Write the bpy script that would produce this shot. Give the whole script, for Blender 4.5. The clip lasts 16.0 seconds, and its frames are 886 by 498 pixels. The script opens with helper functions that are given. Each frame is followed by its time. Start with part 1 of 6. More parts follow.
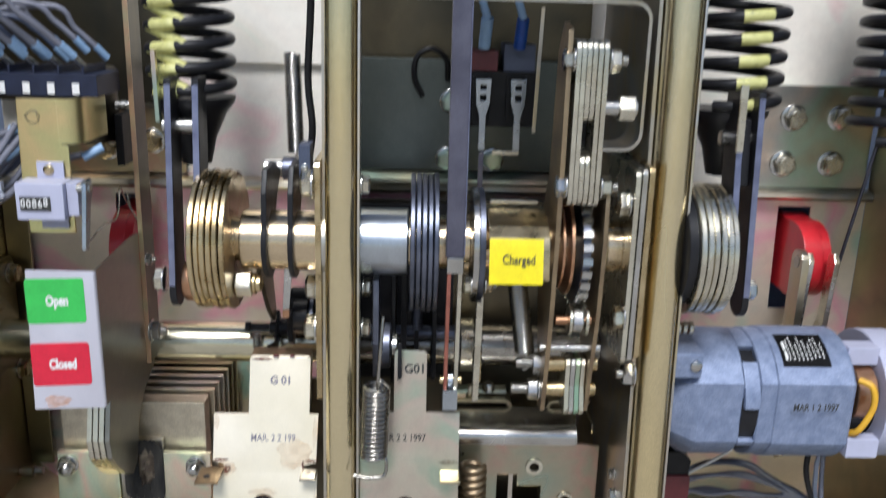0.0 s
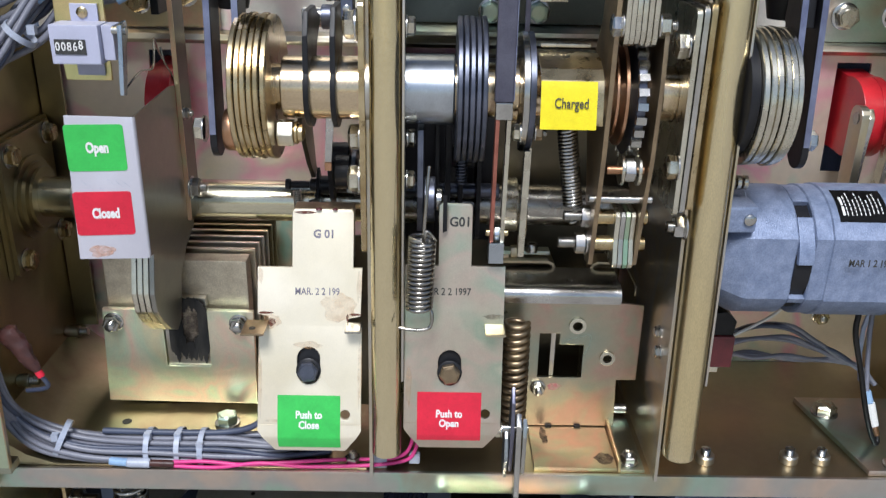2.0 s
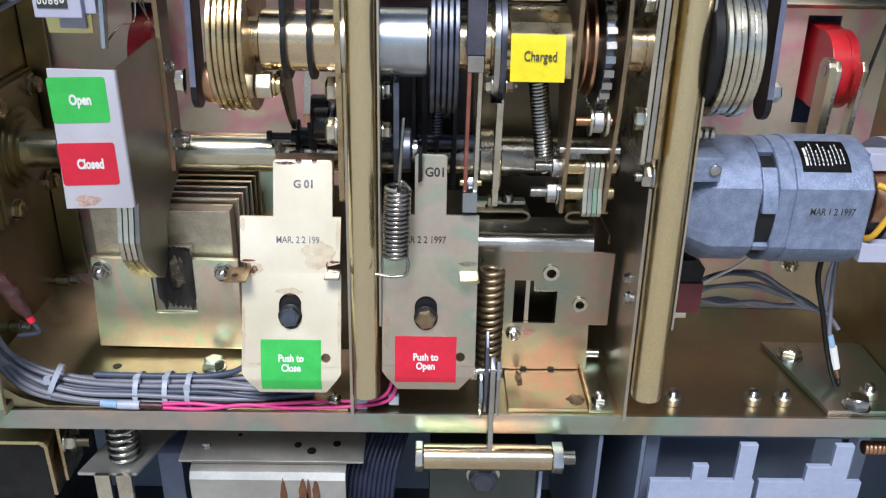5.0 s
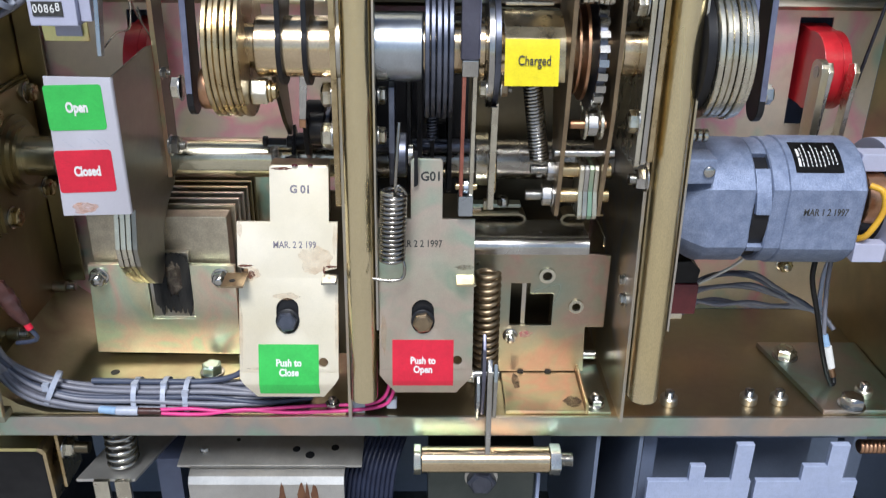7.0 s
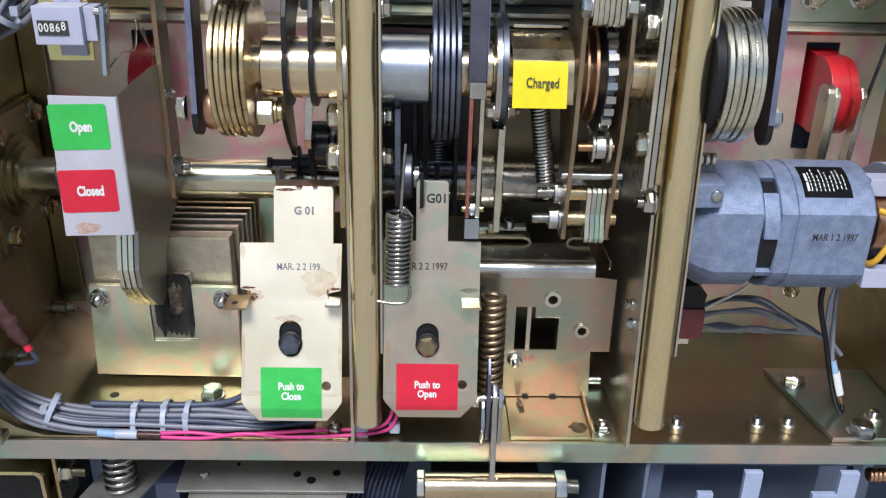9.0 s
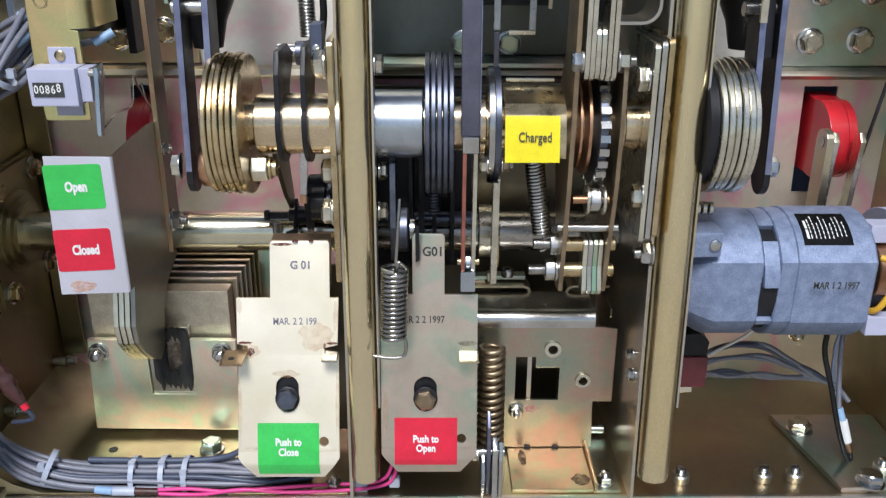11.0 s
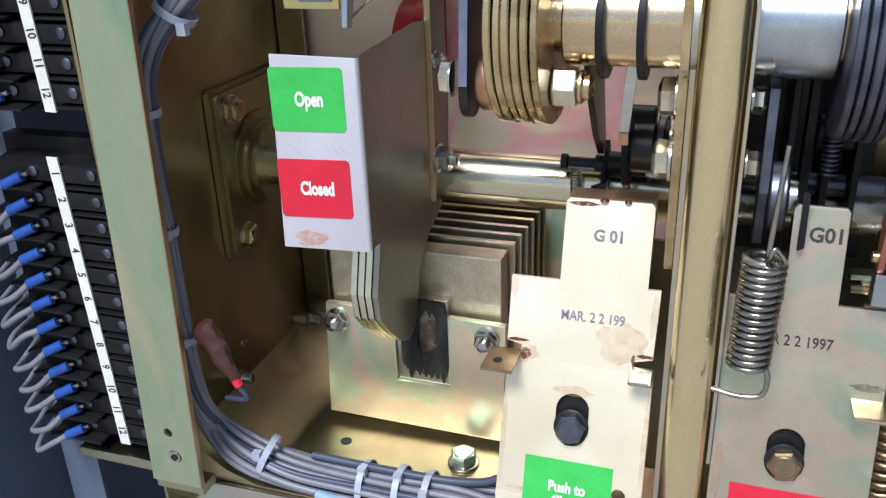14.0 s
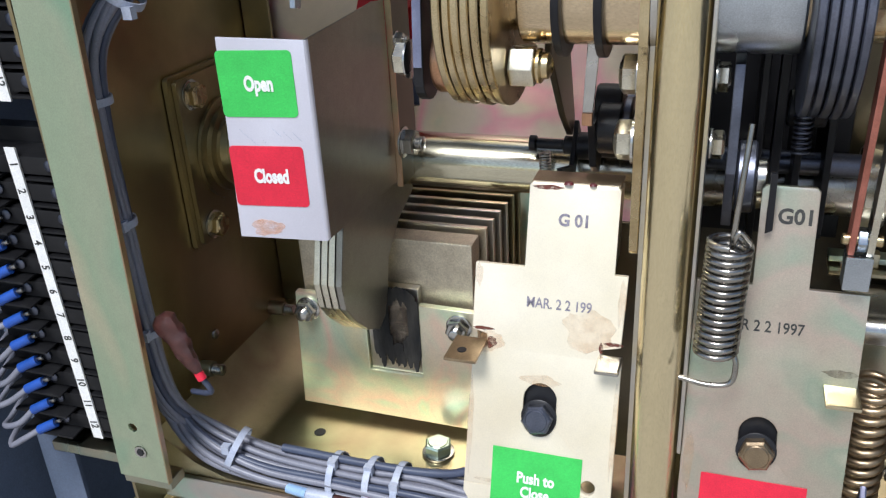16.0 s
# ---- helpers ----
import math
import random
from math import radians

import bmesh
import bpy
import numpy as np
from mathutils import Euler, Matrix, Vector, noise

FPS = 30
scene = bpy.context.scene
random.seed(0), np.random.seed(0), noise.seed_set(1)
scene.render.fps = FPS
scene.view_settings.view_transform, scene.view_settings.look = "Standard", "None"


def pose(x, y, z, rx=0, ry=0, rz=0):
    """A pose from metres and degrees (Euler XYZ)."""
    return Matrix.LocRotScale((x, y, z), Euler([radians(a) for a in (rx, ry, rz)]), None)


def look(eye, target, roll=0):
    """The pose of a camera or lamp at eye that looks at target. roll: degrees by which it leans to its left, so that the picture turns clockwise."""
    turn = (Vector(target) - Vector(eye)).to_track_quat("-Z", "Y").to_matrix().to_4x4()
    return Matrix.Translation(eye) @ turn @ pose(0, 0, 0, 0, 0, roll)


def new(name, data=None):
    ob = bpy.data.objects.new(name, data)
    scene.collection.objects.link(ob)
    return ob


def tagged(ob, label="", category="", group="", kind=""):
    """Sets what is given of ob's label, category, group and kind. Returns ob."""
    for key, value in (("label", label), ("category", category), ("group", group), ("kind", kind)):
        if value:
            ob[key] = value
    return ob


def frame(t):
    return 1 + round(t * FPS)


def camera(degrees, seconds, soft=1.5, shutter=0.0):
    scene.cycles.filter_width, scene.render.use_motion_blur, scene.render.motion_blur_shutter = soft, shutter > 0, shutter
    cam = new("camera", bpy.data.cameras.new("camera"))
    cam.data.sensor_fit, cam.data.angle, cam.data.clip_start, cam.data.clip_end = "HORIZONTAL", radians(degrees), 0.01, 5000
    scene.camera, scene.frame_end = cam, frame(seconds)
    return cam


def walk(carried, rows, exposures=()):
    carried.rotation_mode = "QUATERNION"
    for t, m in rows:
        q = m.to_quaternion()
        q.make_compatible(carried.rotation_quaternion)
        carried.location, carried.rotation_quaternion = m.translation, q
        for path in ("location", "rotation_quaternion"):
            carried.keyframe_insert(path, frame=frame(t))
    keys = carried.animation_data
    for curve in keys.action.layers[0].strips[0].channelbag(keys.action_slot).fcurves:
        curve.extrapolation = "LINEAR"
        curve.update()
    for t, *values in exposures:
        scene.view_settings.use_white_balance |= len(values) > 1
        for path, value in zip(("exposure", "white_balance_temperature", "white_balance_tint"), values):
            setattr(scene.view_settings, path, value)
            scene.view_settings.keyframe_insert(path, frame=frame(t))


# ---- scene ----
EXPOSURES = [(0.0, 0.02, 6150, 10), (12.0, 0.02, 6150, 10), (13.0, 0.21, 6150, 10), (16.0, 0.21, 6150, 10)]
cam = camera(54.6, 16.0, soft=1.25, shutter=0.5)
PATH = [
    (0, (0.005, 0.026, 0.528), (0.076, 1.95, -0.015), 1.6),
    (0.5, (-0.004, 0.039, 0.495), (0.05, 1.931, -0.151), 1.7),
    (1, (-0.006, 0.035, 0.495), (0.034, 1.916, -0.184), 1.1),
    (1.5, (-0.009, 0.033, 0.492), (0.02, 1.9, -0.224), 1.0),
    (2, (-0.012, 0.031, 0.484), (0.008, 1.88, -0.279), 1.2),
    (2.5, (-0.013, 0.028, 0.483), (0.006, 1.868, -0.302), 1.4),
    (3, (-0.011, 0.031, 0.477), (0.013, 1.868, -0.312), 1.8),
    (3.5, (-0.01, 0.03, 0.473), (0.018, 1.856, -0.343), 2.0),
    (4, (-0.01, 0.029, 0.472), (0.021, 1.847, -0.361), 2.0),
    (4.5, (-0.001, 0.008, 0.486), (0.033, 1.818, -0.363), 1.6),
    (6.8, (0.009, 0.005, 0.495), (0.043, 1.803, -0.379), 0.9),
    (7, (0.004, 0.004, 0.493), (0.046, 1.811, -0.363), 0.9),
    (7.5, (0.004, 0.008, 0.497), (0.047, 1.824, -0.341), 1.0),
    (8, (0.001, 0.011, 0.492), (0.045, 1.834, -0.329), 1.3),
    (10.3, (-0.002, 0.01, 0.489), (0.044, 1.849, -0.294), 1.1),
    (10.5, (0.006, 0.014, 0.499), (0.039, 1.858, -0.273), 0.6),
    (11, (0.012, 0.021, 0.505), (0.027, 1.879, -0.235), 0.2),
    (11.5, (0.011, 0.041, 0.507), (-0.01, 1.907, -0.211), 0.4),
    (12, (0.013, 0.088, 0.498), (-0.053, 1.95, -0.228), 1.0),
    (12.5, (0.005, 0.151, 0.49), (-0.223, 1.996, -0.249), 0.6),
    (13, (-0.022, 0.21, 0.449), (-0.501, 2.0, -0.303), -0.9),
    (13.5, (-0.026, 0.222, 0.444), (-0.589, 1.967, -0.355), -2.2),
    (14, (-0.045, 0.239, 0.42), (-0.649, 1.961, -0.4), -2.1),
    (14.5, (-0.037, 0.255, 0.418), (-0.666, 1.966, -0.404), -3.0),
    (15, (-0.031, 0.258, 0.419), (-0.661, 1.964, -0.414), -3.2),
    (15.5, (-0.028, 0.26, 0.413), (-0.65, 1.961, -0.435), -3.3),
    (16, (-0.026, 0.262, 0.415), (-0.637, 1.962, -0.442), -3.2),
]
walk(cam, [(t, look(eye, target, roll)) for t, eye, target, roll in PATH], EXPOSURES)

# ---- world and light ----
world = bpy.data.worlds.new("sky")
scene.world = world
world.use_nodes = True
wn = world.node_tree
SUN_EL, SUN_AZ = 54.0, 187.0
sky = wn.nodes.new("ShaderNodeTexSky")
sky.sky_type = "NISHITA"
sky.sun_disc = False
sky.sun_elevation = radians(SUN_EL)
sky.sun_rotation = radians(SUN_AZ)
sky.dust_density = 1.2
bg = wn.nodes["Background"]
bg.inputs["Strength"].default_value = 0.095
wn.links.new(sky.outputs["Color"], bg.inputs["Color"])
sun = new("sun", bpy.data.lights.new("sun", "SUN"))
sun.data.energy = 3.6
sun.data.angle = radians(20)
sun.data.color = (1.0, 0.99, 0.98)
sd = Vector((math.sin(radians(SUN_AZ)) * math.cos(radians(SUN_EL)), math.cos(radians(SUN_AZ)) * math.cos(radians(SUN_EL)), math.sin(radians(SUN_EL))))
sun.matrix_world = look(sd * 5, (0, 0, 0))


# ---- materials ----
def material(name, colour, rough=0.4, metal=0.0, second=None, scale=25.0, grain=900.0, bump=0.12, dirt=None, dirt_at=0.62, rough_var=0.12, coat=0.0, third=None, stretch=(1, 1, 1), gloss=0.5, speckle=1.0):
    """A surface with broad variation, fine grain, and stains where dirt is given."""
    m = bpy.data.materials.new(name)
    m.use_nodes = True
    n, l = m.node_tree.nodes, m.node_tree.links
    p = n["Principled BSDF"]
    p.inputs["Metallic"].default_value = metal
    p.inputs["Coat Weight"].default_value = coat
    p.inputs["Specular IOR Level"].default_value = gloss
    tc = n.new("ShaderNodeTexCoord")
    mp = n.new("ShaderNodeMapping")
    mp.inputs["Scale"].default_value = stretch
    l.new(tc.outputs["Object"], mp.inputs["Vector"])
    big = n.new("ShaderNodeTexNoise")
    big.inputs["Scale"].default_value = scale
    big.inputs["Detail"].default_value = 5
    l.new(mp.outputs["Vector"], big.inputs["Vector"])
    fine = n.new("ShaderNodeTexNoise")
    fine.inputs["Scale"].default_value = grain
    fine.inputs["Detail"].default_value = 3
    l.new(mp.outputs["Vector"], fine.inputs["Vector"])
    ramp = n.new("ShaderNodeValToRGB")
    second = second or tuple(c * 0.82 for c in colour)
    ramp.color_ramp.elements[0].position, ramp.color_ramp.elements[0].color = 0.36, (*second, 1)
    ramp.color_ramp.elements[1].position, ramp.color_ramp.elements[1].color = 0.64, (*colour, 1)
    if third:
        e = ramp.color_ramp.elements.new(0.72)
        e.color = (*third, 1)
    l.new(big.outputs["Fac"], ramp.inputs["Fac"])
    out = ramp.outputs["Color"]
    speck = n.new("ShaderNodeMapRange")
    speck.inputs["From Min"].default_value, speck.inputs["From Max"].default_value = 0.3, 0.7
    speck.inputs["To Min"].default_value, speck.inputs["To Max"].default_value = 1 - 0.14 * speckle, 1 + 0.12 * speckle
    l.new(fine.outputs["Fac"], speck.inputs["Value"])
    mul = n.new("ShaderNodeVectorMath")
    mul.operation = "SCALE"
    l.new(out, mul.inputs[0])
    l.new(speck.outputs["Result"], mul.inputs["Scale"])
    out = mul.outputs["Vector"]
    mott = n.new("ShaderNodeTexNoise")
    mott.inputs["Scale"].default_value = max(110.0, scale * 3.5)
    mott.inputs["Detail"].default_value = 6
    mott.inputs["Roughness"].default_value = 0.65
    l.new(mp.outputs["Vector"], mott.inputs["Vector"])
    worn = n.new("ShaderNodeMapRange")
    worn.inputs["From Min"].default_value, worn.inputs["From Max"].default_value = 0.32, 0.68
    worn.inputs["To Min"].default_value, worn.inputs["To Max"].default_value = 1 - 0.07 * speckle, 1 + 0.05 * speckle
    l.new(mott.outputs["Fac"], worn.inputs["Value"])
    mul2 = n.new("ShaderNodeVectorMath")
    mul2.operation = "SCALE"
    l.new(out, mul2.inputs[0])
    l.new(worn.outputs["Result"], mul2.inputs["Scale"])
    out = mul2.outputs["Vector"]
    if dirt:
        st = n.new("ShaderNodeTexNoise")
        st.inputs["Scale"].default_value = scale * 2.3
        st.inputs["Detail"].default_value = 8
        st.inputs["Roughness"].default_value = 0.7
        l.new(mp.outputs["Vector"], st.inputs["Vector"])
        edge = n.new("ShaderNodeMapRange")
        edge.inputs["From Min"].default_value, edge.inputs["From Max"].default_value = dirt_at, dirt_at + 0.12
        l.new(st.outputs["Fac"], edge.inputs["Value"])
        mix = n.new("ShaderNodeMix")
        mix.data_type = "RGBA"
        l.new(edge.outputs["Result"], mix.inputs["Factor"])
        l.new(out, mix.inputs["A"])
        mix.inputs["B"].default_value = (*dirt, 1)
        out = mix.outputs["Result"]
    l.new(out, p.inputs["Base Color"])
    rr = n.new("ShaderNodeMapRange")
    rr.inputs["To Min"].default_value, rr.inputs["To Max"].default_value = max(0.04, rough - rough_var), min(1, rough + rough_var)
    l.new(big.outputs["Fac"], rr.inputs["Value"])
    l.new(rr.outputs["Result"], p.inputs["Roughness"])
    if bump:
        b = n.new("ShaderNodeBump")
        b.inputs["Strength"].default_value = bump
        b.inputs["Distance"].default_value = 0.0004
        l.new(fine.outputs["Fac"], b.inputs["Height"])
        l.new(b.outputs["Normal"], p.inputs["Normal"])
    return m


def zinc(name, stops, rough=0.34, scale=7.0, metal=1.0, stretch=(1, 1, 1), dirt=None, dirt_at=0.7):
    """Chromated zinc: slow bands of gold, olive, pink and green over a fine satin grain."""
    m = material(name, stops[0], rough, metal, None, scale, 1400, 0.05, dirt, dirt_at, 0.12, stretch=stretch, speckle=0.6)
    n = m.node_tree.nodes
    ramp = next(x for x in n if x.type == "VALTORGB").color_ramp
    ramp.elements[0].position, ramp.elements[0].color = 0.28, (*stops[0], 1)
    ramp.elements[1].position, ramp.elements[1].color = 0.72, (*stops[-1], 1)
    for i, c in enumerate(stops[1:-1]):
        ramp.elements.new(0.28 + 0.44 * (i + 1) / (len(stops) - 1)).color = (*c, 1)
    big = next(x for x in n if x.type == "TEX_NOISE")
    big.inputs["Distortion"].default_value = 0.6
    big.inputs["Detail"].default_value = 3
    return m


GOLD, OLIVE, TAN, PINK, GREEN, GREY = (0.62, 0.54, 0.36), (0.48, 0.47, 0.36), (0.66, 0.58, 0.46), (0.74, 0.46, 0.46), (0.46, 0.60, 0.50), (0.56, 0.54, 0.50)
ZINC = zinc("yellow zinc plate", (OLIVE, GOLD, GREY, TAN, GOLD), 0.34, 10)
# Olive zinc, coloured darker to hold the shade of the side walls.
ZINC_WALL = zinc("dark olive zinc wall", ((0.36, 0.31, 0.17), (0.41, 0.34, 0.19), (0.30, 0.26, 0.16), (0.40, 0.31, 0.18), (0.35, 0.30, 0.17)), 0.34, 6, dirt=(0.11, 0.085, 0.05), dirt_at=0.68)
ZINC_BRIGHT = zinc("bright iridescent zinc", ((0.88, 0.80, 0.52), (0.70, 0.80, 0.58), (0.84, 0.79, 0.60), (0.92, 0.72, 0.56), (0.72, 0.82, 0.60), (0.88, 0.80, 0.54)), 0.36, 15, 0.85)
# Dark brown; on the backing plates it also carries the recess shade.
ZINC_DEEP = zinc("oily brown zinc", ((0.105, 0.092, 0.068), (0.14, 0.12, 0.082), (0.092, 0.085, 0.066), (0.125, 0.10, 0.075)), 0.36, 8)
ZINC_POST = zinc("satin zinc post", ((0.80, 0.66, 0.37), (0.82, 0.70, 0.43), (0.76, 0.66, 0.44), (0.80, 0.66, 0.37)), 0.24, 5, 1.0, stretch=(1, 1, 0.3))
ZINC_PINK = zinc("pinkish zinc plate", ((0.50, 0.66, 0.54), (0.80, 0.70, 0.58), (0.84, 0.74, 0.60), (0.90, 0.49, 0.55), (0.82, 0.72, 0.60), (0.84, 0.76, 0.58), (0.48, 0.70, 0.56)), 0.40, 9, 0.62)
# Pale, barely metallic; the sky's reflection on the upper plates is in the colour.
ZINC_CREAM = zinc("pale cream zinc plate", ((0.70, 0.86, 0.72), (0.94, 0.88, 0.76), (0.96, 0.91, 0.81), (0.95, 0.88, 0.78), (0.95, 0.90, 0.80), (0.92, 0.70, 0.66), (0.72, 0.85, 0.68)), 0.42, 8, 0.12)
ZINC_GREEN = zinc("greenish zinc plate", (GOLD, OLIVE, GREEN, GREY, (0.72, 0.58, 0.48), OLIVE), 0.34, 9)
ZINC_PALE = material("pale zinc push plate", (0.90, 0.82, 0.66), 0.40, 0.6, (0.85, 0.76, 0.57), 11, 1400, 0.03, dirt=(0.78, 0.60, 0.38), dirt_at=0.68, speckle=0.3)
ZINC_PALE2 = zinc("mottled grey green zinc push plate", ((0.60, 0.59, 0.47), (0.45, 0.52, 0.40), (0.60, 0.55, 0.44), (0.62, 0.51, 0.42), (0.46, 0.51, 0.39), (0.58, 0.58, 0.45)), 0.37, 13, 0.92, dirt=(0.42, 0.36, 0.22), dirt_at=0.74)
ZINC_FLOOR = zinc("brownish zinc floor", ((0.52, 0.46, 0.25), (0.48, 0.39, 0.24), (0.44, 0.36, 0.24), (0.52, 0.44, 0.26)), 0.32, 7, dirt=(0.16, 0.12, 0.07), dirt_at=0.70)
ZINC_PAN = zinc("greenish brown zinc floor", ((0.50, 0.43, 0.24), (0.42, 0.40, 0.24), (0.46, 0.42, 0.26), (0.38, 0.32, 0.20), (0.48, 0.45, 0.26)), 0.36, 9, dirt=(0.20, 0.15, 0.09), dirt_at=0.70)
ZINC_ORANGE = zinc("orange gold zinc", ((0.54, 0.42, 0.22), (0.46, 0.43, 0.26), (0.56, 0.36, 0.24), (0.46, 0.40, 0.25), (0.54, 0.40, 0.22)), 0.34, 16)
ZINC_LEAF = zinc("greenish gold zinc", ((0.74, 0.66, 0.30), (0.66, 0.66, 0.32), (0.78, 0.66, 0.32), (0.84, 0.66, 0.34), (0.70, 0.66, 0.32)), 0.34, 12)
ZINC_JADE = zinc("jade tinted zinc", ((0.68, 0.66, 0.47), (0.46, 0.62, 0.45), (0.40, 0.59, 0.42), (0.54, 0.62, 0.45), (0.49, 0.61, 0.43), (0.73, 0.66, 0.48)), 0.36, 7, stretch=(1, 1, 0.7))
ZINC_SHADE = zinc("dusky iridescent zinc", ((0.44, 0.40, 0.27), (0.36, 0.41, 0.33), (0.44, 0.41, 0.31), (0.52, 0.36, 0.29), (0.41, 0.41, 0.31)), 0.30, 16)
STEEL = material("bright steel", (0.60, 0.59, 0.56), 0.24, 1.0, (0.46, 0.45, 0.42), 30, 1500, 0.08)
SPRING_STEEL = material("gunmetal spring steel", (0.44, 0.42, 0.38), 0.26, 1.0, (0.30, 0.28, 0.25), 60, 1500, 0.08)
SHAFT_PALE = material("pale polished shaft", (0.82, 0.80, 0.66), 0.22, 1.0, (0.66, 0.62, 0.46), 20, 1500, 0.06, dirt=(0.24, 0.20, 0.10), dirt_at=0.70, stretch=(0.4, 1, 1))
COPPER_RED = material("red copper strip", (0.52, 0.20, 0.15), 0.42, 0.8, (0.38, 0.14, 0.10), 60, 1500, 0.1)
STEEL_SHAFT = material("polished shaft steel", (0.72, 0.58, 0.39), 0.20, 1.0, (0.54, 0.42, 0.26), 22, 1500, 0.05, dirt=(0.20, 0.12, 0.06), dirt_at=0.66, stretch=(0.35, 1, 1))
STEEL_BLUE = material("blued sleeve steel", (0.52, 0.56, 0.60), 0.28, 1.0, (0.36, 0.40, 0.44), 24, 1500, 0.06)
BRASSY = material("gold zinc disc", (0.66, 0.54, 0.33), 0.28, 1.0, (0.44, 0.33, 0.17), 40, 1500, 0.1, dirt=(0.08, 0.06, 0.03), dirt_at=0.60)
SILVERY = material("pale zinc disc", (0.76, 0.73, 0.60), 0.28, 1.0, (0.58, 0.54, 0.44), 40, 1500, 0.1, dirt=(0.14, 0.11, 0.08), dirt_at=0.66)
OXIDE = material("blue black oxide steel", (0.17, 0.18, 0.23), 0.36, 0.9, (0.09, 0.10, 0.13), 45, 1400, 0.2, dirt=(0.32, 0.32, 0.36), dirt_at=0.66)
BAR_STEEL = material("slate flat bar", (0.20, 0.20, 0.26), 0.36, 0.9, (0.13, 0.13, 0.18), 25, 1400, 0.1)
EDGE_BLUE = material("lilac worn steel edge", (0.26, 0.28, 0.40), 0.36, 0.8, (0.18, 0.19, 0.29), 60, 1400, 0.1)
BROWN_STEEL = material("browned link steel", (0.42, 0.32, 0.20), 0.38, 1.0, (0.28, 0.21, 0.14), 40, 1500, 0.15, dirt=(0.16, 0.08, 0.05), dirt_at=0.66)
COPPER = material("copper washer", (0.62, 0.36, 0.22), 0.36, 1.0, (0.46, 0.25, 0.14), 60, 1500, 0.1)
BLACK = material("black painted steel", (0.009, 0.009, 0.011), 0.40, 0.0, (0.015, 0.015, 0.017), 40, 1200, 0.1, gloss=0.30)
BLACK_PL = material("black plastic", (0.006, 0.006, 0.007), 0.42, 0.0, (0.012, 0.012, 0.013), 60, 1200, 0.12, gloss=0.30)
YELLOW_MARK = material("yellow paint mark", (0.62, 0.60, 0.24), 0.45, 0.0, (0.50, 0.49, 0.18), 120, 1200, 0.2, dirt=(0.02, 0.02, 0.02), dirt_at=0.58)
CAST = material("cast aluminium paint", (0.25, 0.30, 0.43), 0.46, 0.30, (0.185, 0.23, 0.345), 120, 700, 0.9, dirt=(0.38, 0.42, 0.52), dirt_at=0.64)
GREY_PL = material("grey plastic", (0.46, 0.47, 0.60), 0.48, 0.0, (0.43, 0.44, 0.56), 60, 1200, 0.05, speckle=0.3)
SLATE_PL = material("slate moulded frame", (0.15, 0.18, 0.26), 0.46, 0.0, (0.12, 0.15, 0.22), 30, 1200, 0.1)
LILAC_PL = material("pale grey moulding", (0.36, 0.41, 0.56), 0.5, 0.0, (0.32, 0.37, 0.52), 40, 1200, 0.1)
PANEL_BLUE = material("blue grey cabinet paint", (0.14, 0.17, 0.24), 0.5, 0.0, (0.11, 0.14, 0.20), 12, 900, 0.2)
DARK_PANEL = material("dark green grey panel", (0.13, 0.145, 0.135), 0.34, 0.9, (0.09, 0.105, 0.10), 8, 1300, 0.06)
NAVY_PL = material("navy moulded plastic", (0.022, 0.028, 0.055), 0.42, 0.0, (0.016, 0.02, 0.04), 60, 1200, 0.08, gloss=0.3)
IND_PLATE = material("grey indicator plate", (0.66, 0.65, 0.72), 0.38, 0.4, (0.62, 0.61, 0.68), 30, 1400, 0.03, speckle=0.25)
# Darker grey for faces turned to the right; their shade is in the colour.
SHADED_SIDE = material("dull grey zinc side", (0.36, 0.35, 0.31), 0.34, 1.0, (0.30, 0.29, 0.26), 14, 1400, 0.06)
GREEN_LB = material("green label film", (0.05, 0.52, 0.09), 0.35, 0.0, (0.045, 0.46, 0.08), 40, 1500, 0.03, coat=0.2)
RED_LB = material("red label film", (0.68, 0.015, 0.045), 0.35, 0.0, (0.60, 0.013, 0.04), 40, 1500, 0.03, coat=0.2)
YELLOW_LB = material("yellow label film", (0.86, 0.72, 0.01), 0.38, 0.0, (0.80, 0.66, 0.01), 40, 1500, 0.03)
WHITE = material("white print", (0.80, 0.80, 0.78), 0.5, 0.0, (0.74, 0.74, 0.72), 60, 1500, 0.05)
INK_FAINT = material("worn stamp ink", (0.13, 0.12, 0.16), 0.6, 0.0, (0.28, 0.26, 0.30), 500, 1500, 0.05)
INK = material("black ink", (0.03, 0.03, 0.03), 0.6, 0.0, (0.05, 0.05, 0.045), 400, 1500, 0.05)
RED_PL = material("red enamel link", (0.62, 0.02, 0.03), 0.34, 0.0, (0.50, 0.015, 0.025), 30, 1200, 0.08, coat=0.2)
WIRE_GREY = material("grey wire sleeve", (0.215, 0.22, 0.265), 0.38, 0.0, (0.175, 0.18, 0.22), 40, 1200, 0.08)
WIRE_DARK = material("slate wire sleeve", (0.06, 0.075, 0.12), 0.42, 0.0, (0.05, 0.06, 0.10), 40, 1200, 0.08)
WIRE_PINK = material("pink wire sleeve", (0.75, 0.06, 0.28), 0.42, 0.0, (0.68, 0.05, 0.24), 40, 1200, 0.05)
WIRE_YELLOW = material("yellow wire sleeve", (0.75, 0.42, 0.03), 0.42, 0.0, (0.68, 0.36, 0.03), 40, 1200, 0.05)
CRIMP_BLUE = material("blue crimp sleeve", (0.018, 0.08, 0.38), 0.4, 0.0, (0.012, 0.06, 0.28), 60, 1200, 0.05)
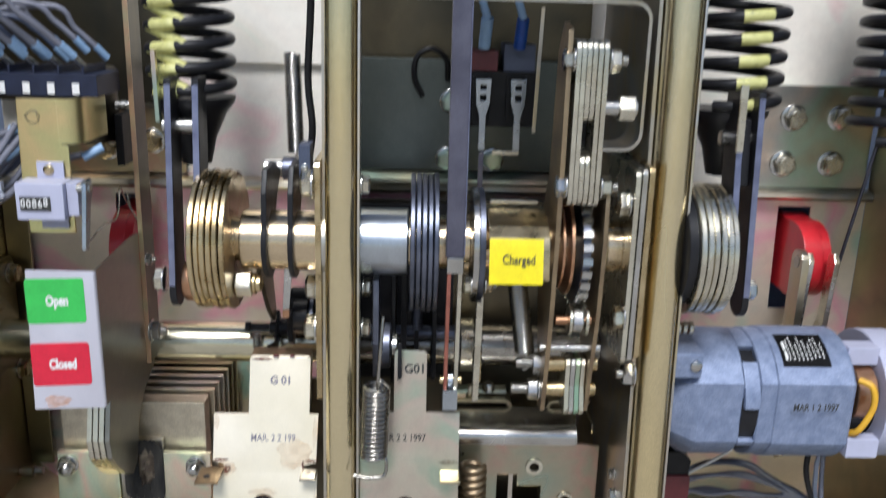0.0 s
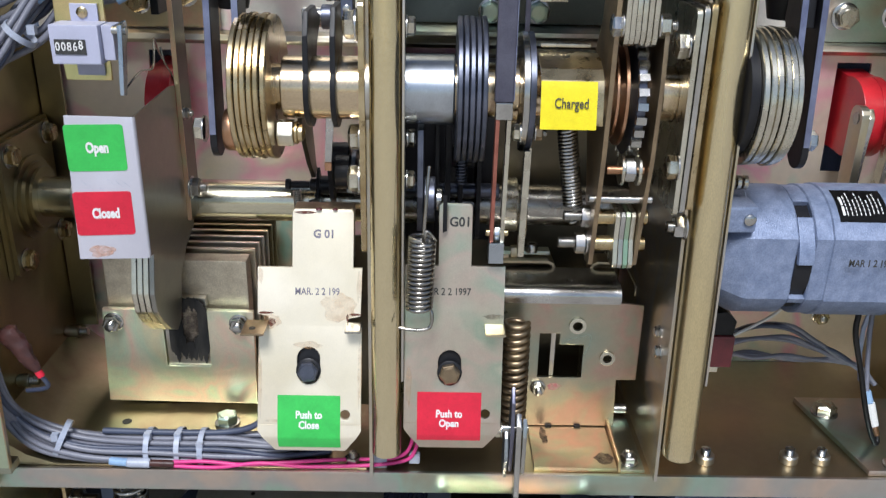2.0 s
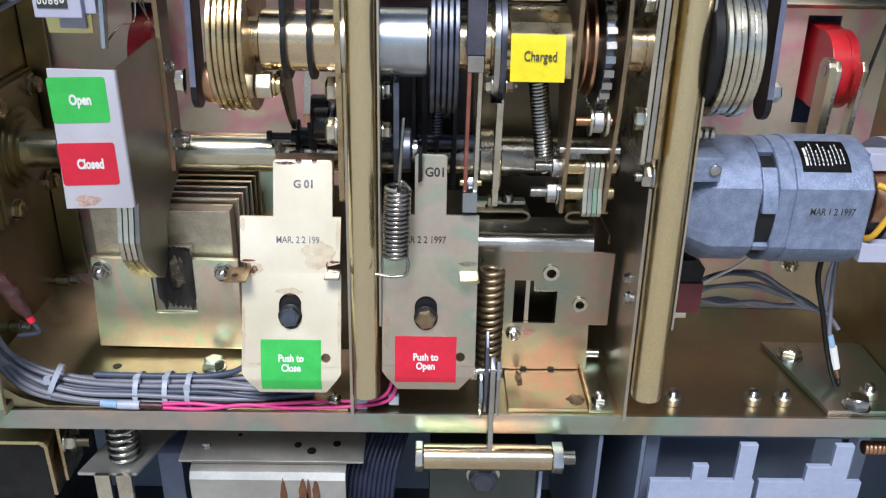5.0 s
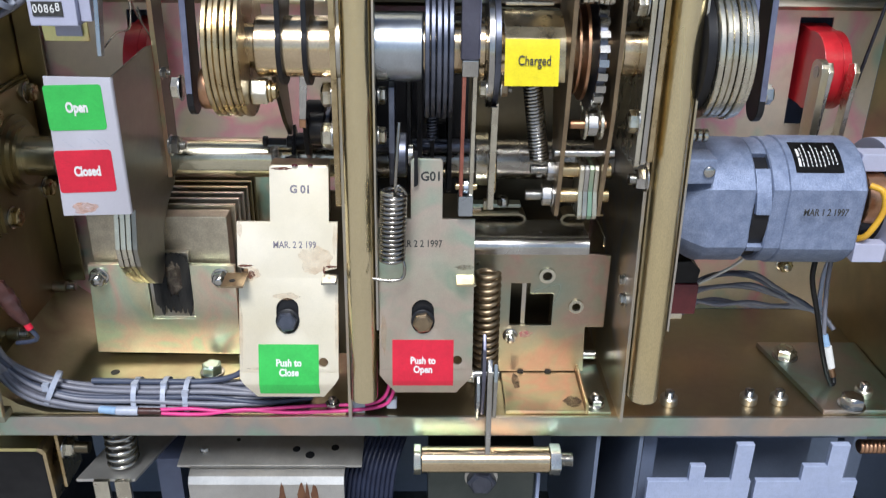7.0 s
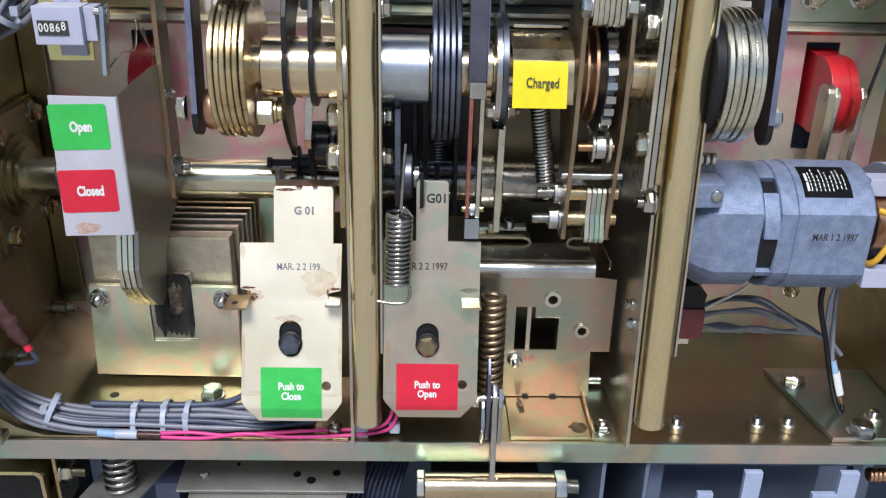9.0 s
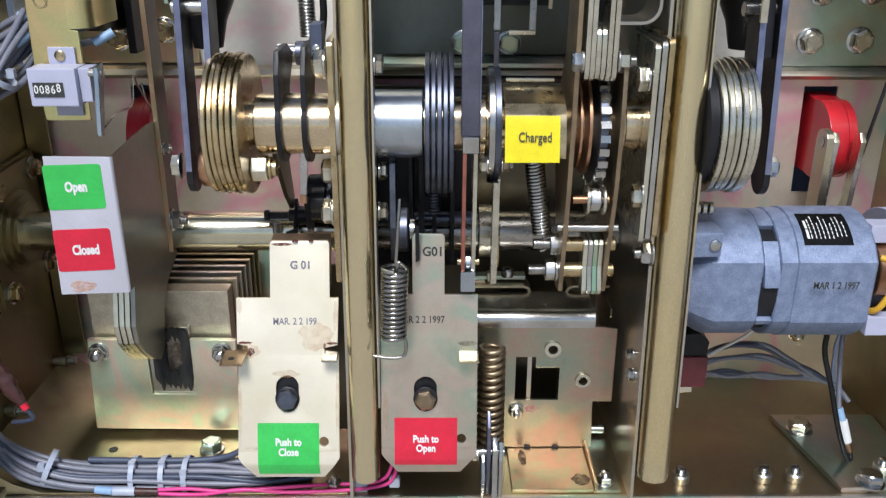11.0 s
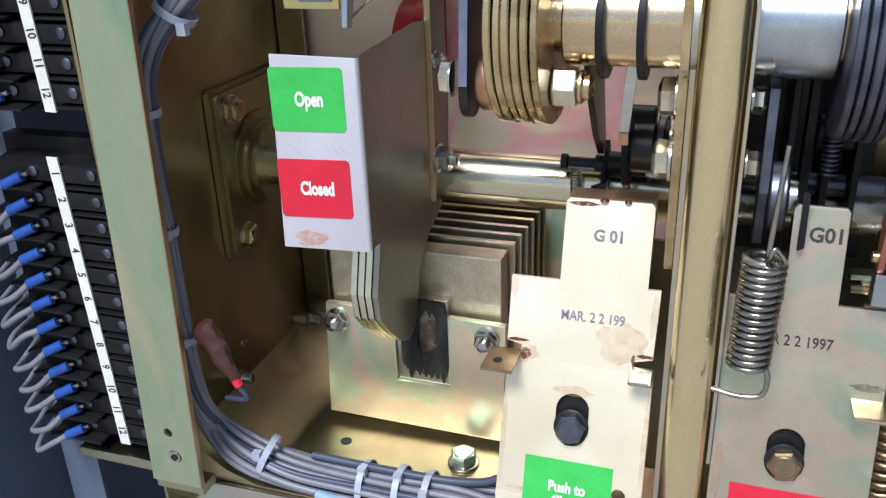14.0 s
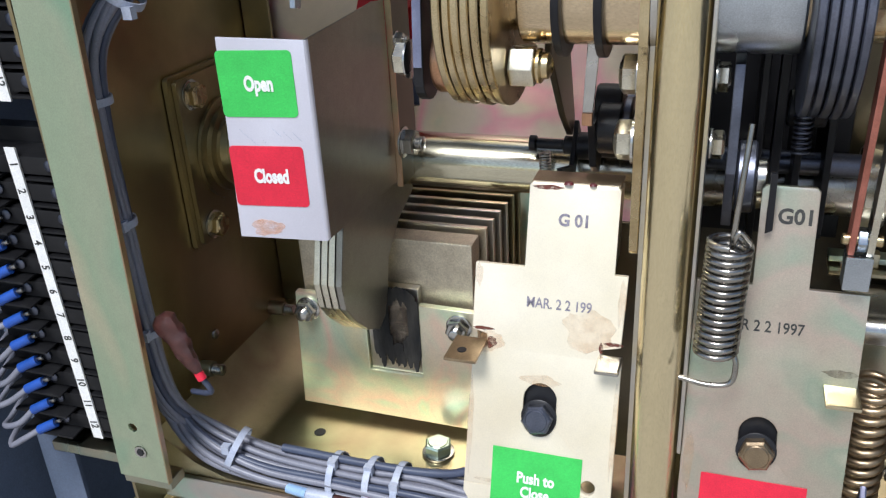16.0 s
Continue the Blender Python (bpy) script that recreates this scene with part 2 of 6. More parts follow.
PALE_BLUE = material("pale blue crimp sleeve", (0.30, 0.46, 0.66), 0.4, 0.0, (0.26, 0.40, 0.60), 60, 1200, 0.05)
TIE = material("clear nylon tie", (0.44, 0.47, 0.55), 0.34, 0.0, (0.36, 0.40, 0.50), 60, 1200, 0.05)
MAROON = material("maroon moulded plastic", (0.11, 0.018, 0.022), 0.45, 0.0, (0.085, 0.014, 0.018), 60, 1200, 0.1)
FUSE_BROWN = material("brown shrink sleeve", (0.065, 0.021, 0.017), 0.42, 0.0, (0.042, 0.015, 0.013), 120, 1200, 0.4)
GRITTY = material("gritty grey zinc block", (0.66, 0.60, 0.47), 0.42, 0.9, (0.54, 0.48, 0.37), 90, 700, 0.6)
SCRUB = material("brushed black paint", (0.020, 0.021, 0.023), 0.6, 0.0, (0.060, 0.057, 0.052), 90, 900, 0.4, stretch=(1, 1, 0.25), gloss=0.15)
PENCIL = material("faint pencil scrawl", (0.24, 0.20, 0.11), 0.6, 0.2, (0.30, 0.25, 0.14), 300, 1200, 0.05)
RUST = material("rust streak", (0.16, 0.07, 0.03), 0.7, 0.0, (0.10, 0.04, 0.02), 150, 1200, 0.4)
CONCRETE = material("pale concrete ground", (0.43, 0.40, 0.36), 0.9, 0.0, (0.36, 0.335, 0.30), 2, 60, 0.3)
ALU = material("dull aluminium channel", (0.66, 0.65, 0.62), 0.44, 0.9, (0.56, 0.55, 0.52), 18, 1400, 0.08, dirt=(0.14, 0.09, 0.06), dirt_at=0.76)


# ---- mesh helpers ----
def box(bm, x0, x1, y0, y1, z0, z1):
    m = Matrix.LocRotScale(((x0 + x1) / 2, (y0 + y1) / 2, (z0 + z1) / 2), None, (x1 - x0, y1 - y0, z1 - z0))
    bmesh.ops.create_cube(bm, size=1, matrix=m)
    return bm


def lathe(bm, prof, p0=(0, 0, 0), axis=(0, 0, 1), n=28):
    """Turns a profile of (radius, height) round the axis from p0, closed at both ends."""
    q = Vector(axis).to_track_quat("Z", "Y").to_matrix()
    rings = []
    for r, h in prof:
        rings.append([bm.verts.new(Vector(p0) + q @ Vector((r * math.cos(2 * math.pi * i / n), r * math.sin(2 * math.pi * i / n), h))) for i in range(n)])
    for a, b in zip(rings, rings[1:]):
        for i in range(n):
            bm.faces.new((a[i], a[(i + 1) % n], b[(i + 1) % n], b[i]))
    bm.faces.new(rings[0][::-1])
    bm.faces.new(rings[-1])
    return bm


def rod(bm, p0, p1, r, n=24, c=0.0):
    """A round bar between two points, with chamfer c."""
    a, b = Vector(p0), Vector(p1)
    h = (b - a).length
    prof = [(r - c, 0), (r, c), (r, h - c), (r - c, h)] if c else [(r, 0), (r, h)]
    return lathe(bm, prof, a, b - a, n)


def thread(r, h0, h1, pitch=0.0014):
    k = max(2, int((h1 - h0) / pitch))
    out = []
    for i in range(k):
        h = h0 + (h1 - h0) * i / k
        out += [(r * 0.86, h), (r, h + (h1 - h0) * 0.4 / k), (r, h + (h1 - h0) * 0.6 / k)]
    return out + [(r * 0.8, h1)]


def ring_arc(cx, cy, r, a0, a1, k=12):
    return [(cx + r * math.cos(radians(a0 + (a1 - a0) * i / k)), cy + r * math.sin(radians(a0 + (a1 - a0) * i / k))) for i in range(k + 1)]


def disc(cx, cy, r, k=24):
    return ring_arc(cx, cy, r, 0, 360 - 360 / k, k - 1)


def rounded(x0, x1, y0, y1, r, k=4):
    return ring_arc(x1 - r, y1 - r, r, 0, 90, k) + ring_arc(x0 + r, y1 - r, r, 90, 180, k) + ring_arc(x0 + r, y0 + r, r, 180, 270, k) + ring_arc(x1 - r, y0 + r, r, 270, 360, k)


def prism(bm, plane, outer, w0, w1, holes=(), shape=None):
    """A sheet cut to an outline, with holes; plane xz runs back from w0 to w1 in y, yz in x, xy in z. shape bends it."""
    from mathutils.geometry import tessellate_polygon
    loops = [outer, *holes]
    tris = tessellate_polygon([[Vector((u, v, 0)) for u, v in lp] for lp in loops])
    flat = [p for lp in loops for p in lp]

    def put(u, v, w):
        q = {"xz": (u, w, v), "yz": (w, u, v), "xy": (u, v, w)}[plane]
        return bm.verts.new(shape(*q) if shape else q)
    a = [put(u, v, w0) for u, v in flat]
    b = [put(u, v, w1) for u, v in flat]
    for t in tris:
        for s, rev in ((a, False), (b, True)):
            try:
                bm.faces.new([s[i] for i in (t[::-1] if rev else t)])
            except ValueError:
                pass
    k = 0
    for lp in loops:
        for i in range(len(lp)):
            j = (i + 1) % len(lp)
            bm.faces.new((a[k + i], a[k + j], b[k + j], b[k + i]))
        k += len(lp)
    bmesh.ops.recalc_face_normals(bm, faces=bm.faces[:])
    return bm


def smooth_line(pts, k=6):
    """A soft curve through the points."""
    p = [Vector(q) for q in pts]
    p = [2 * p[0] - p[1], *p, 2 * p[-1] - p[-2]]
    out = []
    for i in range(1, len(p) - 2):
        for j in range(k):
            t = j / k
            out.append(0.5 * (2 * p[i] + (p[i + 1] - p[i - 1]) * t + (2 * p[i - 1] - 5 * p[i] + 4 * p[i + 1] - p[i + 2]) * t * t + (3 * p[i] - p[i - 1] - 3 * p[i + 1] + p[i + 2]) * t ** 3))
    return out + [p[-2]]


ROUND = set()


def tube(bm, pts, r, n=8):
    ROUND.add(id(bm))
    pts = [Vector(p) for p in pts]
    side = None
    rings = []
    for i, p in enumerate(pts):
        d = (pts[min(i + 1, len(pts) - 1)] - pts[max(i - 1, 0)]).normalized()
        side = d.orthogonal().normalized() if side is None else (side - d * side.dot(d)).normalized()
        up = d.cross(side)
        rings.append([bm.verts.new(p + r * (math.cos(2 * math.pi * k / n) * side + math.sin(2 * math.pi * k / n) * up)) for k in range(n)])
    for a, b in zip(rings, rings[1:]):
        for k in range(n):
            bm.faces.new((a[k], a[(k + 1) % n], b[(k + 1) % n], b[k]))
    bm.faces.new(rings[0][::-1])
    bm.faces.new(rings[-1])
    return bm


def helix(p0, p1, r, turns, k=16, start=0.0):
    a, b = Vector(p0), Vector(p1)
    q = (b - a).to_track_quat("Z", "Y").to_matrix()
    n = int(turns * k)
    return [a + (b - a) * i / n + q @ Vector((r * math.cos(start + 2 * math.pi * i / k), r * math.sin(start + 2 * math.pi * i / k), 0)) for i in range(n + 1)]


def soften(bm, w):
    if w:
        edges = [e for e in bm.edges if len(e.link_faces) == 2 and e.calc_face_angle(0) > 0.9]
        if edges:
            bmesh.ops.bevel(bm, geom=edges, offset=w, segments=2, profile=0.6, affect="EDGES", clamp_overlap=True)


def mesh_of(name, bm, mat, bev=0.0):
    soften(bm, bev)
    angle = 80 if id(bm) in ROUND else (16 if bev else 38)
    ROUND.discard(id(bm))
    bmesh.ops.recalc_face_normals(bm, faces=bm.faces[:])
    me = bpy.data.meshes.new(name)
    bm.to_mesh(me)
    bm.free()
    me.materials.append(mat)
    me.shade_smooth()
    me.set_sharp_from_angle(angle=radians(angle))
    return me


def thing(name, at, label, category, group="", kind=""):
    ob = new(name)
    ob.empty_display_size = 0.01
    ob.location = at
    return tagged(ob, label, category, group, kind)


def part(name, bm, mat, parent, label="", bev=0.0):
    ob = new(name, bm if isinstance(bm, bpy.types.Mesh) else mesh_of(name, bm, mat, bev))
    ob.parent = parent
    if not isinstance(bm, bpy.types.Mesh) and parent.parent is None:
        ob.matrix_parent_inverse = parent.matrix_basis.inverted()
    return tagged(ob, label)


def solid(name, bm, mat, label, category, group="", kind="", bev=0.0):
    return tagged(new(name, mesh_of(name, bm, mat, bev)), label, category, group, kind)


def N():
    return bmesh.new()


def words(parent, body, at, height, mat, tilt=90.0, turn=0.0, narrow=0.8, bold=0.0, name="lettering", spin=0.0):
    cu = bpy.data.curves.new("lettering", "FONT")
    cu.body, cu.size, cu.align_x, cu.align_y = body, height * 1.4, "CENTER", "CENTER"
    cu.extrude, cu.offset, cu.resolution_u = 0.00008, bold, 3
    cu.space_line = 0.85
    tmp = bpy.data.objects.new("lettering", cu)
    me = bpy.data.meshes.new_from_object(tmp)
    bpy.data.objects.remove(tmp)
    me.transform(pose(*at, tilt, 0, turn) @ pose(0, 0, 0, 0, 0, spin) @ Matrix.Diagonal((narrow, 1, 1, 1)))
    me.materials.clear()
    me.materials.append(mat)
    ob = new(name, me)
    ob.parent = parent
    if parent.parent is None:
        ob.matrix_parent_inverse = parent.matrix_basis.inverted()
    return ob


# ---- fasteners ----
def hexagon(bm, af, h0, h1):
    r = af / math.sqrt(3)
    return lathe(bm, [(r * 0.96, h0), (r, h0 + 0.0006), (r, h1 - 0.0012), (r * 0.86, h1)], n=6)


SHAPES = {}


def shape_of(kind, build, mat):
    key = kind + mat.name
    if key not in SHAPES:
        bm = N()
        build(bm)
        SHAPES[key] = mesh_of(kind, bm, mat, 0.0)
    return SHAPES[key]


def fastener(kind, at, axis, size=1.0, mat=None, label="", group="machine fasteners", spin=None, under=None):
    """A bolt head or a nut on its stud with washer, standing on the surface at the place given."""
    mat = mat or STEEL
    ob = thing({"bolt": "hex_bolt", "nut": "hex_nut", "stud": "spacer_stud"}[kind], at, label or {"bolt": "zinc plated hex bolt with washer", "nut": "zinc plated hex nut on threaded stud", "stud": "threaded stud in a gold zinc spacer"}[kind], {"bolt": "bolt", "nut": "nut", "stud": "stud"}[kind], group)
    q = Vector(axis).to_track_quat("Z", "Y").to_matrix().to_4x4()
    ob.matrix_basis = Matrix.Translation(at) @ q @ pose(0, 0, 0, 0, 0, random.uniform(0, 60) if spin is None else spin) @ Matrix.Diagonal((size, size, size, 1))
    if kind == "stud":
        part("spacer", shape_of("spacer", lambda b: lathe(b, [(0.0075, 0), (0.0085, 0.0008), (0.0085, 0.0075), (0.0072, 0.009)]), ZINC), None, ob)
        part("thread", shape_of("short thread", lambda b: lathe(b, thread(0.0046, 0.008, 0.0150), n=16), STEEL), None, ob)
        return ob
    part("washer", shape_of("washer", lambda b: lathe(b, [(0.0098, 0), (0.0105, 0.0004), (0.0105, 0.0015), (0.0098, 0.0019)]), under or STEEL), None, ob)
    if kind == "bolt":
        part("head", shape_of("head", lambda b: lathe(hexagon(b, 0.016, 0.0019, 0.0088), [(0.0066, 0.0088), (0.0060, 0.0094)], n=18), mat), None, ob)
    else:
        part("nut", shape_of("nut", lambda b: hexagon(b, 0.016, 0.0019, 0.0100), mat), None, ob)
        part("thread", shape_of("thread", lambda b: lathe(b, thread(0.0047, 0.009, 0.0100 + 0.0055), n=16), STEEL), None, ob)
    return ob


def stain_material(name, colour, cover, scale):
    """A thin film of dirt, broken up by noise and see-through between its flecks."""
    m = material(name, colour, 0.6, 0.0, None, scale, 1400, 0.2)
    n, l = m.node_tree.nodes, m.node_tree.links
    tc = n.new("ShaderNodeTexCoord")
    tx = n.new("ShaderNodeTexNoise")
    tx.inputs["Scale"].default_value, tx.inputs["Detail"].default_value, tx.inputs["Roughness"].default_value = scale * 1.7, 7, 0.65
    l.new(tc.outputs["Object"], tx.inputs["Vector"])
    r = n.new("ShaderNodeMapRange")
    r.inputs["From Min"].default_value, r.inputs["From Max"].default_value = 0.30, 0.80
    r.inputs["To Max"].default_value = cover
    l.new(tx.outputs["Fac"], r.inputs["Value"])
    l.new(r.outputs["Result"], n["Principled BSDF"].inputs["Alpha"])
    return m


FILM_RUST = stain_material("rusty film", (0.58, 0.34, 0.16), 0.38, 70)
FILM_ORANGE = stain_material("orange rust film", (0.80, 0.40, 0.20), 0.5, 140)
FILM_BLOOD = stain_material("dark red brown film", (0.13, 0.030, 0.015), 2.2, 170)
FILM_DARK = stain_material("dark grime film", (0.09, 0.06, 0.04), 0.95, 90)


def blot(cx, cz, rx, rz, seed, k=30):
    """An uneven closed outline round a centre."""
    return [(cx + rx * math.cos(a) * (1 + 0.45 * noise.noise((math.cos(a) * 2, math.sin(a) * 2, seed))), cz + rz * math.sin(a) * (1 + 0.45 * noise.noise((math.cos(a) * 2, math.sin(a) * 2, seed + 7)))) for a in [2 * math.pi * i / k for i in range(k)]]


# ---- setting: ground, enclosure of the mechanism ----
solid("ground", prism(N(), "xy", rounded(-60, 60, -60, 60, 1), -1.05, -1.0), CONCRETE, "grey concrete ground", "ground", kind="structure")


def sheet(name, x0, x1, y0, y1, z0, z1, mat, label, category="panel", bev=0.0008):
    return solid(name, box(N(), x0, x1, y0, y1, z0, z1), mat, label, category, kind="structure", bev=bev)


XL, XR, YB = -0.405, 0.475, 0.885
sheet("floor", XL, XR, 0.674, YB, -0.003, 0.0, ZINC_FLOOR, "brownish zinc plated floor pan of the mechanism", "floor")
sheet("floor_left", XL, -0.0700, 0.6745, YB, 0.0003, 0.0028, ZINC_PAN, "greenish brown zinc floor plate under the latch block", "floor")
solid("floor_cove", prism(N(), "xz", [(XL, 0.036), (-0.392, 0.024), (-0.376, 0.012), (-0.352, 0.0032), (-0.346, 0.0029), (XL, 0.0029)], 0.6745, YB), ZINC_PAN, "floor pan curving up to the side wall", "floor", kind="structure")
sheet("floor_lip", XL - 0.01, XR, 0.670, 0.674, -0.021, 0.001, ZINC_GREEN, "folded zinc front lip of the floor pan", "trim", 0.0015)
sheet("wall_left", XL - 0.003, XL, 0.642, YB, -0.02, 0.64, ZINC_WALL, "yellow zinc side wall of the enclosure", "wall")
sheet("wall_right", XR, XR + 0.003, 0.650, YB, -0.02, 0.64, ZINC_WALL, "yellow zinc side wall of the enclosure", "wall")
sheet("wall_back_outer", -0.75, 0.75, 0.93, 0.935, -1.0, 0.66, PANEL_BLUE, "blue grey rear cabinet sheet", "wall")
sheet("wall_cabinet_left", -0.66, -0.655, 0.60, 0.93, -1.0, 0.66, PANEL_BLUE, "blue grey cabinet side sheet", "wall")
sheet("wall_cabinet_right", 0.60, 0.605, 0.60, 0.93, -1.0, 0.66, PANEL_BLUE, "blue grey cabinet side sheet", "wall")
sheet("cabinet_shelf", -0.655, 0.60, 0.62, 0.93, -0.32, -0.315, DARK_PANEL, "dark sheet under the lower compartment", "shelf")
sheet("panel_terminal", -0.62, -0.61 + 0.03, 0.755, 0.76, -0.30, 0.62, PANEL_BLUE, "blue grey sheet behind the terminal strips", "panel")

# back plate with its two slots, the flange above, and the upper panels
slot_l = [(-0.298, 0.226), (-0.263, 0.226), (-0.262, 0.338), (-0.296, 0.338)]
slot_r = [(0.387, 0.226), (0.421, 0.226), (0.418, 0.338), (0.384, 0.338)]
solid("wall_back", prism(N(), "xz", [(XL, 0.0), (XR, 0.0), (XR, 0.352), (XL, 0.352)], YB, YB + 0.003, [slot_l, slot_r]), ZINC_PINK, "pinkish zinc back plate with two slots", "wall", kind="structure", bev=0.0004)
solid("back_flange", prism(N(), "yz", [(0.870, 0.351), (0.872, 0.347), (0.888, 0.353), (0.888, 0.358), (0.872, 0.356)], XL, XR), ZINC, "folded zinc flange across the back plate", "trim", kind="structure", bev=0.0006)
sheet("wall_back_upper", XL, XR, 0.897, 0.900, 0.350, 0.640, ZINC_CREAM, "pale cream and pink zinc upper back plate", "wall")
sheet("panel_center", -0.062, 0.176, 0.866, 0.869, 0.372, 0.480, DARK_PANEL, "dark grey green plate behind the shaft", "panel")
# Added backing; its dark colour stands in for shade between the webs.
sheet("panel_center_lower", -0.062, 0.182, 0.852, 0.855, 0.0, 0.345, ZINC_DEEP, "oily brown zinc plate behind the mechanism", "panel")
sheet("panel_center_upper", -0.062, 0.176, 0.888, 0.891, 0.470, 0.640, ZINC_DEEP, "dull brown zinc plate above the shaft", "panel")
solid("panel_rail", prism(N(), "yz", [(0.850, 0.366), (0.850, 0.362), (0.870, 0.364), (0.870, 0.372)], -0.062, 0.176), ZINC_GREEN, "zinc rail under the centre plate", "rail", kind="structure", bev=0.0006)
sheet("panel_right", 0.335, 0.470, 0.884, 0.893, 0.358, 0.462, ZINC_GREEN, "grey green zinc bearing plate on the back wall", "panel", 0.0012)
sheet("panel_left", -0.365, -0.225, 0.886, 0.893, 0.360, 0.425, ZINC_ORANGE, "golden zinc bearing plate on the back wall", "panel", 0.0012)
sheet("panel_seam", -0.235, -0.064, 0.890, 0.893, 0.470, 0.64, ZINC_CREAM, "pink tinted zinc plate overlapping the back wall", "panel")
# Strip in the dark wall colour that paints shade into the corner.
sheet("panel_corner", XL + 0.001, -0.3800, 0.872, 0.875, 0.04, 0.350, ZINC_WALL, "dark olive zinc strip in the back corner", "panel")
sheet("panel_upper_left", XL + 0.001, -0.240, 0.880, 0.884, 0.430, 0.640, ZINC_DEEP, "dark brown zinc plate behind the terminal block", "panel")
for x, z in ((0.386, 0.430), (0.381, 0.383), (0.430, 0.384), (0.434, 0.431)):
    fastener("bolt", (x, 0.884, z), (0, -1, 0), 1.25, SILVERY)
for x, z in ((0.037, 0.384), (0.082, 0.384), (0.040, 0.440)):
    fastener("bolt", (x, 0.866, z), (0, -1, 0), 1.1, ZINC_GREEN)
for x, z in ((-0.300, 0.385), (-0.255, 0.392)):
    fastener("bolt", (x, 0.886, z), (0, -1, 0), 1.2, BRASSY, "gold zinc hex bolt on the back wall")

# posts and frame webs
def back_lean(x, y, z):
    return (x, y + 0.052 * max(0.0, z - 0.033), z)


def front_post(name, x0, x1, zcut, label):
    ob = thing(name, ((x0 + x1) / 2, 0.66, 0.03), label, "post", kind="structure")
    r = 0.012
    sec = [(x0, 0.700), (x0, 0.648 + r)] + [(x0 + r - r * math.cos(radians(a)), 0.648 + r - r * math.sin(radians(a))) for a in (18, 36, 54, 72)] + [(x0 + r, 0.648), (x1 - r, 0.648)]
    sec += [(x1 - r + r * math.sin(radians(a)), 0.648 + r - r * math.cos(radians(a))) for a in (18, 36, 54, 72)] + [(x1, 0.648 + r), (x1, 0.664), (x1 - 0.003, 0.664), (x1 - 0.004, 0.659), (x1 - 0.010, 0.6515), (x0 + 0.010, 0.6515), (x0 + 0.004, 0.659), (x0 + 0.003, 0.700)]
    part("post_profile", prism(N(), "xy", sec, 0.032, 0.64, shape=back_lean), ZINC_POST, ob)
    part("post_edge", prism(N(), "xy", [(x1 + 0.0002, 0.655), (x1 + 0.0022, 0.655), (x1 + 0.0022, 0.672), (x1 + 0.0002, 0.672)], zcut, 0.64, shape=back_lean), ZINC, ob, bev=0.0004)
    return ob


front_post("post_middle", -0.0635, -0.0385, 0.103, "satin gold zinc post with rounded front edges")
front_post("post_right", 0.1925, 0.2190, 0.103, "satin gold zinc post with rounded front edges")
solid("frame_web_right", prism(N(), "yz", [(0.664, 0.0), (0.885, 0.0), (0.885, 0.64), (0.702, 0.64)], 0.1885, 0.1913, [disc(0.705, 0.342, 0.0235)]), ZINC, "golden zinc side plate of the right frame", "plate", kind="structure")
solid("frame_web_left", prism(N(), "yz", [(0.664, 0.0), (0.885, 0.0), (0.885, 0.36), (0.74, 0.40), (0.735, 0.43), (0.735, 0.64), (0.702, 0.64)], -0.0665, -0.0635, [disc(0.705, 0.342, 0.030), disc(0.81, 0.21, 0.023)]), ZINC, "zinc side plate of the middle frame", "plate", kind="structure")
for y, z, s in ((0.704, 0.131, 0.55), (0.694, 0.116, 0.62)):
    fastener("bolt", (0.1885, y, z), (-1, 0, 0), s, STEEL)
# Out of view; added only to keep sky and sun off the centre.
sheet("frame_top", 0.015, 0.1885, 0.70, 0.885, 0.600, 0.603, ZINC_DEEP, "zinc sheet closing the top of the frame", "cover")
solid("cheek_plate", prism(N(), "yz", rounded(0.676, 0.80, 0.212, 0.412, 0.006), -0.0714, -0.0668), BRASSY, "gold zinc cheek plate beside the middle post", "plate", bev=0.0006)
ob = thing("left_post", (-0.386, 0.64, 0.026), "greenish gold zinc corner post with two holes", "post", kind="structure")
part("post_face", prism(N(), "xz", [(-0.4115, 0.024), (-0.3715, 0.024), (-0.3515, 0.64), (-0.3900, 0.64)], 0.638, 0.6405, [disc(-0.389, 0.048, 0.0048), disc(-0.391, 0.068, 0.0034)]), ZINC_JADE, ob, bev=0.0006)
part("threaded_insert", lathe(N(), [(0.0030, 0), (0.0046, 0.0003), (0.0046, 0.003), (0.0030, 0.003)], (-0.389, 0.6405, 0.048), (0, -1, 0)), STEEL, ob)
part("thread_bore", lathe(N(), [(0.0, 0.0002), (0.0027, 0.0002), (0.0027, 0.0)], (-0.389, 0.6372, 0.048), (0, -1, 0), 18), BLACK, ob)
part("post_return", prism(N(), "xz", [(-0.3716, 0.024), (-0.3706, 0.024), (-0.3506, 0.64), (-0.3516, 0.64)], 0.6372, 0.6412), ZINC_ORANGE, ob, "golden folded edge of the post")
part("post_foot", box(N(), -0.411, -0.372, 0.6405, 0.656, 0.016, 0.024), ZINC_SHADE, ob, bev=0.0008)

# bearing flange of the lower shaft on the left wall
ob = thing("bearing_flange", (-0.40, 0.81, 0.21), "square zinc bearing flange of the lower shaft", "flange")
part("flange_plate", prism(N(), "yz", rounded(0.756, 0.872, 0.144, 0.276, 0.004), -0.4045, -0.4002), ZINC_WALL, ob, bev=0.0008)
part("flange_pad", prism(N(), "yz", rounded(0.760, 0.866, 0.147, 0.273, 0.004), -0.4000, -0.3962), ZINC_WALL, ob, bev=0.0008)
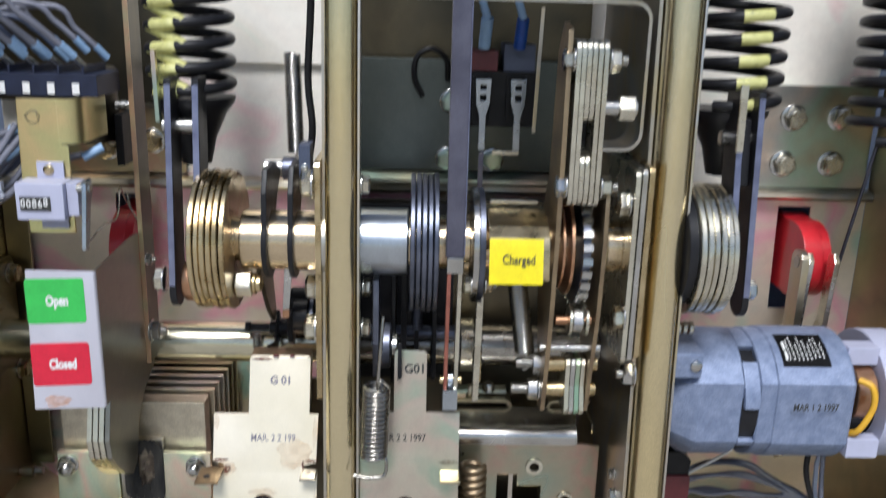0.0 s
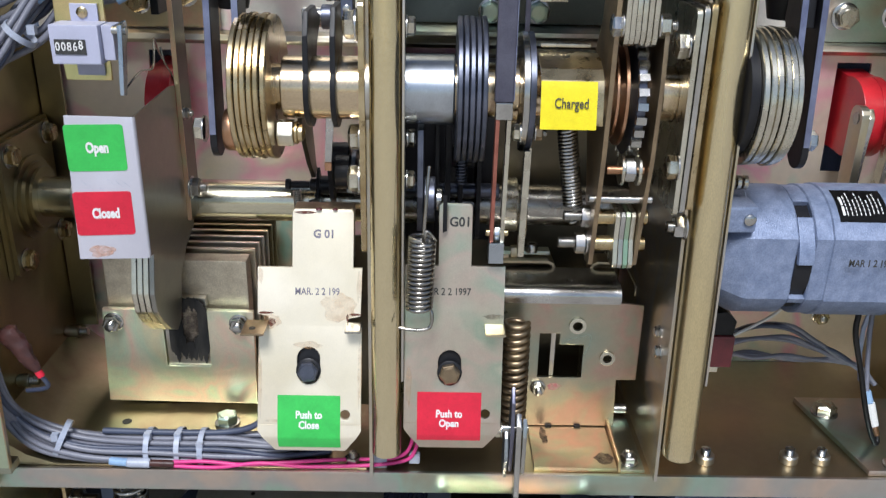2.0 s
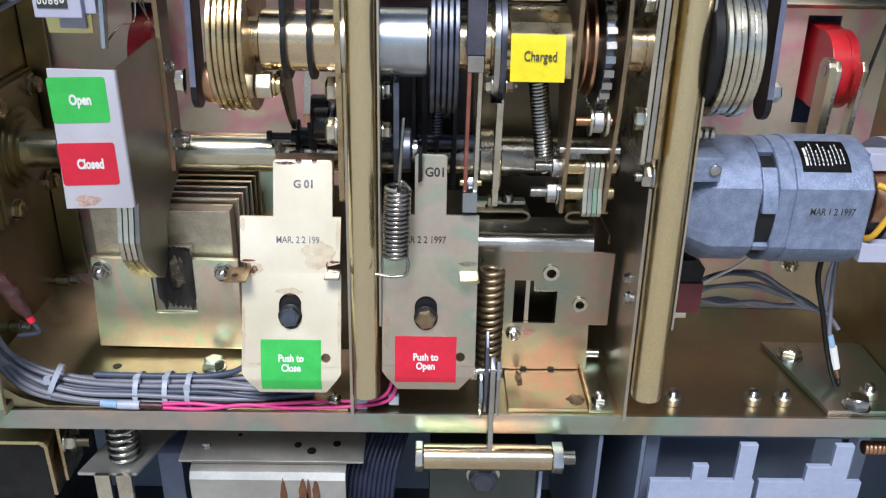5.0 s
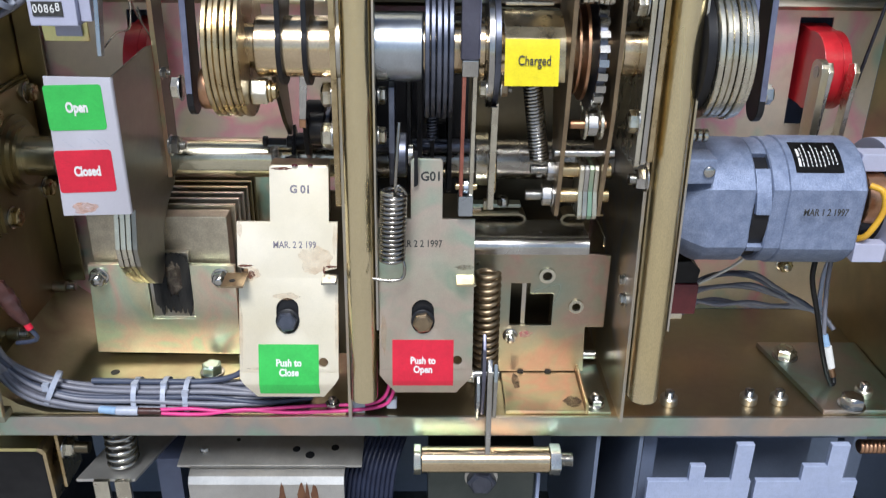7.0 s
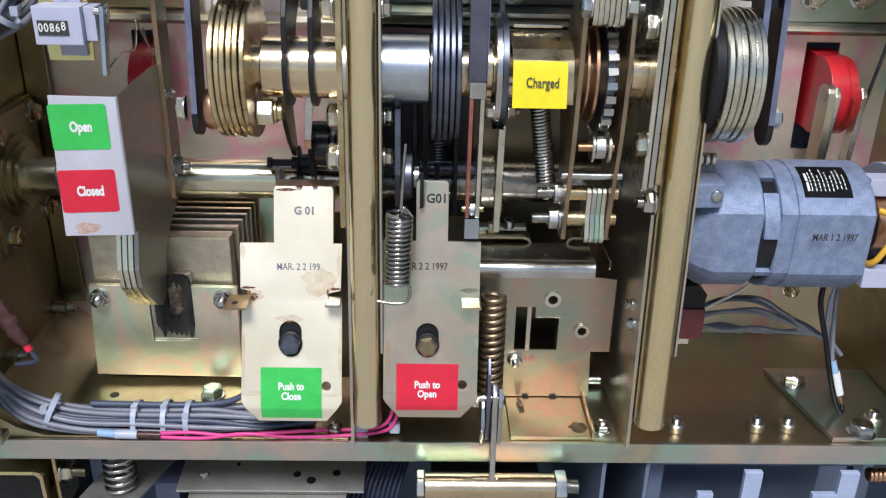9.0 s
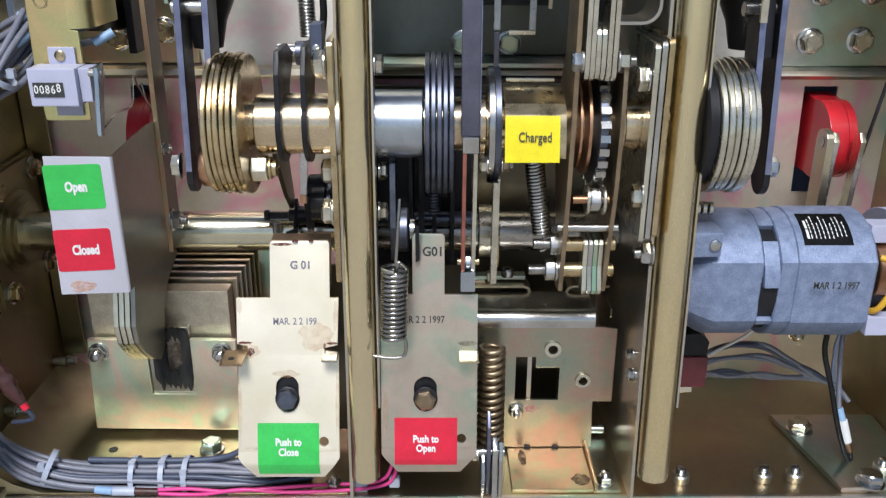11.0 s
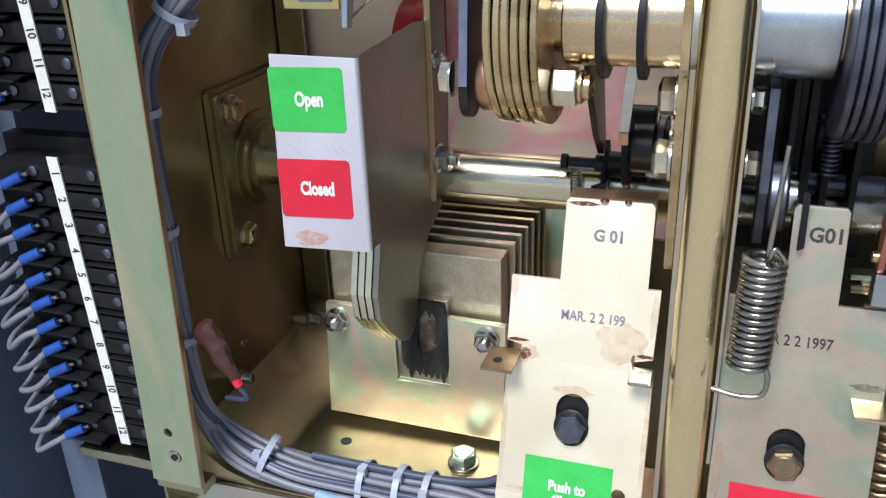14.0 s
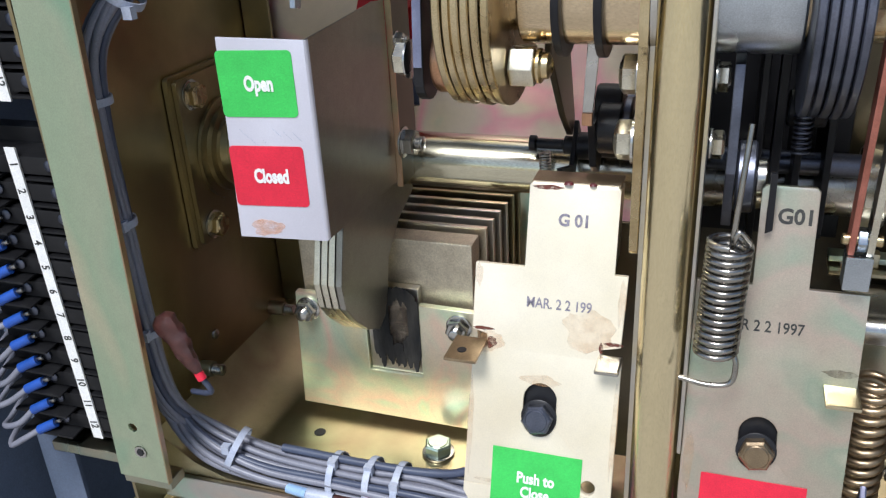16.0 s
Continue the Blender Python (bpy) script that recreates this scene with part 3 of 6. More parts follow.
part("bearing_ring", lathe(N(), [(0.040, 0), (0.040, 0.003), (0.034, 0.004), (0.034, 0.008), (0.029, 0.009), (0.029, 0.012)], (-0.3960, 0.81, 0.21), (1, 0, 0), 40), ZINC_WALL, ob)
for y, z in ((0.775, 0.260), (0.775, 0.159), (0.855, 0.261), (0.855, 0.159)):
    fastener("bolt", (-0.3962, y, z), (1, 0, 0), 1.05, BRASSY)
for y, z, k in ((0.739, 0.050, 0.55), (0.849, 0.044, 0.75)):
    ob = thing("wall_stud", (XL, y, z), "zinc spacer stud standing out from the side wall", "stud", "wall studs")
    part("spacer", rod(N(), (XL, y, z), (XL + 0.020 * k, y, z), 0.0062, c=0.0006), ZINC_SHADE, ob)
    part("thread", lathe(N(), thread(0.0046, 0.0, 0.009), (XL + 0.020 * k, y, z), (1, 0, 0), 16), STEEL, ob)
solid("wall_rivet", lathe(N(), [(0.0045, 0), (0.0040, 0.0016), (0.0018, 0.0026)], (XL, 0.763, 0.066), (1, 0, 0), 18), STEEL, "small steel rivet on the side wall", "rivet")
fastener("nut", (-0.35, YB, 0.175), (0, -1, 0), 0.8, BRASSY)

# ---- lower shaft and its levers ----
ob = thing("lower_shaft", (-0.10, 0.81, 0.21), "polished steel lower shaft with gold tint", "shaft")
part("shaft_body", rod(N(), (-0.394, 0.81, 0.21), (-0.067, 0.81, 0.21), 0.0195, 40), SHAFT_PALE, ob)
part("shaft_oily", rod(N(), (-0.0668, 0.81, 0.21), (0.188, 0.81, 0.21), 0.0193, 40), SPRING_STEEL, ob, "dull oily half of the shaft")
part("collar", rod(N(), (0.052, 0.81, 0.21), (0.066, 0.81, 0.21), 0.026, 36, 0.001), SILVERY, ob)
part("collar", rod(N(), (-0.352, 0.81, 0.21), (-0.345, 0.81, 0.21), 0.024, 36, 0.001), ZINC, ob)
# laminated lever hanging from the lower shaft
ob = thing("laminated_lever", (-0.27, 0.77, 0.16), "lever of four silver zinc plates on the lower shaft", "lever")
lever = [(0.800, 0.250), (0.838, 0.212), (0.820, 0.180), (0.790, 0.170), (0.766, 0.150), (0.760, 0.128), (0.752, 0.111), (0.740, 0.106), (0.722, 0.116), (0.704, 0.133), (0.692, 0.148), (0.689, 0.166), (0.699, 0.200), (0.745, 0.236)]
for i in range(4):
    part("plate", prism(N(), "yz", lever, -0.2680 + i * 0.0051, -0.2636 + i * 0.0051), SILVERY if i < 3 else SHADED_SIDE, ob, bev=0.0007)

# ---- magnet block on the left of the floor ----
ob = thing("latch_block", (-0.26, 0.80, 0.0), "zinc block with stacked sheets behind a clamp plate", "block")
clamp = [(-0.333, 0.012), (-0.186, 0.010), (-0.184, 0.112), (-0.2290, 0.113), (-0.2290, 0.052), (-0.2715, 0.052), (-0.2715, 0.113), (-0.328, 0.113)]
part("clamp_plate", prism(N(), "xz", clamp, 0.766, 0.772), ZINC_BRIGHT, ob, bev=0.0009)
part("inner_plate", box(N(), -0.2712, -0.2293, 0.769, 0.776, 0.0523, 0.125), ZINC, ob, bev=0.0006)
part("core", box(N(), -0.326, -0.190, 0.777, 0.796, 0.004, 0.160), GRITTY, ob, "gritty grey zinc core block", bev=0.0012)
for i in range(6):
    # The two rear sheets take the darker zinc for the shade there.
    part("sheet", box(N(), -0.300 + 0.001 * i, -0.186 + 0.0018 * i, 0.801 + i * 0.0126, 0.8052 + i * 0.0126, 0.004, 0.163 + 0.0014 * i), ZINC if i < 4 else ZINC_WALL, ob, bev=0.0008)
brush = thing("paint_mark", (-0.2465, 0.768, 0.09), "dry brushed black paint mark round a bare patch", "paint mark")
for k in range(15):
    u = -0.2640 + 0.0024 * k
    arch = 0.010 * ((k - 6.5) / 7.5) ** 4
    top, low = 0.1265 - arch + random.uniform(-0.0015, 0.0012), 0.0600 + random.uniform(-0.005, 0.007)
    runs = [(low, top)]
    if 4 < k < 12:
        gap = 0.0215 * math.sqrt(max(0.05, 1 - ((k - 8.0) / 4.2) ** 2))
        mid = 0.0975 + random.uniform(-0.003, 0.003)
        runs = [(low, mid - gap + random.uniform(-0.003, 0.004)), (mid + gap * 0.82, top)]
    for a, b in runs:
        w = 0.00190 + random.uniform(-0.0003, 0.0004)
        part("brush_stroke", prism(N(), "xz", [(u - 0.3 * w, a), (u + 0.5 * w, a + random.uniform(-0.002, 0.003)), (u + w, a + 0.006), (u + w, b - 0.001), (u + 0.2 * w, b), (u - w, b - 0.0012), (u - w, a + 0.005)], 0.7652 - 0.00002 * k, 0.7660), SCRUB, brush)
part("smear", prism(N(), "xz", blot(-0.2455, 0.094, 0.0140, 0.0300, 3.1), 0.7661, 0.7664), FILM_DARK, brush, "thin smeared black film")
for x in (-0.318, -0.198):
    fastener("nut", (x, 0.766, 0.1), (0, -1, 0), 0.92, STEEL)
fastener("bolt", (-0.211, 0.742, 0.003), (0, 0, 1), 1.15, ZINC_GREEN, "greenish zinc hex bolt on the floor pan")
ob = thing("floor_hole", (-0.309, 0.742, 0.003), "round drilled hole in the foot plate", "hole")
part("hole_rim", lathe(N(), [(0.0045, 0), (0.0045, 0.0004)], (-0.309, 0.742, 0.003), (0, 0, 1)), BLACK_PL, ob)

# ---- open and closed indicator ----
ob = thing("position_indicator", (-0.26, 0.70, 0.21), "bent grey metal indicator with green and red labels", "indicator")
def ind_shape(x, y, z):
    return (x, y + 0.12 * (x + 0.264), z)
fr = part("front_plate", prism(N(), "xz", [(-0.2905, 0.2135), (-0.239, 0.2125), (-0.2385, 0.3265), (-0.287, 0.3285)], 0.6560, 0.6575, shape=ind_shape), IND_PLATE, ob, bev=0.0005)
# Same bent sheet as the front, coloured darker for its shaded side.
part("side_plate", prism(N(), "yz", [(0.6605, 0.2125), (0.768, 0.208), (0.768, 0.328), (0.752, 0.330), (0.6605, 0.3265)], -0.2395, -0.2380), SHADED_SIDE, ob, bev=0.0004)
# Rounded bend kept in the pale front colour to draw its highlight.
part("bend", prism(N(), "xy", [(-0.2392, 0.6590), (-0.2400, 0.6592), (-0.2396, 0.6606), (-0.2380, 0.6622), (-0.2374, 0.6622), (-0.2376, 0.6606), (-0.2382, 0.6596)], 0.2127, 0.3262), IND_PLATE, ob, "bright worn bend of the plate")
part("stain", prism(N(), "xz", blot(-0.273, 0.2200, 0.0095, 0.0050, 8.8), 0.6556, 0.6559, shape=ind_shape), FILM_ORANGE, fr, "orange rust stain")
for k in range(6):
    x = -0.281 + 0.0062 * k + random.uniform(-0.001, 0.001)
    z = 0.2760 + random.uniform(-0.004, 0.004)
    part("scratch", prism(N(), "xz", [(x, z), (x + 0.00010, z), (x + 0.0050, z - 0.005), (x + 0.0049, z - 0.005)], 0.6557, 0.6559, shape=ind_shape), TIE, fr)
for z0, z1, mt, txt in ((0.2855, 0.3215, GREEN_LB, "Open"), (0.2335, 0.2690, RED_LB, "Closed")):
    lb = part("label", prism(N(), "xz", rounded(-0.2885 if z0 > 0.25 else -0.2890, -0.2460, z0, z1, 0.0025), 0.6555, 0.6559, shape=ind_shape), mt, fr)
    words(lb, txt, (-0.266, 0.6549, (z0 + z1) / 2), 0.0080, WHITE, 90, 6.8, 0.64, 0.00050)

# ---- upright plate behind the indicator ----
ob = thing("support_plate", (-0.2375, 0.82, 0.2), "tall golden zinc support plate edge", "plate")
# One zinc plate: shaded face coloured dark, lit front edge a lighter strip.
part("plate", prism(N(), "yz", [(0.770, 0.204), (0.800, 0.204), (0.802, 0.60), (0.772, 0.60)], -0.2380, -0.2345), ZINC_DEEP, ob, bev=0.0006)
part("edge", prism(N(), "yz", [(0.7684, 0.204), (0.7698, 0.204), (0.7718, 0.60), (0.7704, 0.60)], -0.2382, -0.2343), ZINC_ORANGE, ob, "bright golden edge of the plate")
fastener("nut", (-0.2345, 0.775, 0.302), (1, 0, 0), 0.55, STEEL)
fastener("nut", (-0.2345, 0.768 + 0.006, 0.234), (1, 0, 0), 1.0, STEEL)

# ---- counter ----
ob = thing("counter", (-0.28, 0.69, 0.345), "grey plastic stroke counter with white digits", "counter")
body = part("body", box(N(), -0.299, -0.2625, 0.6765, 0.700, 0.3615, 0.3905), GREY_PL, ob, bev=0.0012)
part("mounting_plate", box(N(), -0.291, -0.270, 0.7002, 0.7025, 0.349, 0.403), GREY_PL, ob, bev=0.0008)
part("pivot_box", box(N(), -0.2622, -0.2535, 0.6820, 0.700, 0.364, 0.3900), GREY_PL, ob, bev=0.001)
win = part("window", box(N(), -0.2955, -0.2725, 0.6757, 0.6764, 0.3690, 0.3800), INK, body, "dark digit window")
for i, d in enumerate("00868"):
    words(win, d, (-0.2932 + 0.0043 * i, 0.6755, 0.3745 + (0.0012 if i == 4 else 0)), 0.0064, WHITE, 90, 0, 0.8, 0.00012, "digit")
part("lever", prism(N(), "yz", [(0.676, 0.391), (0.688, 0.393), (0.690, 0.384), (0.684, 0.376), (0.676, 0.350), (0.672, 0.340), (0.666, 0.341), (0.668, 0.352), (0.674, 0.378)], -0.2480, -0.2445), STEEL_BLUE, ob, bev=0.0006)
part("pivot", rod(N(), (-0.254, 0.683, 0.386), (-0.2435, 0.683, 0.386), 0.003), STEEL, ob)
part("screw", lathe(N(), [(0.0042, 0), (0.0042, 0.0008), (0.0025, 0.0018)], (-0.2815, 0.700, 0.3965), (0, -1, 0)), BRASSY, ob)
part("spring_wire", tube(N(), smooth_line([(-0.2462, 0.667, 0.343), (-0.243, 0.70, 0.352), (-0.252, 0.76, 0.345), (-0.262, 0.80, 0.362), (-0.268, 0.83, 0.345), (-0.262, 0.845, 0.318), (-0.268, 0.855, 0.312), (-0.276, 0.86, 0.345)], 8), 0.0009, 6), STEEL, ob)

# zinc bracket that carries the counter
ob = thing("counter_bracket", (-0.285, 0.71, 0.34), "greenish gold zinc bracket with faint pencil scrawl carrying the counter", "bracket")
leaf = part("front_leaf", prism(N(), "xz", [(-0.3020, 0.3445), (-0.2660, 0.3445), (-0.2660, 0.4150), (-0.2720, 0.4160), (-0.2720, 0.4515), (-0.3030, 0.4515), (-0.3045, 0.38)], 0.7030, 0.7055), ZINC_LEAF, ob, bev=0.0006)
bend = [(-0.2722, 0.7030)] + [(-0.2722 + 0.016 * math.sin(radians(a)), 0.719 - 0.016 * math.cos(radians(a))) for a in range(9, 91, 9)] + [(-0.2562, 0.765), (-0.2587, 0.765)] + [(-0.2722 + 0.0135 * math.sin(radians(a)), 0.719 - 0.0135 * math.cos(radians(a))) for a in range(90, -1, -9)]
part("rounded_leaf", prism(N(), "xy", bend, 0.4165, 0.4515), ZINC_LEAF, ob)
scrawl = []
for k in range(60):
    a = 0.9 * k
    scrawl.append((-0.2915 + (0.0055 - 0.00003 * k) * math.cos(a) + 0.0012 * math.sin(2.3 * k), 0.7028, 0.4375 + 0.0048 * math.sin(a) + 0.0010 * math.cos(1.7 * k)))
part("pencil_scrawl", tube(N(), smooth_line(scrawl[:26], 3), 0.00025, 4), PENCIL, leaf, "faint pencil scrawl")
ob = thing("release_coil", (-0.28, 0.80, 0.39), "dark brown solenoid coil behind the counter bracket", "solenoid")
part("coil", rod(N(), (-0.282, 0.805, 0.404), (-0.282, 0.805, 0.470), 0.022, 36, 0.002), ZINC_DEEP, ob)
part("yoke", box(N(), -0.2590, -0.2520, 0.790, 0.850, 0.384, 0.430), BLACK, ob, bev=0.001)
part("plunger", rod(N(), (-0.2600, 0.80, 0.4365), (-0.2400, 0.80, 0.4365), 0.0042, 20, 0.0006), STEEL, ob)
part("collar", rod(N(), (-0.2440, 0.80, 0.4365), (-0.2400, 0.80, 0.4365), 0.0068, 20, 0.0006), OXIDE, ob)
wires = thing("counter_wires", (-0.33, 0.72, 0.38), "grey wires with pale blue crimps behind the counter bracket", "wires")
for i, (z, dz) in enumerate(((0.368, 0.020), (0.376, 0.024), (0.388, 0.022), (0.398, 0.018), (0.410, 0.012), (0.418, 0.008))):
    y = 0.712 + 0.006 * (i % 3)
    part("wire", tube(N(), smooth_line([(-0.372, y - 0.006, z - 0.020), (-0.345, y, z - 0.008), (-0.322, y, z + 0.004), (-0.304, y + 0.004, z + dz), (-0.288, y + 0.012, z + dz + 0.010), (-0.270, y + 0.03, z + dz + 0.014)], 6), 0.0028, 8), WIRE_GREY if i != 2 else WIRE_DARK, wires)
    if i in (3, 5):
        part("crimp_sleeve", tube(N(), [(-0.3200, y, z + 0.0055), (-0.3060, y + 0.004, z + dz - 0.002)], 0.0040, 10), PALE_BLUE, wires)
part("crimp_sleeve", tube(N(), [(-0.2625, 0.722, 0.4030), (-0.2480, 0.728, 0.4110)], 0.0036, 10), PALE_BLUE, wires)

# terminal block above the bracket with its wires
ob = thing("terminal_block", (-0.30, 0.72, 0.452), "dark blue terminal block with white tags and crimped wires", "terminal block")
part("base", box(N(), -0.345, -0.243, 0.712, 0.765, 0.4525, 0.4700), NAVY_PL, ob, bev=0.0008)
for i in range(5):
    x = -0.338 + i * 0.019
    part("tag", box(N(), x, x + 0.0055, 0.7108, 0.7118, 0.4545, 0.4630), WHITE, ob)
    part("partition", box(N(), x + 0.0075, x + 0.0092, 0.714, 0.763, 0.4702, 0.4760), NAVY_PL, ob, bev=0.0004)
    p = (x + 0.003, 0.735, 0.473)
    part("terminal", tube(N(), [p, (x - 0.003, 0.728, 0.482)], 0.0028, 8), STEEL, ob)
    part("crimp_sleeve", tube(N(), [(x - 0.003, 0.728, 0.482), (x - 0.010, 0.720, 0.492)], 0.0036, 10), PALE_BLUE, ob)
    part("wire", tube(N(), smooth_line([(x - 0.010, 0.720, 0.492), (x - 0.03, 0.70, 0.515), (x - 0.055, 0.685, 0.530), (-0.40 - 0.004 * i, 0.68, 0.50 - 0.01 * i)], 6), 0.0026, 8), WIRE_GREY, ob)


for i in range(9):
    x = -0.345 + 0.0115 * i
    y = 0.745 + 0.012 * (i % 3)
    z = 0.4790 + 0.006 * (i % 2)
    part("crimp_sleeve", tube(N(), [(x, y, z), (x - 0.007, y - 0.006, z + 0.010)], 0.0033, 8), PALE_BLUE, ob)
    part("wire", tube(N(), smooth_line([(x - 0.007, y - 0.006, z + 0.010), (x - 0.020, y - 0.012, z + 0.024), (x - 0.040, y - 0.02, z + 0.034 + 0.004 * (i % 3)), (-0.402, y - 0.03, z + 0.022 + 0.005 * (i % 4))], 6), 0.0025, 7), WIRE_GREY if i % 3 else WIRE_DARK, ob)


# ---- main shaft ----
SY, SZ = 0.705, 0.342
ob = thing("main_shaft", (0.03, SY, SZ), "steel main camshaft with gold and blue sections", "shaft")
part("shaft_left", lathe(N(), [(0.0235, 0.0), (0.0245, 0.001), (0.0245, 0.062)], (-0.132, SY, SZ), (1, 0, 0), 48), STEEL_SHAFT, ob)
part("shaft_end", rod(N(), (-0.166, SY, SZ), (-0.132, SY, SZ), 0.018, 36), STEEL_SHAFT, ob)
part("sleeve", lathe(N(), [(0.0262, 0), (0.0272, 0.001), (0.0272, 0.0685), (0.0262, 0.0695)], (-0.068, SY, SZ), (1, 0, 0), 56), STEEL_BLUE, ob, "blued steel sleeve")
part("shaft_right", rod(N(), (0.002, SY, SZ), (0.2555, SY, SZ), 0.0215, 48), STEEL_SHAFT, ob)
part("spacer", rod(N(), (0.0455, SY, SZ), (0.0515, SY, SZ), 0.026, 40, 0.001), STEEL_SHAFT, ob)
part("bushing", rod(N(), (0.1545, SY, SZ), (0.1605, SY, SZ), 0.029, 40, 0.001), BRASSY, ob)
part("washer", rod(N(), (0.1230, SY, SZ), (0.1255, SY, SZ), 0.036, 44, 0.0004), COPPER, ob)
part("washer", rod(N(), (0.1290, SY, SZ), (0.1320, SY, SZ), 0.041, 44, 0.0004), COPPER, ob)


def disc_stack(name, xs, r, mat, label, group, thick=0.0052, wob=0.0006):
    ob = thing(name, (xs[0], SY, SZ - r), label, "cam disc", group)
    for i, x in enumerate(xs):
        part("disc", lathe(N(), [(r - 0.0008, 0), (r, 0.0007), (r, thick - 0.0007), (r - 0.0008, thick)], (x, SY + random.uniform(-wob, wob), SZ + random.uniform(-wob, wob)), (1, 0, 0), 72), mat, ob)
    return ob


disc_stack("crank_disc", [-0.1650 + 0.0047 * i for i in range(6)], 0.056, BRASSY, "stack of six gold zinc crank discs", "crank disc stacks", 0.0042, 0.0009)
disc_stack("crank_disc", [0.2272 + 0.0051 * i for i in range(6)], 0.0538, SILVERY, "stack of pale zinc crank discs with dirty edges", "crank disc stacks", 0.0046, 0.0016)
solid("crank_hub", lathe(N(), [(0.046, 0.0), (0.048, 0.001), (0.048, 0.0078), (0.044, 0.0080)], (0.2190, SY, SZ), (1, 0, 0), 56), BLACK, "black oily hub plate beside the crank discs", "hub")
disc_stack("closing_cam", [0.0030 + 0.0046 * i for i in range(5)], 0.0565, OXIDE, "stack of blue black oxide cam plates", "crank disc stacks", 0.0040)
fastener("bolt", (-0.1945, 0.697, 0.309), (-1, 0, 0), 1.0, SILVERY)
ob = thing("lock_nut", (-0.1350, 0.690, 0.309), "gold zinc lock nut on the crank pin", "nut")
part("nut", prism(N(), "yz", disc(0.690, 0.309, 0.0112, 6), -0.1365, -0.1235), SILVERY, ob, bev=0.0012)
part("collar", rod(N(), (-0.1234, 0.690, 0.309), (-0.1200, 0.690, 0.309), 0.0090, 24, 0.001), BRASSY, ob)
part("pin_end", lathe(N(), [(0.0068, 0), (0.0066, 0.0030), (0.0040, 0.0045), (0.0026, 0.0030)], (-0.1200, 0.690, 0.309), (1, 0, 0), 20), BRASSY, ob)
fastener("bolt", (0.2812, 0.694, 0.309), (1, 0, 0), 0.9, STEEL)
ob = thing("crank_pin", (-0.18, 0.697, 0.309), "copper coloured roller on the crank pin", "roller")
part("roller", lathe(N(), [(0.0155, 0), (0.0170, 0.002), (0.0170, 0.0095), (0.0155, 0.0115)], (-0.1785, 0.697, 0.309), (1, 0, 0), 32), COPPER, ob)

# black follower levers on the left of the shaft
def follower(x, tail, label):
    ob = thing("follower_lever", (x, SY, SZ), label, "lever", "follower levers")
    out = ring_arc(SY, SZ, 0.031, 150, 400, 22) + tail
    part("lever_plate", prism(N(), "yz", out, x, x + 0.0042), BLACK, ob, bev=0.0007)
    return ob


follower(-0.1135, [(0.735, 0.372), (0.760, 0.390), (0.730, 0.402), (0.690, 0.402), (0.682, 0.385)], "black follower lever round the shaft")
follower(-0.0930, [(0.735, 0.372), (0.760, 0.392), (0.730, 0.405), (0.692, 0.405), (0.682, 0.385)], "black follower lever round the shaft")
ob = thing("follower_rod", (-0.10, 0.79, 0.38), "steel cross rod with a roller behind the levers", "rod")
part("rod", rod(N(), (-0.1285, 0.79, 0.385), (-0.072, 0.79, 0.385), 0.0085, 24, 0.0006), STEEL, ob)
part("sleeve", rod(N(), (-0.112, 0.79, 0.385), (-0.100, 0.79, 0.385), 0.0105, 24, 0.0006), OXIDE, ob)
solid("trip_latch", prism(N(), "yz", [(0.722, 0.330), (0.748, 0.326), (0.775, 0.300), (0.795, 0.248), (0.786, 0.241), (0.760, 0.262), (0.720, 0.308)], -0.1260, -0.1220), ZINC_DEEP, "dark brown latch plate under the shaft", "lever", bev=0.0006)
ob = thing("latch_strip", (-0.096, 0.718, 0.262), "bright steel strip of the latch with a copper end", "strip")
part("strip", prism(N(), "xz", [(-0.1015, 0.324), (-0.0945, 0.324), (-0.0985, 0.2775), (-0.1040, 0.2775)], 0.716, 0.719), STEEL, ob, bev=0.0004)
part("copper_end", box(N(), -0.1043, -0.0986, 0.7155, 0.7195, 0.2700, 0.2772), COPPER, ob, bev=0.0005)
ob = thing("latch_rollers", (-0.09, 0.765, 0.25), "black latch rollers on a cross pin", "roller")
for x0, x1, r, mt in ((-0.1000, -0.0860, 0.0150, BLACK), (-0.0855, -0.0800, 0.0185, OXIDE), (-0.0795, -0.0755, 0.0120, SILVERY)):
    part("roller", rod(N(), (x0, 0.752, 0.258), (x1, 0.752, 0.258), r, 32, 0.0012), mt, ob)
part("arm", prism(N(), "yz", [(0.745, 0.262), (0.760, 0.266), (0.775, 0.232), (0.768, 0.224), (0.755, 0.232)], -0.1060, -0.1015), BLACK, ob, bev=0.0006)
for x, r in ((-0.1085, 0.0028), (-0.0950, 0.0022)):
    part("red_seal", lathe(N(), [(0.0, 0.0012), (r * 0.7, 0.0010), (r, 0.0)], (x, 0.7035, 0.2402), (0, 0, 1), 12), MAROON, ob, "dab of dark red sealing paint")
ob = thing("latch_pin", (-0.12, 0.782, 0.232), "black latch pin assembly with collars over the lower shaft", "latch")
part("pin", lathe(N(), [(0.0052, 0), (0.0052, 0.004), (0.0034, 0.005), (0.0034, 0.022), (0.0060, 0.023), (0.0060, 0.031), (0.0088, 0.032), (0.0088, 0.046), (0.0066, 0.047), (0.0066, 0.056)], (-0.150, 0.787, 0.234), (1, 0, 0), 24), BLACK, ob)
part("link", prism(N(), "yz", [(0.79, 0.25), (0.80, 0.238), (0.775, 0.212), (0.735, 0.232), (0.733, 0.238), (0.772, 0.226)], -0.1215, -0.1185), BLACK, ob, bev=0.0005)
part("roller", rod(N(), (-0.104, 0.768, 0.268), (-0.088, 0.768, 0.268), 0.012, 24, 0.001), BLACK, ob)
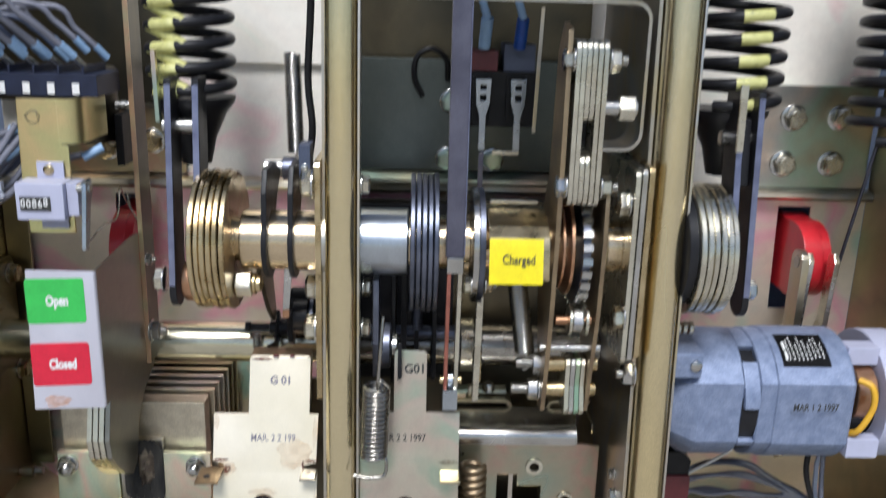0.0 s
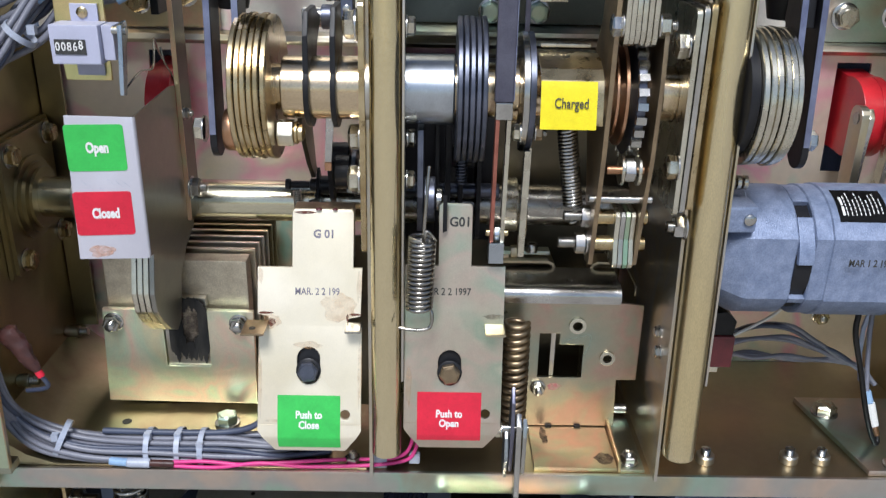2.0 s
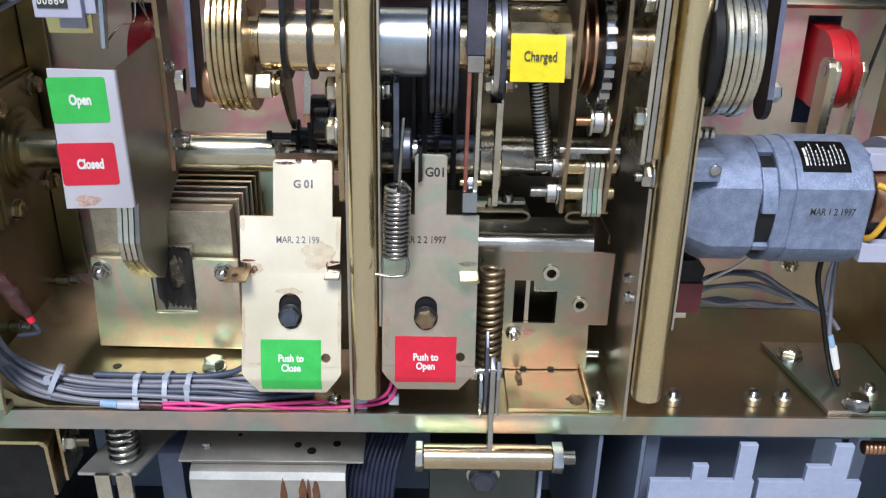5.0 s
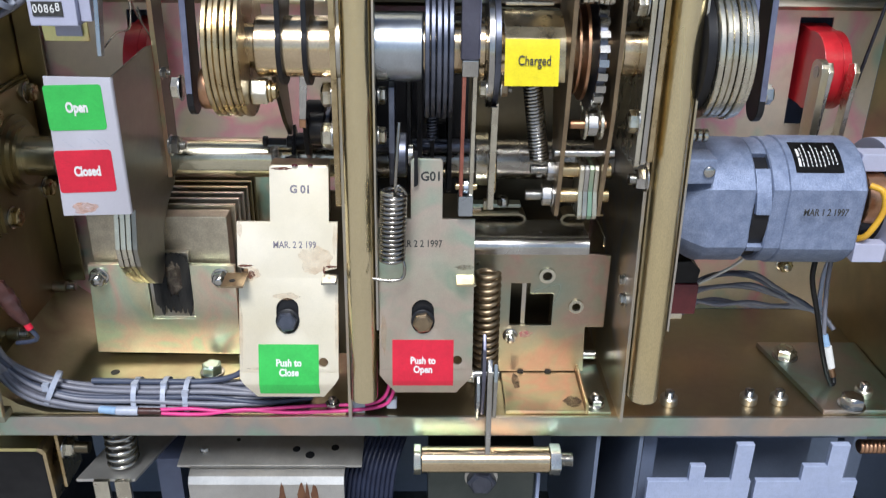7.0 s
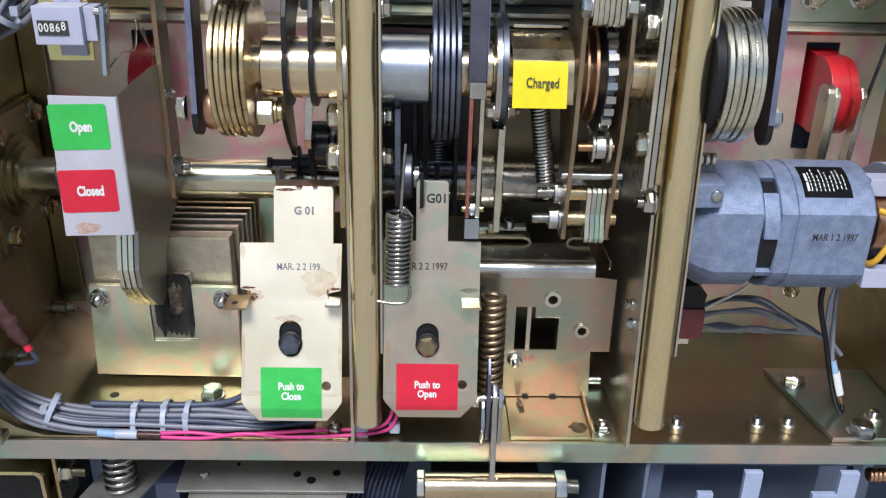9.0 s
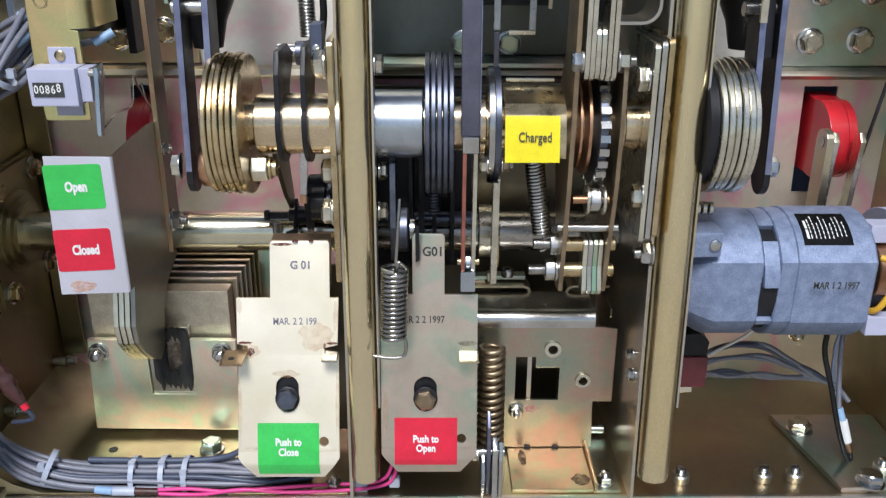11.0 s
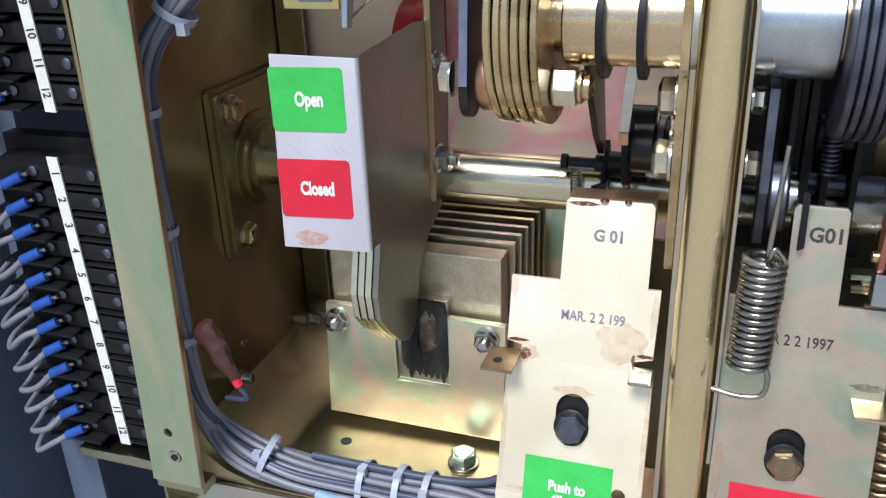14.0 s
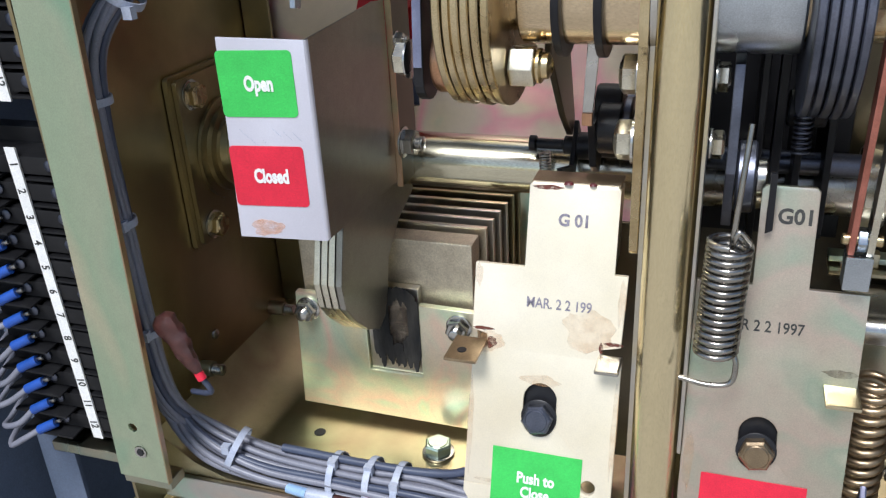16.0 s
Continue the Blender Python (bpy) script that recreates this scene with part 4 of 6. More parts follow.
part("roller", rod(N(), (-0.086, 0.768, 0.262), (-0.080, 0.768, 0.262), 0.015, 24, 0.001), OXIDE, ob)
solid("small_spring", tube(N(), helix((-0.140, 0.785, 0.229), (-0.137, 0.79, 0.13), 0.0035, 48, 10), 0.0006, 5), STEEL, "thin dark coil spring below the latch pin", "spring")
for y, z in ((0.680, 0.394), (0.702, 0.303), (0.690, 0.272)):
    fastener("bolt", (-0.0358, y, z), (1, 0, 0), 0.80, SILVERY)
    fastener("bolt", (-0.0716, y, z), (-1, 0, 0), 1.15, SILVERY)
# Added sheet that paints the dark gap between push plate and post.
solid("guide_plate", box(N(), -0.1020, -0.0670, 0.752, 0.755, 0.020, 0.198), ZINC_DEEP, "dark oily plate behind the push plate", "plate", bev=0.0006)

# ---- black connecting bars, seats and big springs ----
def bar_yz(x0, x1, pts, ob, mat=None, name="bar"):
    return part(name, prism(N(), "yz", pts, x0, x1), mat or BLACK, ob, bev=0.0006)


def main_spring(x, y, z0, z1, r, mark, label, bars, seat):
    if bars:
        ob = thing("connecting_rod", (x, 0.70, 0.30), "black flat connecting bars with blue worn edges", "rod", "connecting rods")
        for bx, low in bars:
            pts = ring_arc(0.697, low + 0.014, 0.0145, 180, 360, 10) + [(0.7265, 0.47), (0.700, 0.47)]
            b = part("bar", prism(N(), "yz", pts, bx, bx + 0.0055), BLACK, ob, bev=0.0006)
            part("worn_edge", prism(N(), "yz", [(0.6822, low + 0.02), (0.6826, low + 0.02), (0.6997, 0.465), (0.6993, 0.465)], bx + 0.0004, bx + 0.0051), EDGE_BLUE, b)
        part("seat", lathe(N(), [(0.012, -0.056), (0.017, -0.034), (0.026, -0.014), (0.033, -0.005), (0.034, 0.0)], (seat, y, z0), (0, 0, 1), 32), BLACK, ob, "black tapered spring seat")
        part("head_pin", rod(N(), (seat - 0.016, 0.712, z0 - 0.020), (seat + 0.014, 0.712, z0 - 0.020), 0.006, 20, 0.0006), STEEL, ob)
    turns = (z1 - z0) / 0.0178
    sp = thing("main_spring", (x, y, z0), label, "spring", "main springs")
    path = helix((x, y, z0 + 0.004), (x, y, z1), r - 0.0046, turns, 28, 0.8)
    part("coil", tube(N(), path, 0.0046, 12), BLACK, sp)
    if mark:
        for t in range(int(turns)):
            seg = helix((x, y, z0 + 0.004), (x, y, z1), r - 0.0046, turns, 28, 0.8)
            run = [p for p in seg[t * 28:(t + 1) * 28] if mark[0] < (p.x - x) / r < mark[1] and p.y < y]
            if len(run) > 3:
                part("paint_mark", tube(N(), run, 0.00480, 12), YELLOW_MARK, sp, "yellow paint mark on the coil")
    return sp


main_spring(-0.179, 0.750, 0.452, 0.635, 0.0365, (-0.75, 0.15), "heavy black coil spring with yellow paint marks", ((-0.1885, 0.288), (-0.1672, 0.300)), -0.178)
main_spring(0.272, 0.748, 0.452, 0.635, 0.0390, (-0.45, 0.35), "heavy black coil spring with yellow paint marks", ((0.2592, 0.330), (0.2755, 0.286)), 0.268)
main_spring(0.434, 0.790, 0.420, 0.635, 0.0385, None, "heavy black coil spring near the side wall", (), 0)
solid("seat_tab", prism(N(), "xz", [(0.2575, 0.424), (0.2630, 0.424), (0.2620, 0.476), (0.2560, 0.476)], 0.688, 0.691), SILVERY, "pale zinc strap on the spring seat", "strap", bev=0.0006)
solid("seat_tab", prism(N(), "xz", [(-0.1985, 0.435), (-0.195, 0.435), (-0.196, 0.490), (-0.1995, 0.490)], 0.708, 0.714), ZINC_GREEN, "zinc strap beside the spring seat", "strap", bev=0.0006)
solid("rod_spacer", prism(N(), "yz", [(0.700, 0.395), (0.735, 0.395), (0.740, 0.448), (0.708, 0.448)], 0.2650, 0.2750), BLACK, "black spacer block between the connecting bars", "spacer", bev=0.001)
ob = thing("return_spring", (-0.117, 0.80, 0.40), "thin steel extension spring hanging beside the post", "spring")
part("coil", tube(N(), helix((-0.1030, 0.81, 0.395), (-0.105, 0.81, 0.485), 0.0066, 30, 12), 0.0014, 6), STEEL, ob)
solid("wire_bundle_black", tube(N(), smooth_line([(-0.083, 0.74, 0.40), (-0.079, 0.735, 0.43), (-0.082, 0.735, 0.47), (-0.078, 0.73, 0.54), (-0.080, 0.73, 0.63)]), 0.0030), BLACK_PL, "black sleeved wire running up beside the post", "wire")
ob = thing("limit_switch", (-0.082, 0.70, 0.39), "small dark switch on the cheek plate", "switch")
part("body", box(N(), -0.0850, -0.0760, 0.692, 0.714, 0.396, 0.422), WIRE_DARK, ob, bev=0.0008)
part("screw", lathe(N(), [(0.003, 0), (0.003, 0.001), (0.002, 0.0016)], (-0.0805, 0.692, 0.404), (0, -1, 0), 16), STEEL, ob)


# ---- push plates ----
def push_plate(name, x0, x1, xt0, xt1, y0, zt, zs, label, mat, lab_mat, lines, lx0, lx1, bolt_mat, bx, notch, stamp, stamp_at, slope=0.325):
    """A leaning zinc plate with a neck, an oval slot and a folded foot; y0 is its front at z = 0.10."""
    fold = 0.0555

    def lean(x, y, z):
        off = y0 + slope * (z - 0.10) if z > fold else y0 + slope * (fold - 0.10) + 0.25 * (fold - z)
        return (x, off + y, z)
    out = [(x0, 0.066), (x0, 0.061), (x0 + 0.014, 0.040), (x1 - 0.014, 0.040), (x1, 0.061), (x1, 0.066)]
    out += ([(x1, 0.147), (x1 - 0.012, 0.1475), (x1 - 0.012, 0.1525), (x1 - 0.001, 0.155)] if notch else [(x1, 0.146)])
    out += [(x1, zs), (xt1, zs), (xt1, zt - 0.002), (xt1 - 0.002, zt), (xt0 + 0.002, zt), (xt0, zt - 0.002), (xt0, zs), (x0, zs)]
    out += ([(x0, 0.156), (x0 + 0.009, 0.154), (x0 + 0.010, 0.147), (x0 + 0.001, 0.144)] if notch else [])
    # extra points along the edges so that the fold is crisp
    slot = [(bx + 0.0098 * math.cos(a), 0.1145 + (0.0055 if math.sin(a) > 0 else -0.0055) + 0.0098 * math.sin(a)) for a in [2 * math.pi * i / 24 for i in range(24)]]
    hole = disc(x1 - 0.0135, 0.0745, 0.0042, 16)
    ob = thing(name, ((x0 + x1) / 2, y0, 0.04), label, "push plate", "push plates")
    upper = [p for p in out if p[1] >= 0.066]
    pl = part("plate", prism(N(), "xz", upper, 0.0, 0.0025, [slot, hole], lean), mat, ob, bev=0.0005)
    rows = [0.066, 0.061, 0.0565, 0.0545, 0.050, 0.040]

    def half(z):
        k = 0 if z >= 0.061 else (0.061 - z) / 0.021 * 0.014
        return x0 + k, x1 - k
    bm = N()
    fr, bk = [], []
    for z in rows:
        a, b = half(z)
        fr.append([bm.verts.new(lean(u, 0.0, z)) for u in (a, b)])
        bk.append([bm.verts.new(lean(u, 0.0025, z)) for u in (a, b)])
    for i in range(len(rows) - 1):
        bm.faces.new((fr[i][0], fr[i][1], fr[i + 1][1], fr[i + 1][0]))
        bm.faces.new((bk[i][0], bk[i + 1][0], bk[i + 1][1], bk[i][1]))
        for s in (0, 1):
            bm.faces.new((fr[i][s], fr[i + 1][s], bk[i + 1][s], bk[i][s]))
    bm.faces.new((fr[0][0], fr[0][1], bk[0][1], bk[0][0]))
    bm.faces.new((fr[-1][0], fr[-1][1], bk[-1][1], bk[-1][0]))
    part("foot", bm, mat, pl)
    # label wraps the fold
    zs_l = (0.0905 if slope > 0.3 else 0.0936, 0.075, fold + 0.0008, fold - 0.0008, 0.0445 if slope > 0.3 else 0.0495)
    face = [(lean(0, -0.0006, z)[1], z) for z in zs_l]
    lb = part("label", prism(N(), "yz", face + [(y + 0.0003, z) for y, z in face[::-1]], lx0, lx1), lab_mat, pl)
    for i, t in enumerate(lines):
        z = 0.0745 - 0.0084 * i
        words(lb, t, ((lx0 + lx1) / 2, lean(0, 0, z)[1] - 0.0009, z), 0.0066, WHITE, 90 - math.degrees(math.atan(slope)), 0, 0.80, 0.00032)
    for t, z, h, xx in stamp:
        words(pl, t, (stamp_at + xx, lean(0, 0, z)[1] - 0.0003, z), h, INK_FAINT if slope > 0.3 else INK, 90 - math.degrees(math.atan(slope)), 0, 0.80 if t[0] == "M" else 0.95, 0.0001 if t[0] == "M" else 0.0003, "stamp")
    yb = lean(0, 0, 0.110)[1]
    fastener("bolt", (bx, yb + 0.001, 0.1105), Vector((0, -1, slope * 0.95)), 1.0, bolt_mat, "weathered hex bolt through the push plate", spin=10, under=BLACK)
    # Black copy of the slot outline, painting the shade seen through it.
    part("slot_shade", prism(N(), "xz", [(bx + 1.25 * (u - bx), 0.114 + 1.15 * (v - 0.114)) for u, v in slot], 0.0045, 0.0055, shape=lean), BLACK, pl, "dark steel backing behind the slot")
    return ob, pl, lean


ob, pl, lean = push_plate("close_push_plate", -0.1595, -0.0720, -0.1305, -0.0795, 0.6585, 0.2400, 0.1935, "pale zinc push plate with green close label and rust stains", ZINC_PALE, GREEN_LB, ("Push to", "Close"), -0.1425, -0.0895, OXIDE, -0.1165, True, (("G 01", 0.2205, 0.0068, 0.0), ("MAR. 2 2 199", 0.1745, 0.0060, -0.0055)), -0.104)
part("top_fold", prism(N(), "xz", [(-0.1300, 0.2375), (-0.0800, 0.2375), (-0.0800, 0.2398), (-0.1300, 0.2398)], 0.0026, 0.0200, shape=lean), BROWN_STEEL, pl, "grimy brown fold along the top", bev=0.0006)
part("side_fold", prism(N(), "xz", [(-0.0816, 0.1980), (-0.0796, 0.1980), (-0.0796, 0.2372), (-0.0816, 0.2372)], 0.0026, 0.0160, shape=lean), ZINC, pl, bev=0.0004)
part("tab", box(N(), -0.1690, -0.1500, 0.650, 0.6755, 0.1490, 0.1510), BROWN_STEEL, pl, "folded rusty tab with a hole", bev=0.0005)
part("tab_hole", lathe(N(), [(0.0028, 0), (0.0028, 0.0003)], (-0.1610, 0.6600, 0.15105), (0, 0, 1), 16), BLACK, pl)
part("tab", box(N(), -0.0850, -0.0715, 0.656, 0.6745, 0.1490, 0.1512), STEEL, pl, "folded bright tab", bev=0.0012)
part("stain", prism(N(), "xz", blot(-0.0905, 0.162, 0.0150, 0.0110, 1.7), -0.00012, 0.0002, shape=lean), FILM_RUST, pl, "brown water stain")
for cx, cz, rx, rz, mt in ((-0.1485, 0.1500, 0.0075, 0.0060, FILM_RUST), (-0.1475, 0.1495, 0.0028, 0.0034, FILM_BLOOD), (-0.1530, 0.1570, 0.0062, 0.0010, FILM_BLOOD), (-0.0775, 0.1565, 0.0055, 0.0010, FILM_BLOOD), (-0.0840, 0.1535, 0.0012, 0.0026, FILM_BLOOD), (-0.1165, 0.1310, 0.0105, 0.0030, FILM_RUST), (-0.1570, 0.1870, 0.0024, 0.0060, FILM_RUST), (-0.0745, 0.1800, 0.0022, 0.0120, FILM_RUST), (-0.1575, 0.1000, 0.0018, 0.0260, FILM_RUST), (-0.0735, 0.1100, 0.0018, 0.0260, FILM_RUST), (-0.1200, 0.0690, 0.0300, 0.0020, FILM_RUST), (-0.1200, 0.2375, 0.0080, 0.0012, FILM_BLOOD)):
    part("stain", prism(N(), "xz", blot(cx, cz, rx, rz, cx * 90), -0.00012, 0.0002, shape=lean), mt, pl)
ob, pl, lean = push_plate("open_push_plate", -0.0360, 0.0470, -0.0084, 0.0188, 0.6600, 0.2520, 0.2010, "grey green zinc push plate with red open label", ZINC_PALE2, RED_LB, ("Push to", "Open"), -0.0245, 0.0300, BROWN_STEEL, 0.0025, False, (("G01", 0.2370, 0.0078, 0.004), ("MAR 2 2 1997", 0.1795, 0.0062, -0.0065)), 0.005, 0.20)
part("tab", box(N(), 0.0310, 0.0480, 0.652, 0.676, 0.1500, 0.1525), ZINC, pl, "folded golden tab", bev=0.0012)
for cx, cz, rx, rz, mt in ((0.0385, 0.159, 0.0075, 0.0020, FILM_DARK), (-0.0320, 0.100, 0.0025, 0.0180, FILM_RUST)):
    part("stain", prism(N(), "xz", blot(cx, cz, rx, rz, cx * 90 + 3), -0.00012, 0.0002, shape=lean), mt, pl)

# extension spring in front of the open plate
ob = thing("plate_spring", (-0.0225, 0.652, 0.17), "steel extension spring with long hooked end", "spring")
part("coil", tube(N(), helix((-0.0235, 0.652, 0.1755), (-0.0215, 0.652, 0.2375), 0.0097, 15.5, 18), 0.0017, 8), SPRING_STEEL, ob)
part("upper_hook", tube(N(), smooth_line([(-0.0125, 0.652, 0.2370), (-0.018, 0.650, 0.243), (-0.0205, 0.650, 0.236), (-0.0190, 0.654, 0.262), (-0.0170, 0.662, 0.292)], 6), 0.0014, 8), SPRING_STEEL, ob)
part("lower_hook", tube(N(), smooth_line([(-0.0150, 0.652, 0.1765), (-0.0130, 0.650, 0.170), (-0.0150, 0.648, 0.1605), (-0.0260, 0.648, 0.1580), (-0.0400, 0.650, 0.1590)], 6), 0.0015, 8), SPRING_STEEL, ob)

# heavy compression spring behind the open plate
ob = thing("coil_spring", (0.061, 0.70, 0.03), "dark steel coil spring behind the open plate", "spring")
part("coil", tube(N(), helix((0.0635, 0.715, 0.025), (0.0625, 0.712, 0.135), 0.0106, 15.0, 18), 0.0025, 10), BROWN_STEEL, ob)

# ---- shaft middle: flat bar, cam, flag, links ----
ob = thing("charging_bar", (0.038, 0.66, 0.21), "dark grey flat charging bar forked at its lower end", "bar")
part("upper_bar", box(N(), 0.0305, 0.0450, 0.6580, 0.6640, 0.343, 0.635), BAR_STEEL, ob, bev=0.0012)
part("worn_edge", box(N(), 0.0446, 0.0453, 0.6574, 0.6582, 0.345, 0.634), EDGE_BLUE, ob)
part("fork_block", box(N(), 0.0318, 0.0444, 0.6570, 0.6665, 0.330, 0.3428), STEEL, ob, bev=0.0008)
part("fork_leg", prism(N(), "yz", [(0.658, 0.3298), (0.670, 0.3298), (0.684, 0.226), (0.672, 0.226)], 0.0322, 0.0352), COPPER_RED, ob, bev=0.0005)
part("fork_leg", prism(N(), "yz", [(0.658, 0.3298), (0.670, 0.3298), (0.684, 0.226), (0.672, 0.226)], 0.0405, 0.0438), SILVERY, ob, bev=0.0005)
part("end_block", box(N(), 0.0318, 0.0440, 0.670, 0.682, 0.2080, 0.2258), STEEL_BLUE, ob, bev=0.0008)
part("pin", rod(N(), (0.0290, 0.676, 0.2330), (0.0475, 0.676, 0.2330), 0.0030, 20, 0.0006), BRASSY, ob)
part("pin_nut", prism(N(), "yz", disc(0.676, 0.2330, 0.0062, 6), 0.0358, 0.0402), STEEL_BLUE, ob, bev=0.0006)
ob = thing("cam_plates", (0.057, SY, 0.30), "grey laminated cam plates with a through bolt", "cam")
for i, mt in enumerate((STEEL, OXIDE)):
    part("plate", prism(N(), "yz", ring_arc(SY, SZ, 0.046, 60, 250, 20) + [(0.672, 0.302), (0.690, 0.298), (0.705, 0.310)] + ring_arc(SY, SZ, 0.034, 300, 400, 10), 0.0525 + 0.0048 * i, 0.0570 + 0.0048 * i), mt, ob, bev=0.0007)
fastener("bolt", (0.0523, 0.668, 0.318), (-1, 0, 0), 0.72, SILVERY)
fastener("nut", (0.0623, 0.668, 0.318), (1, 0, 0), 0.62, BROWN_STEEL)
solid("tie_strip", prism(N(), "yz", [(0.690, 0.300), (0.698, 0.300), (0.712, 0.205), (0.704, 0.200)], 0.0585, 0.0640), SILVERY, "pale zinc strip hanging from the cam", "strip", bev=0.0005)
solid("roller_disc", lathe(N(), [(0.020, 0), (0.022, 0.001), (0.022, 0.005), (0.020, 0.006)], (0.062, 0.745, 0.222), (1, 0, 0), 36), BRASSY, "dark bronze roller disc on the lower shaft", "roller")

ob = thing("charged_flag", (0.085, 0.67, 0.33), "bent zinc flag with yellow charged label", "indicator")
fl = [(0.702, 0.3755), (0.690, 0.3765), (0.672, 0.3745), (0.656, 0.3690), (0.6475, 0.3625), (0.6445, 0.355), (0.6395, 0.331)]
strip = fl + [(y + 0.0016, z - 0.0006) for y, z in fl[::-1]]
sheet_part = part("flag_sheet", prism(N(), "yz", strip, 0.0630, 0.1085), BRASSY, ob, bev=0.0003)
lb = part("label", prism(N(), "yz", [(0.6462, 0.3620), (0.6436, 0.355), (0.6382, 0.3285), (0.6377, 0.3285), (0.6431, 0.355), (0.6457, 0.3620)], 0.0628, 0.1035), YELLOW_LB, sheet_part)
words(lb, "Charged", (0.0850, 0.6404, 0.3468), 0.0074, INK, 78, 0, 0.70, 0.00010)
part("flag_arm", box(N(), 0.0660, 0.1040, 0.690, 0.694, 0.379, 0.3815), SILVERY, ob, bev=0.0004)
ob = thing("reset_spring", (0.088, 0.69, 0.25), "steel extension spring below the charged flag", "spring")
part("coil", tube(N(), helix((0.1000, 0.690, 0.252), (0.0890, 0.690, 0.327), 0.0070, 26, 14), 0.0014, 6), STEEL, ob)
part("hook", tube(N(), smooth_line([(0.1000, 0.684, 0.254), (0.1020, 0.684, 0.246), (0.1025, 0.686, 0.240), (0.0990, 0.688, 0.238)], 6), 0.0013, 6), STEEL, ob)

# curved link plates and ratchet wheel
def link_plate(x0, x1, pts, mat, label):
    return solid("link_plate", prism(N(), "yz", pts, x0, x1), mat, label, "link", "ratchet link plates", bev=0.0006)


long_link = [(0.690, 0.205), (0.672, 0.208), (0.668, 0.228), (0.656, 0.300), (0.652, 0.360), (0.650, 0.420), (0.650, 0.515), (0.672, 0.520), (0.690, 0.500), (0.700, 0.400), (0.735, 0.350), (0.725, 0.300), (0.700, 0.240)]
link_plate(0.1130, 0.1168, long_link, BROWN_STEEL, "long zinc link plate with a brown edge")
short_link = [(0.690, 0.205), (0.672, 0.208), (0.668, 0.228), (0.652, 0.300), (0.648, 0.360), (0.650, 0.395), (0.672, 0.400), (0.720, 0.385), (0.735, 0.350), (0.725, 0.300), (0.700, 0.240)]
link_plate(0.1490, 0.1525, short_link, BROWN_STEEL, "browned steel link plate")
ob = thing("ratchet_wheel", (0.138, SY, SZ - 0.05), "dark ratchet wheel with bright worn teeth", "ratchet wheel")
part("wheel", rod(N(), (0.1362, SY, SZ), (0.1428, SY, SZ), 0.0485, 60, 0.0006), OXIDE, ob)
tooth = N()
prism(tooth, "yz", [(-0.0036, -0.001), (0.0036, -0.001), (0.0032, 0.0030), (-0.0022, 0.0044)], -0.0038, 0.0038)
tooth_me = mesh_of("tooth", tooth, STEEL)
for i in range(30):
    a = 2 * math.pi * i / 30
    t = part("tooth", tooth_me, None, ob)
    t.matrix_basis = Matrix.Translation((0.1398 - 0.138, 0.0485 * math.cos(a), 0.0485 * math.sin(a) + 0.05)) @ Vector((0, math.cos(a), math.sin(a))).to_track_quat("Z", "Y").to_matrix().to_4x4() @ pose(0, 0, 0, 0, 0, 3 * math.sin(5.0 * i))
ob = thing("pawl", (0.137, 0.655, 0.285), "bright steel pawl with a pin under the ratchet", "pawl")
part("pawl_body", prism(N(), "yz", disc(0.664, 0.291, 0.0095, 6), 0.1326, 0.1412), STEEL, ob, bev=0.0012)
for x in (0.1292, 0.1420):
    part("washer", rod(N(), (x, 0.664, 0.291), (x + 0.0028, 0.664, 0.291), 0.0118, 28, 0.0006), SILVERY, ob)
part("pin", rod(N(), (0.1190, 0.664, 0.291), (0.1480, 0.664, 0.291), 0.0035, 20, 0.0004), COPPER, ob)
solid("cross_pin", rod(N(), (0.1085, 0.669, 0.2655), (0.1585, 0.669, 0.2655), 0.0032, 20, 0.0006), STEEL, "bright steel cross pin through the link plates", "pin")

# laminated links with their bolts
def laminated(name, xs, th, outline, holes, mat, label):
    ob = thing(name, (xs[0], 0.66, 0.3), label, "link", "laminated links")
    for x in xs:
        part("plate", prism(N(), "yz", outline, x, x + th, holes), mat, ob, bev=0.0006)
    return ob


ob = thing("laminated_link", (0.131, 0.66, 0.386), "tall pale link of stacked plates with a dark slot", "link", "laminated links")
for i in range(6):
    x = 0.1195 + 0.0040 * i
    if i in (0, 1, 4, 5):
        part("plate", prism(N(), "yz", rounded(0.6475 + (0.0008 if i in (1, 4) else 0), 0.682, 0.386, 0.508, 0.008), x, x + 0.0036), SILVERY, ob, bev=0.0006)
    else:
        part("plate", prism(N(), "yz", rounded(0.6490, 0.682, 0.386, 0.426, 0.009), x, x + 0.0036), SILVERY, ob, bev=0.0006)
        part("plate", prism(N(), "yz", rounded(0.6490, 0.682, 0.449, 0.508, 0.008), x, x + 0.0036), SILVERY, ob, bev=0.0006)
part("slot_back", box(N(), 0.1277, 0.1351, 0.674, 0.681, 0.4262, 0.4488), BLACK, ob)
for z in (0.401, 0.494):
    fastener("nut", (0.1435, 0.654, z), (1, 0, 0), 0.92, SILVERY)
    fastener("bolt", (0.1190, 0.654, z), (-1, 0, 0), 0.9, STEEL)
ob = thing("laminated_link", (0.1405, 0.68, 0.2), "short link of four stacked pale and green plates", "link", "laminated links")
for i in range(4):
    x = 0.1320 + 0.0042 * i
    part("plate", prism(N(), "yz", [(0.700, 0.207), (0.700, 0.253), (0.674, 0.253), (0.671, 0.250), (0.673, 0.230), (0.668, 0.210), (0.670, 0.206)], x, x + 0.0039), (SILVERY, STEEL, ZINC_JADE, SILVERY)[i], ob, bev=0.0006)
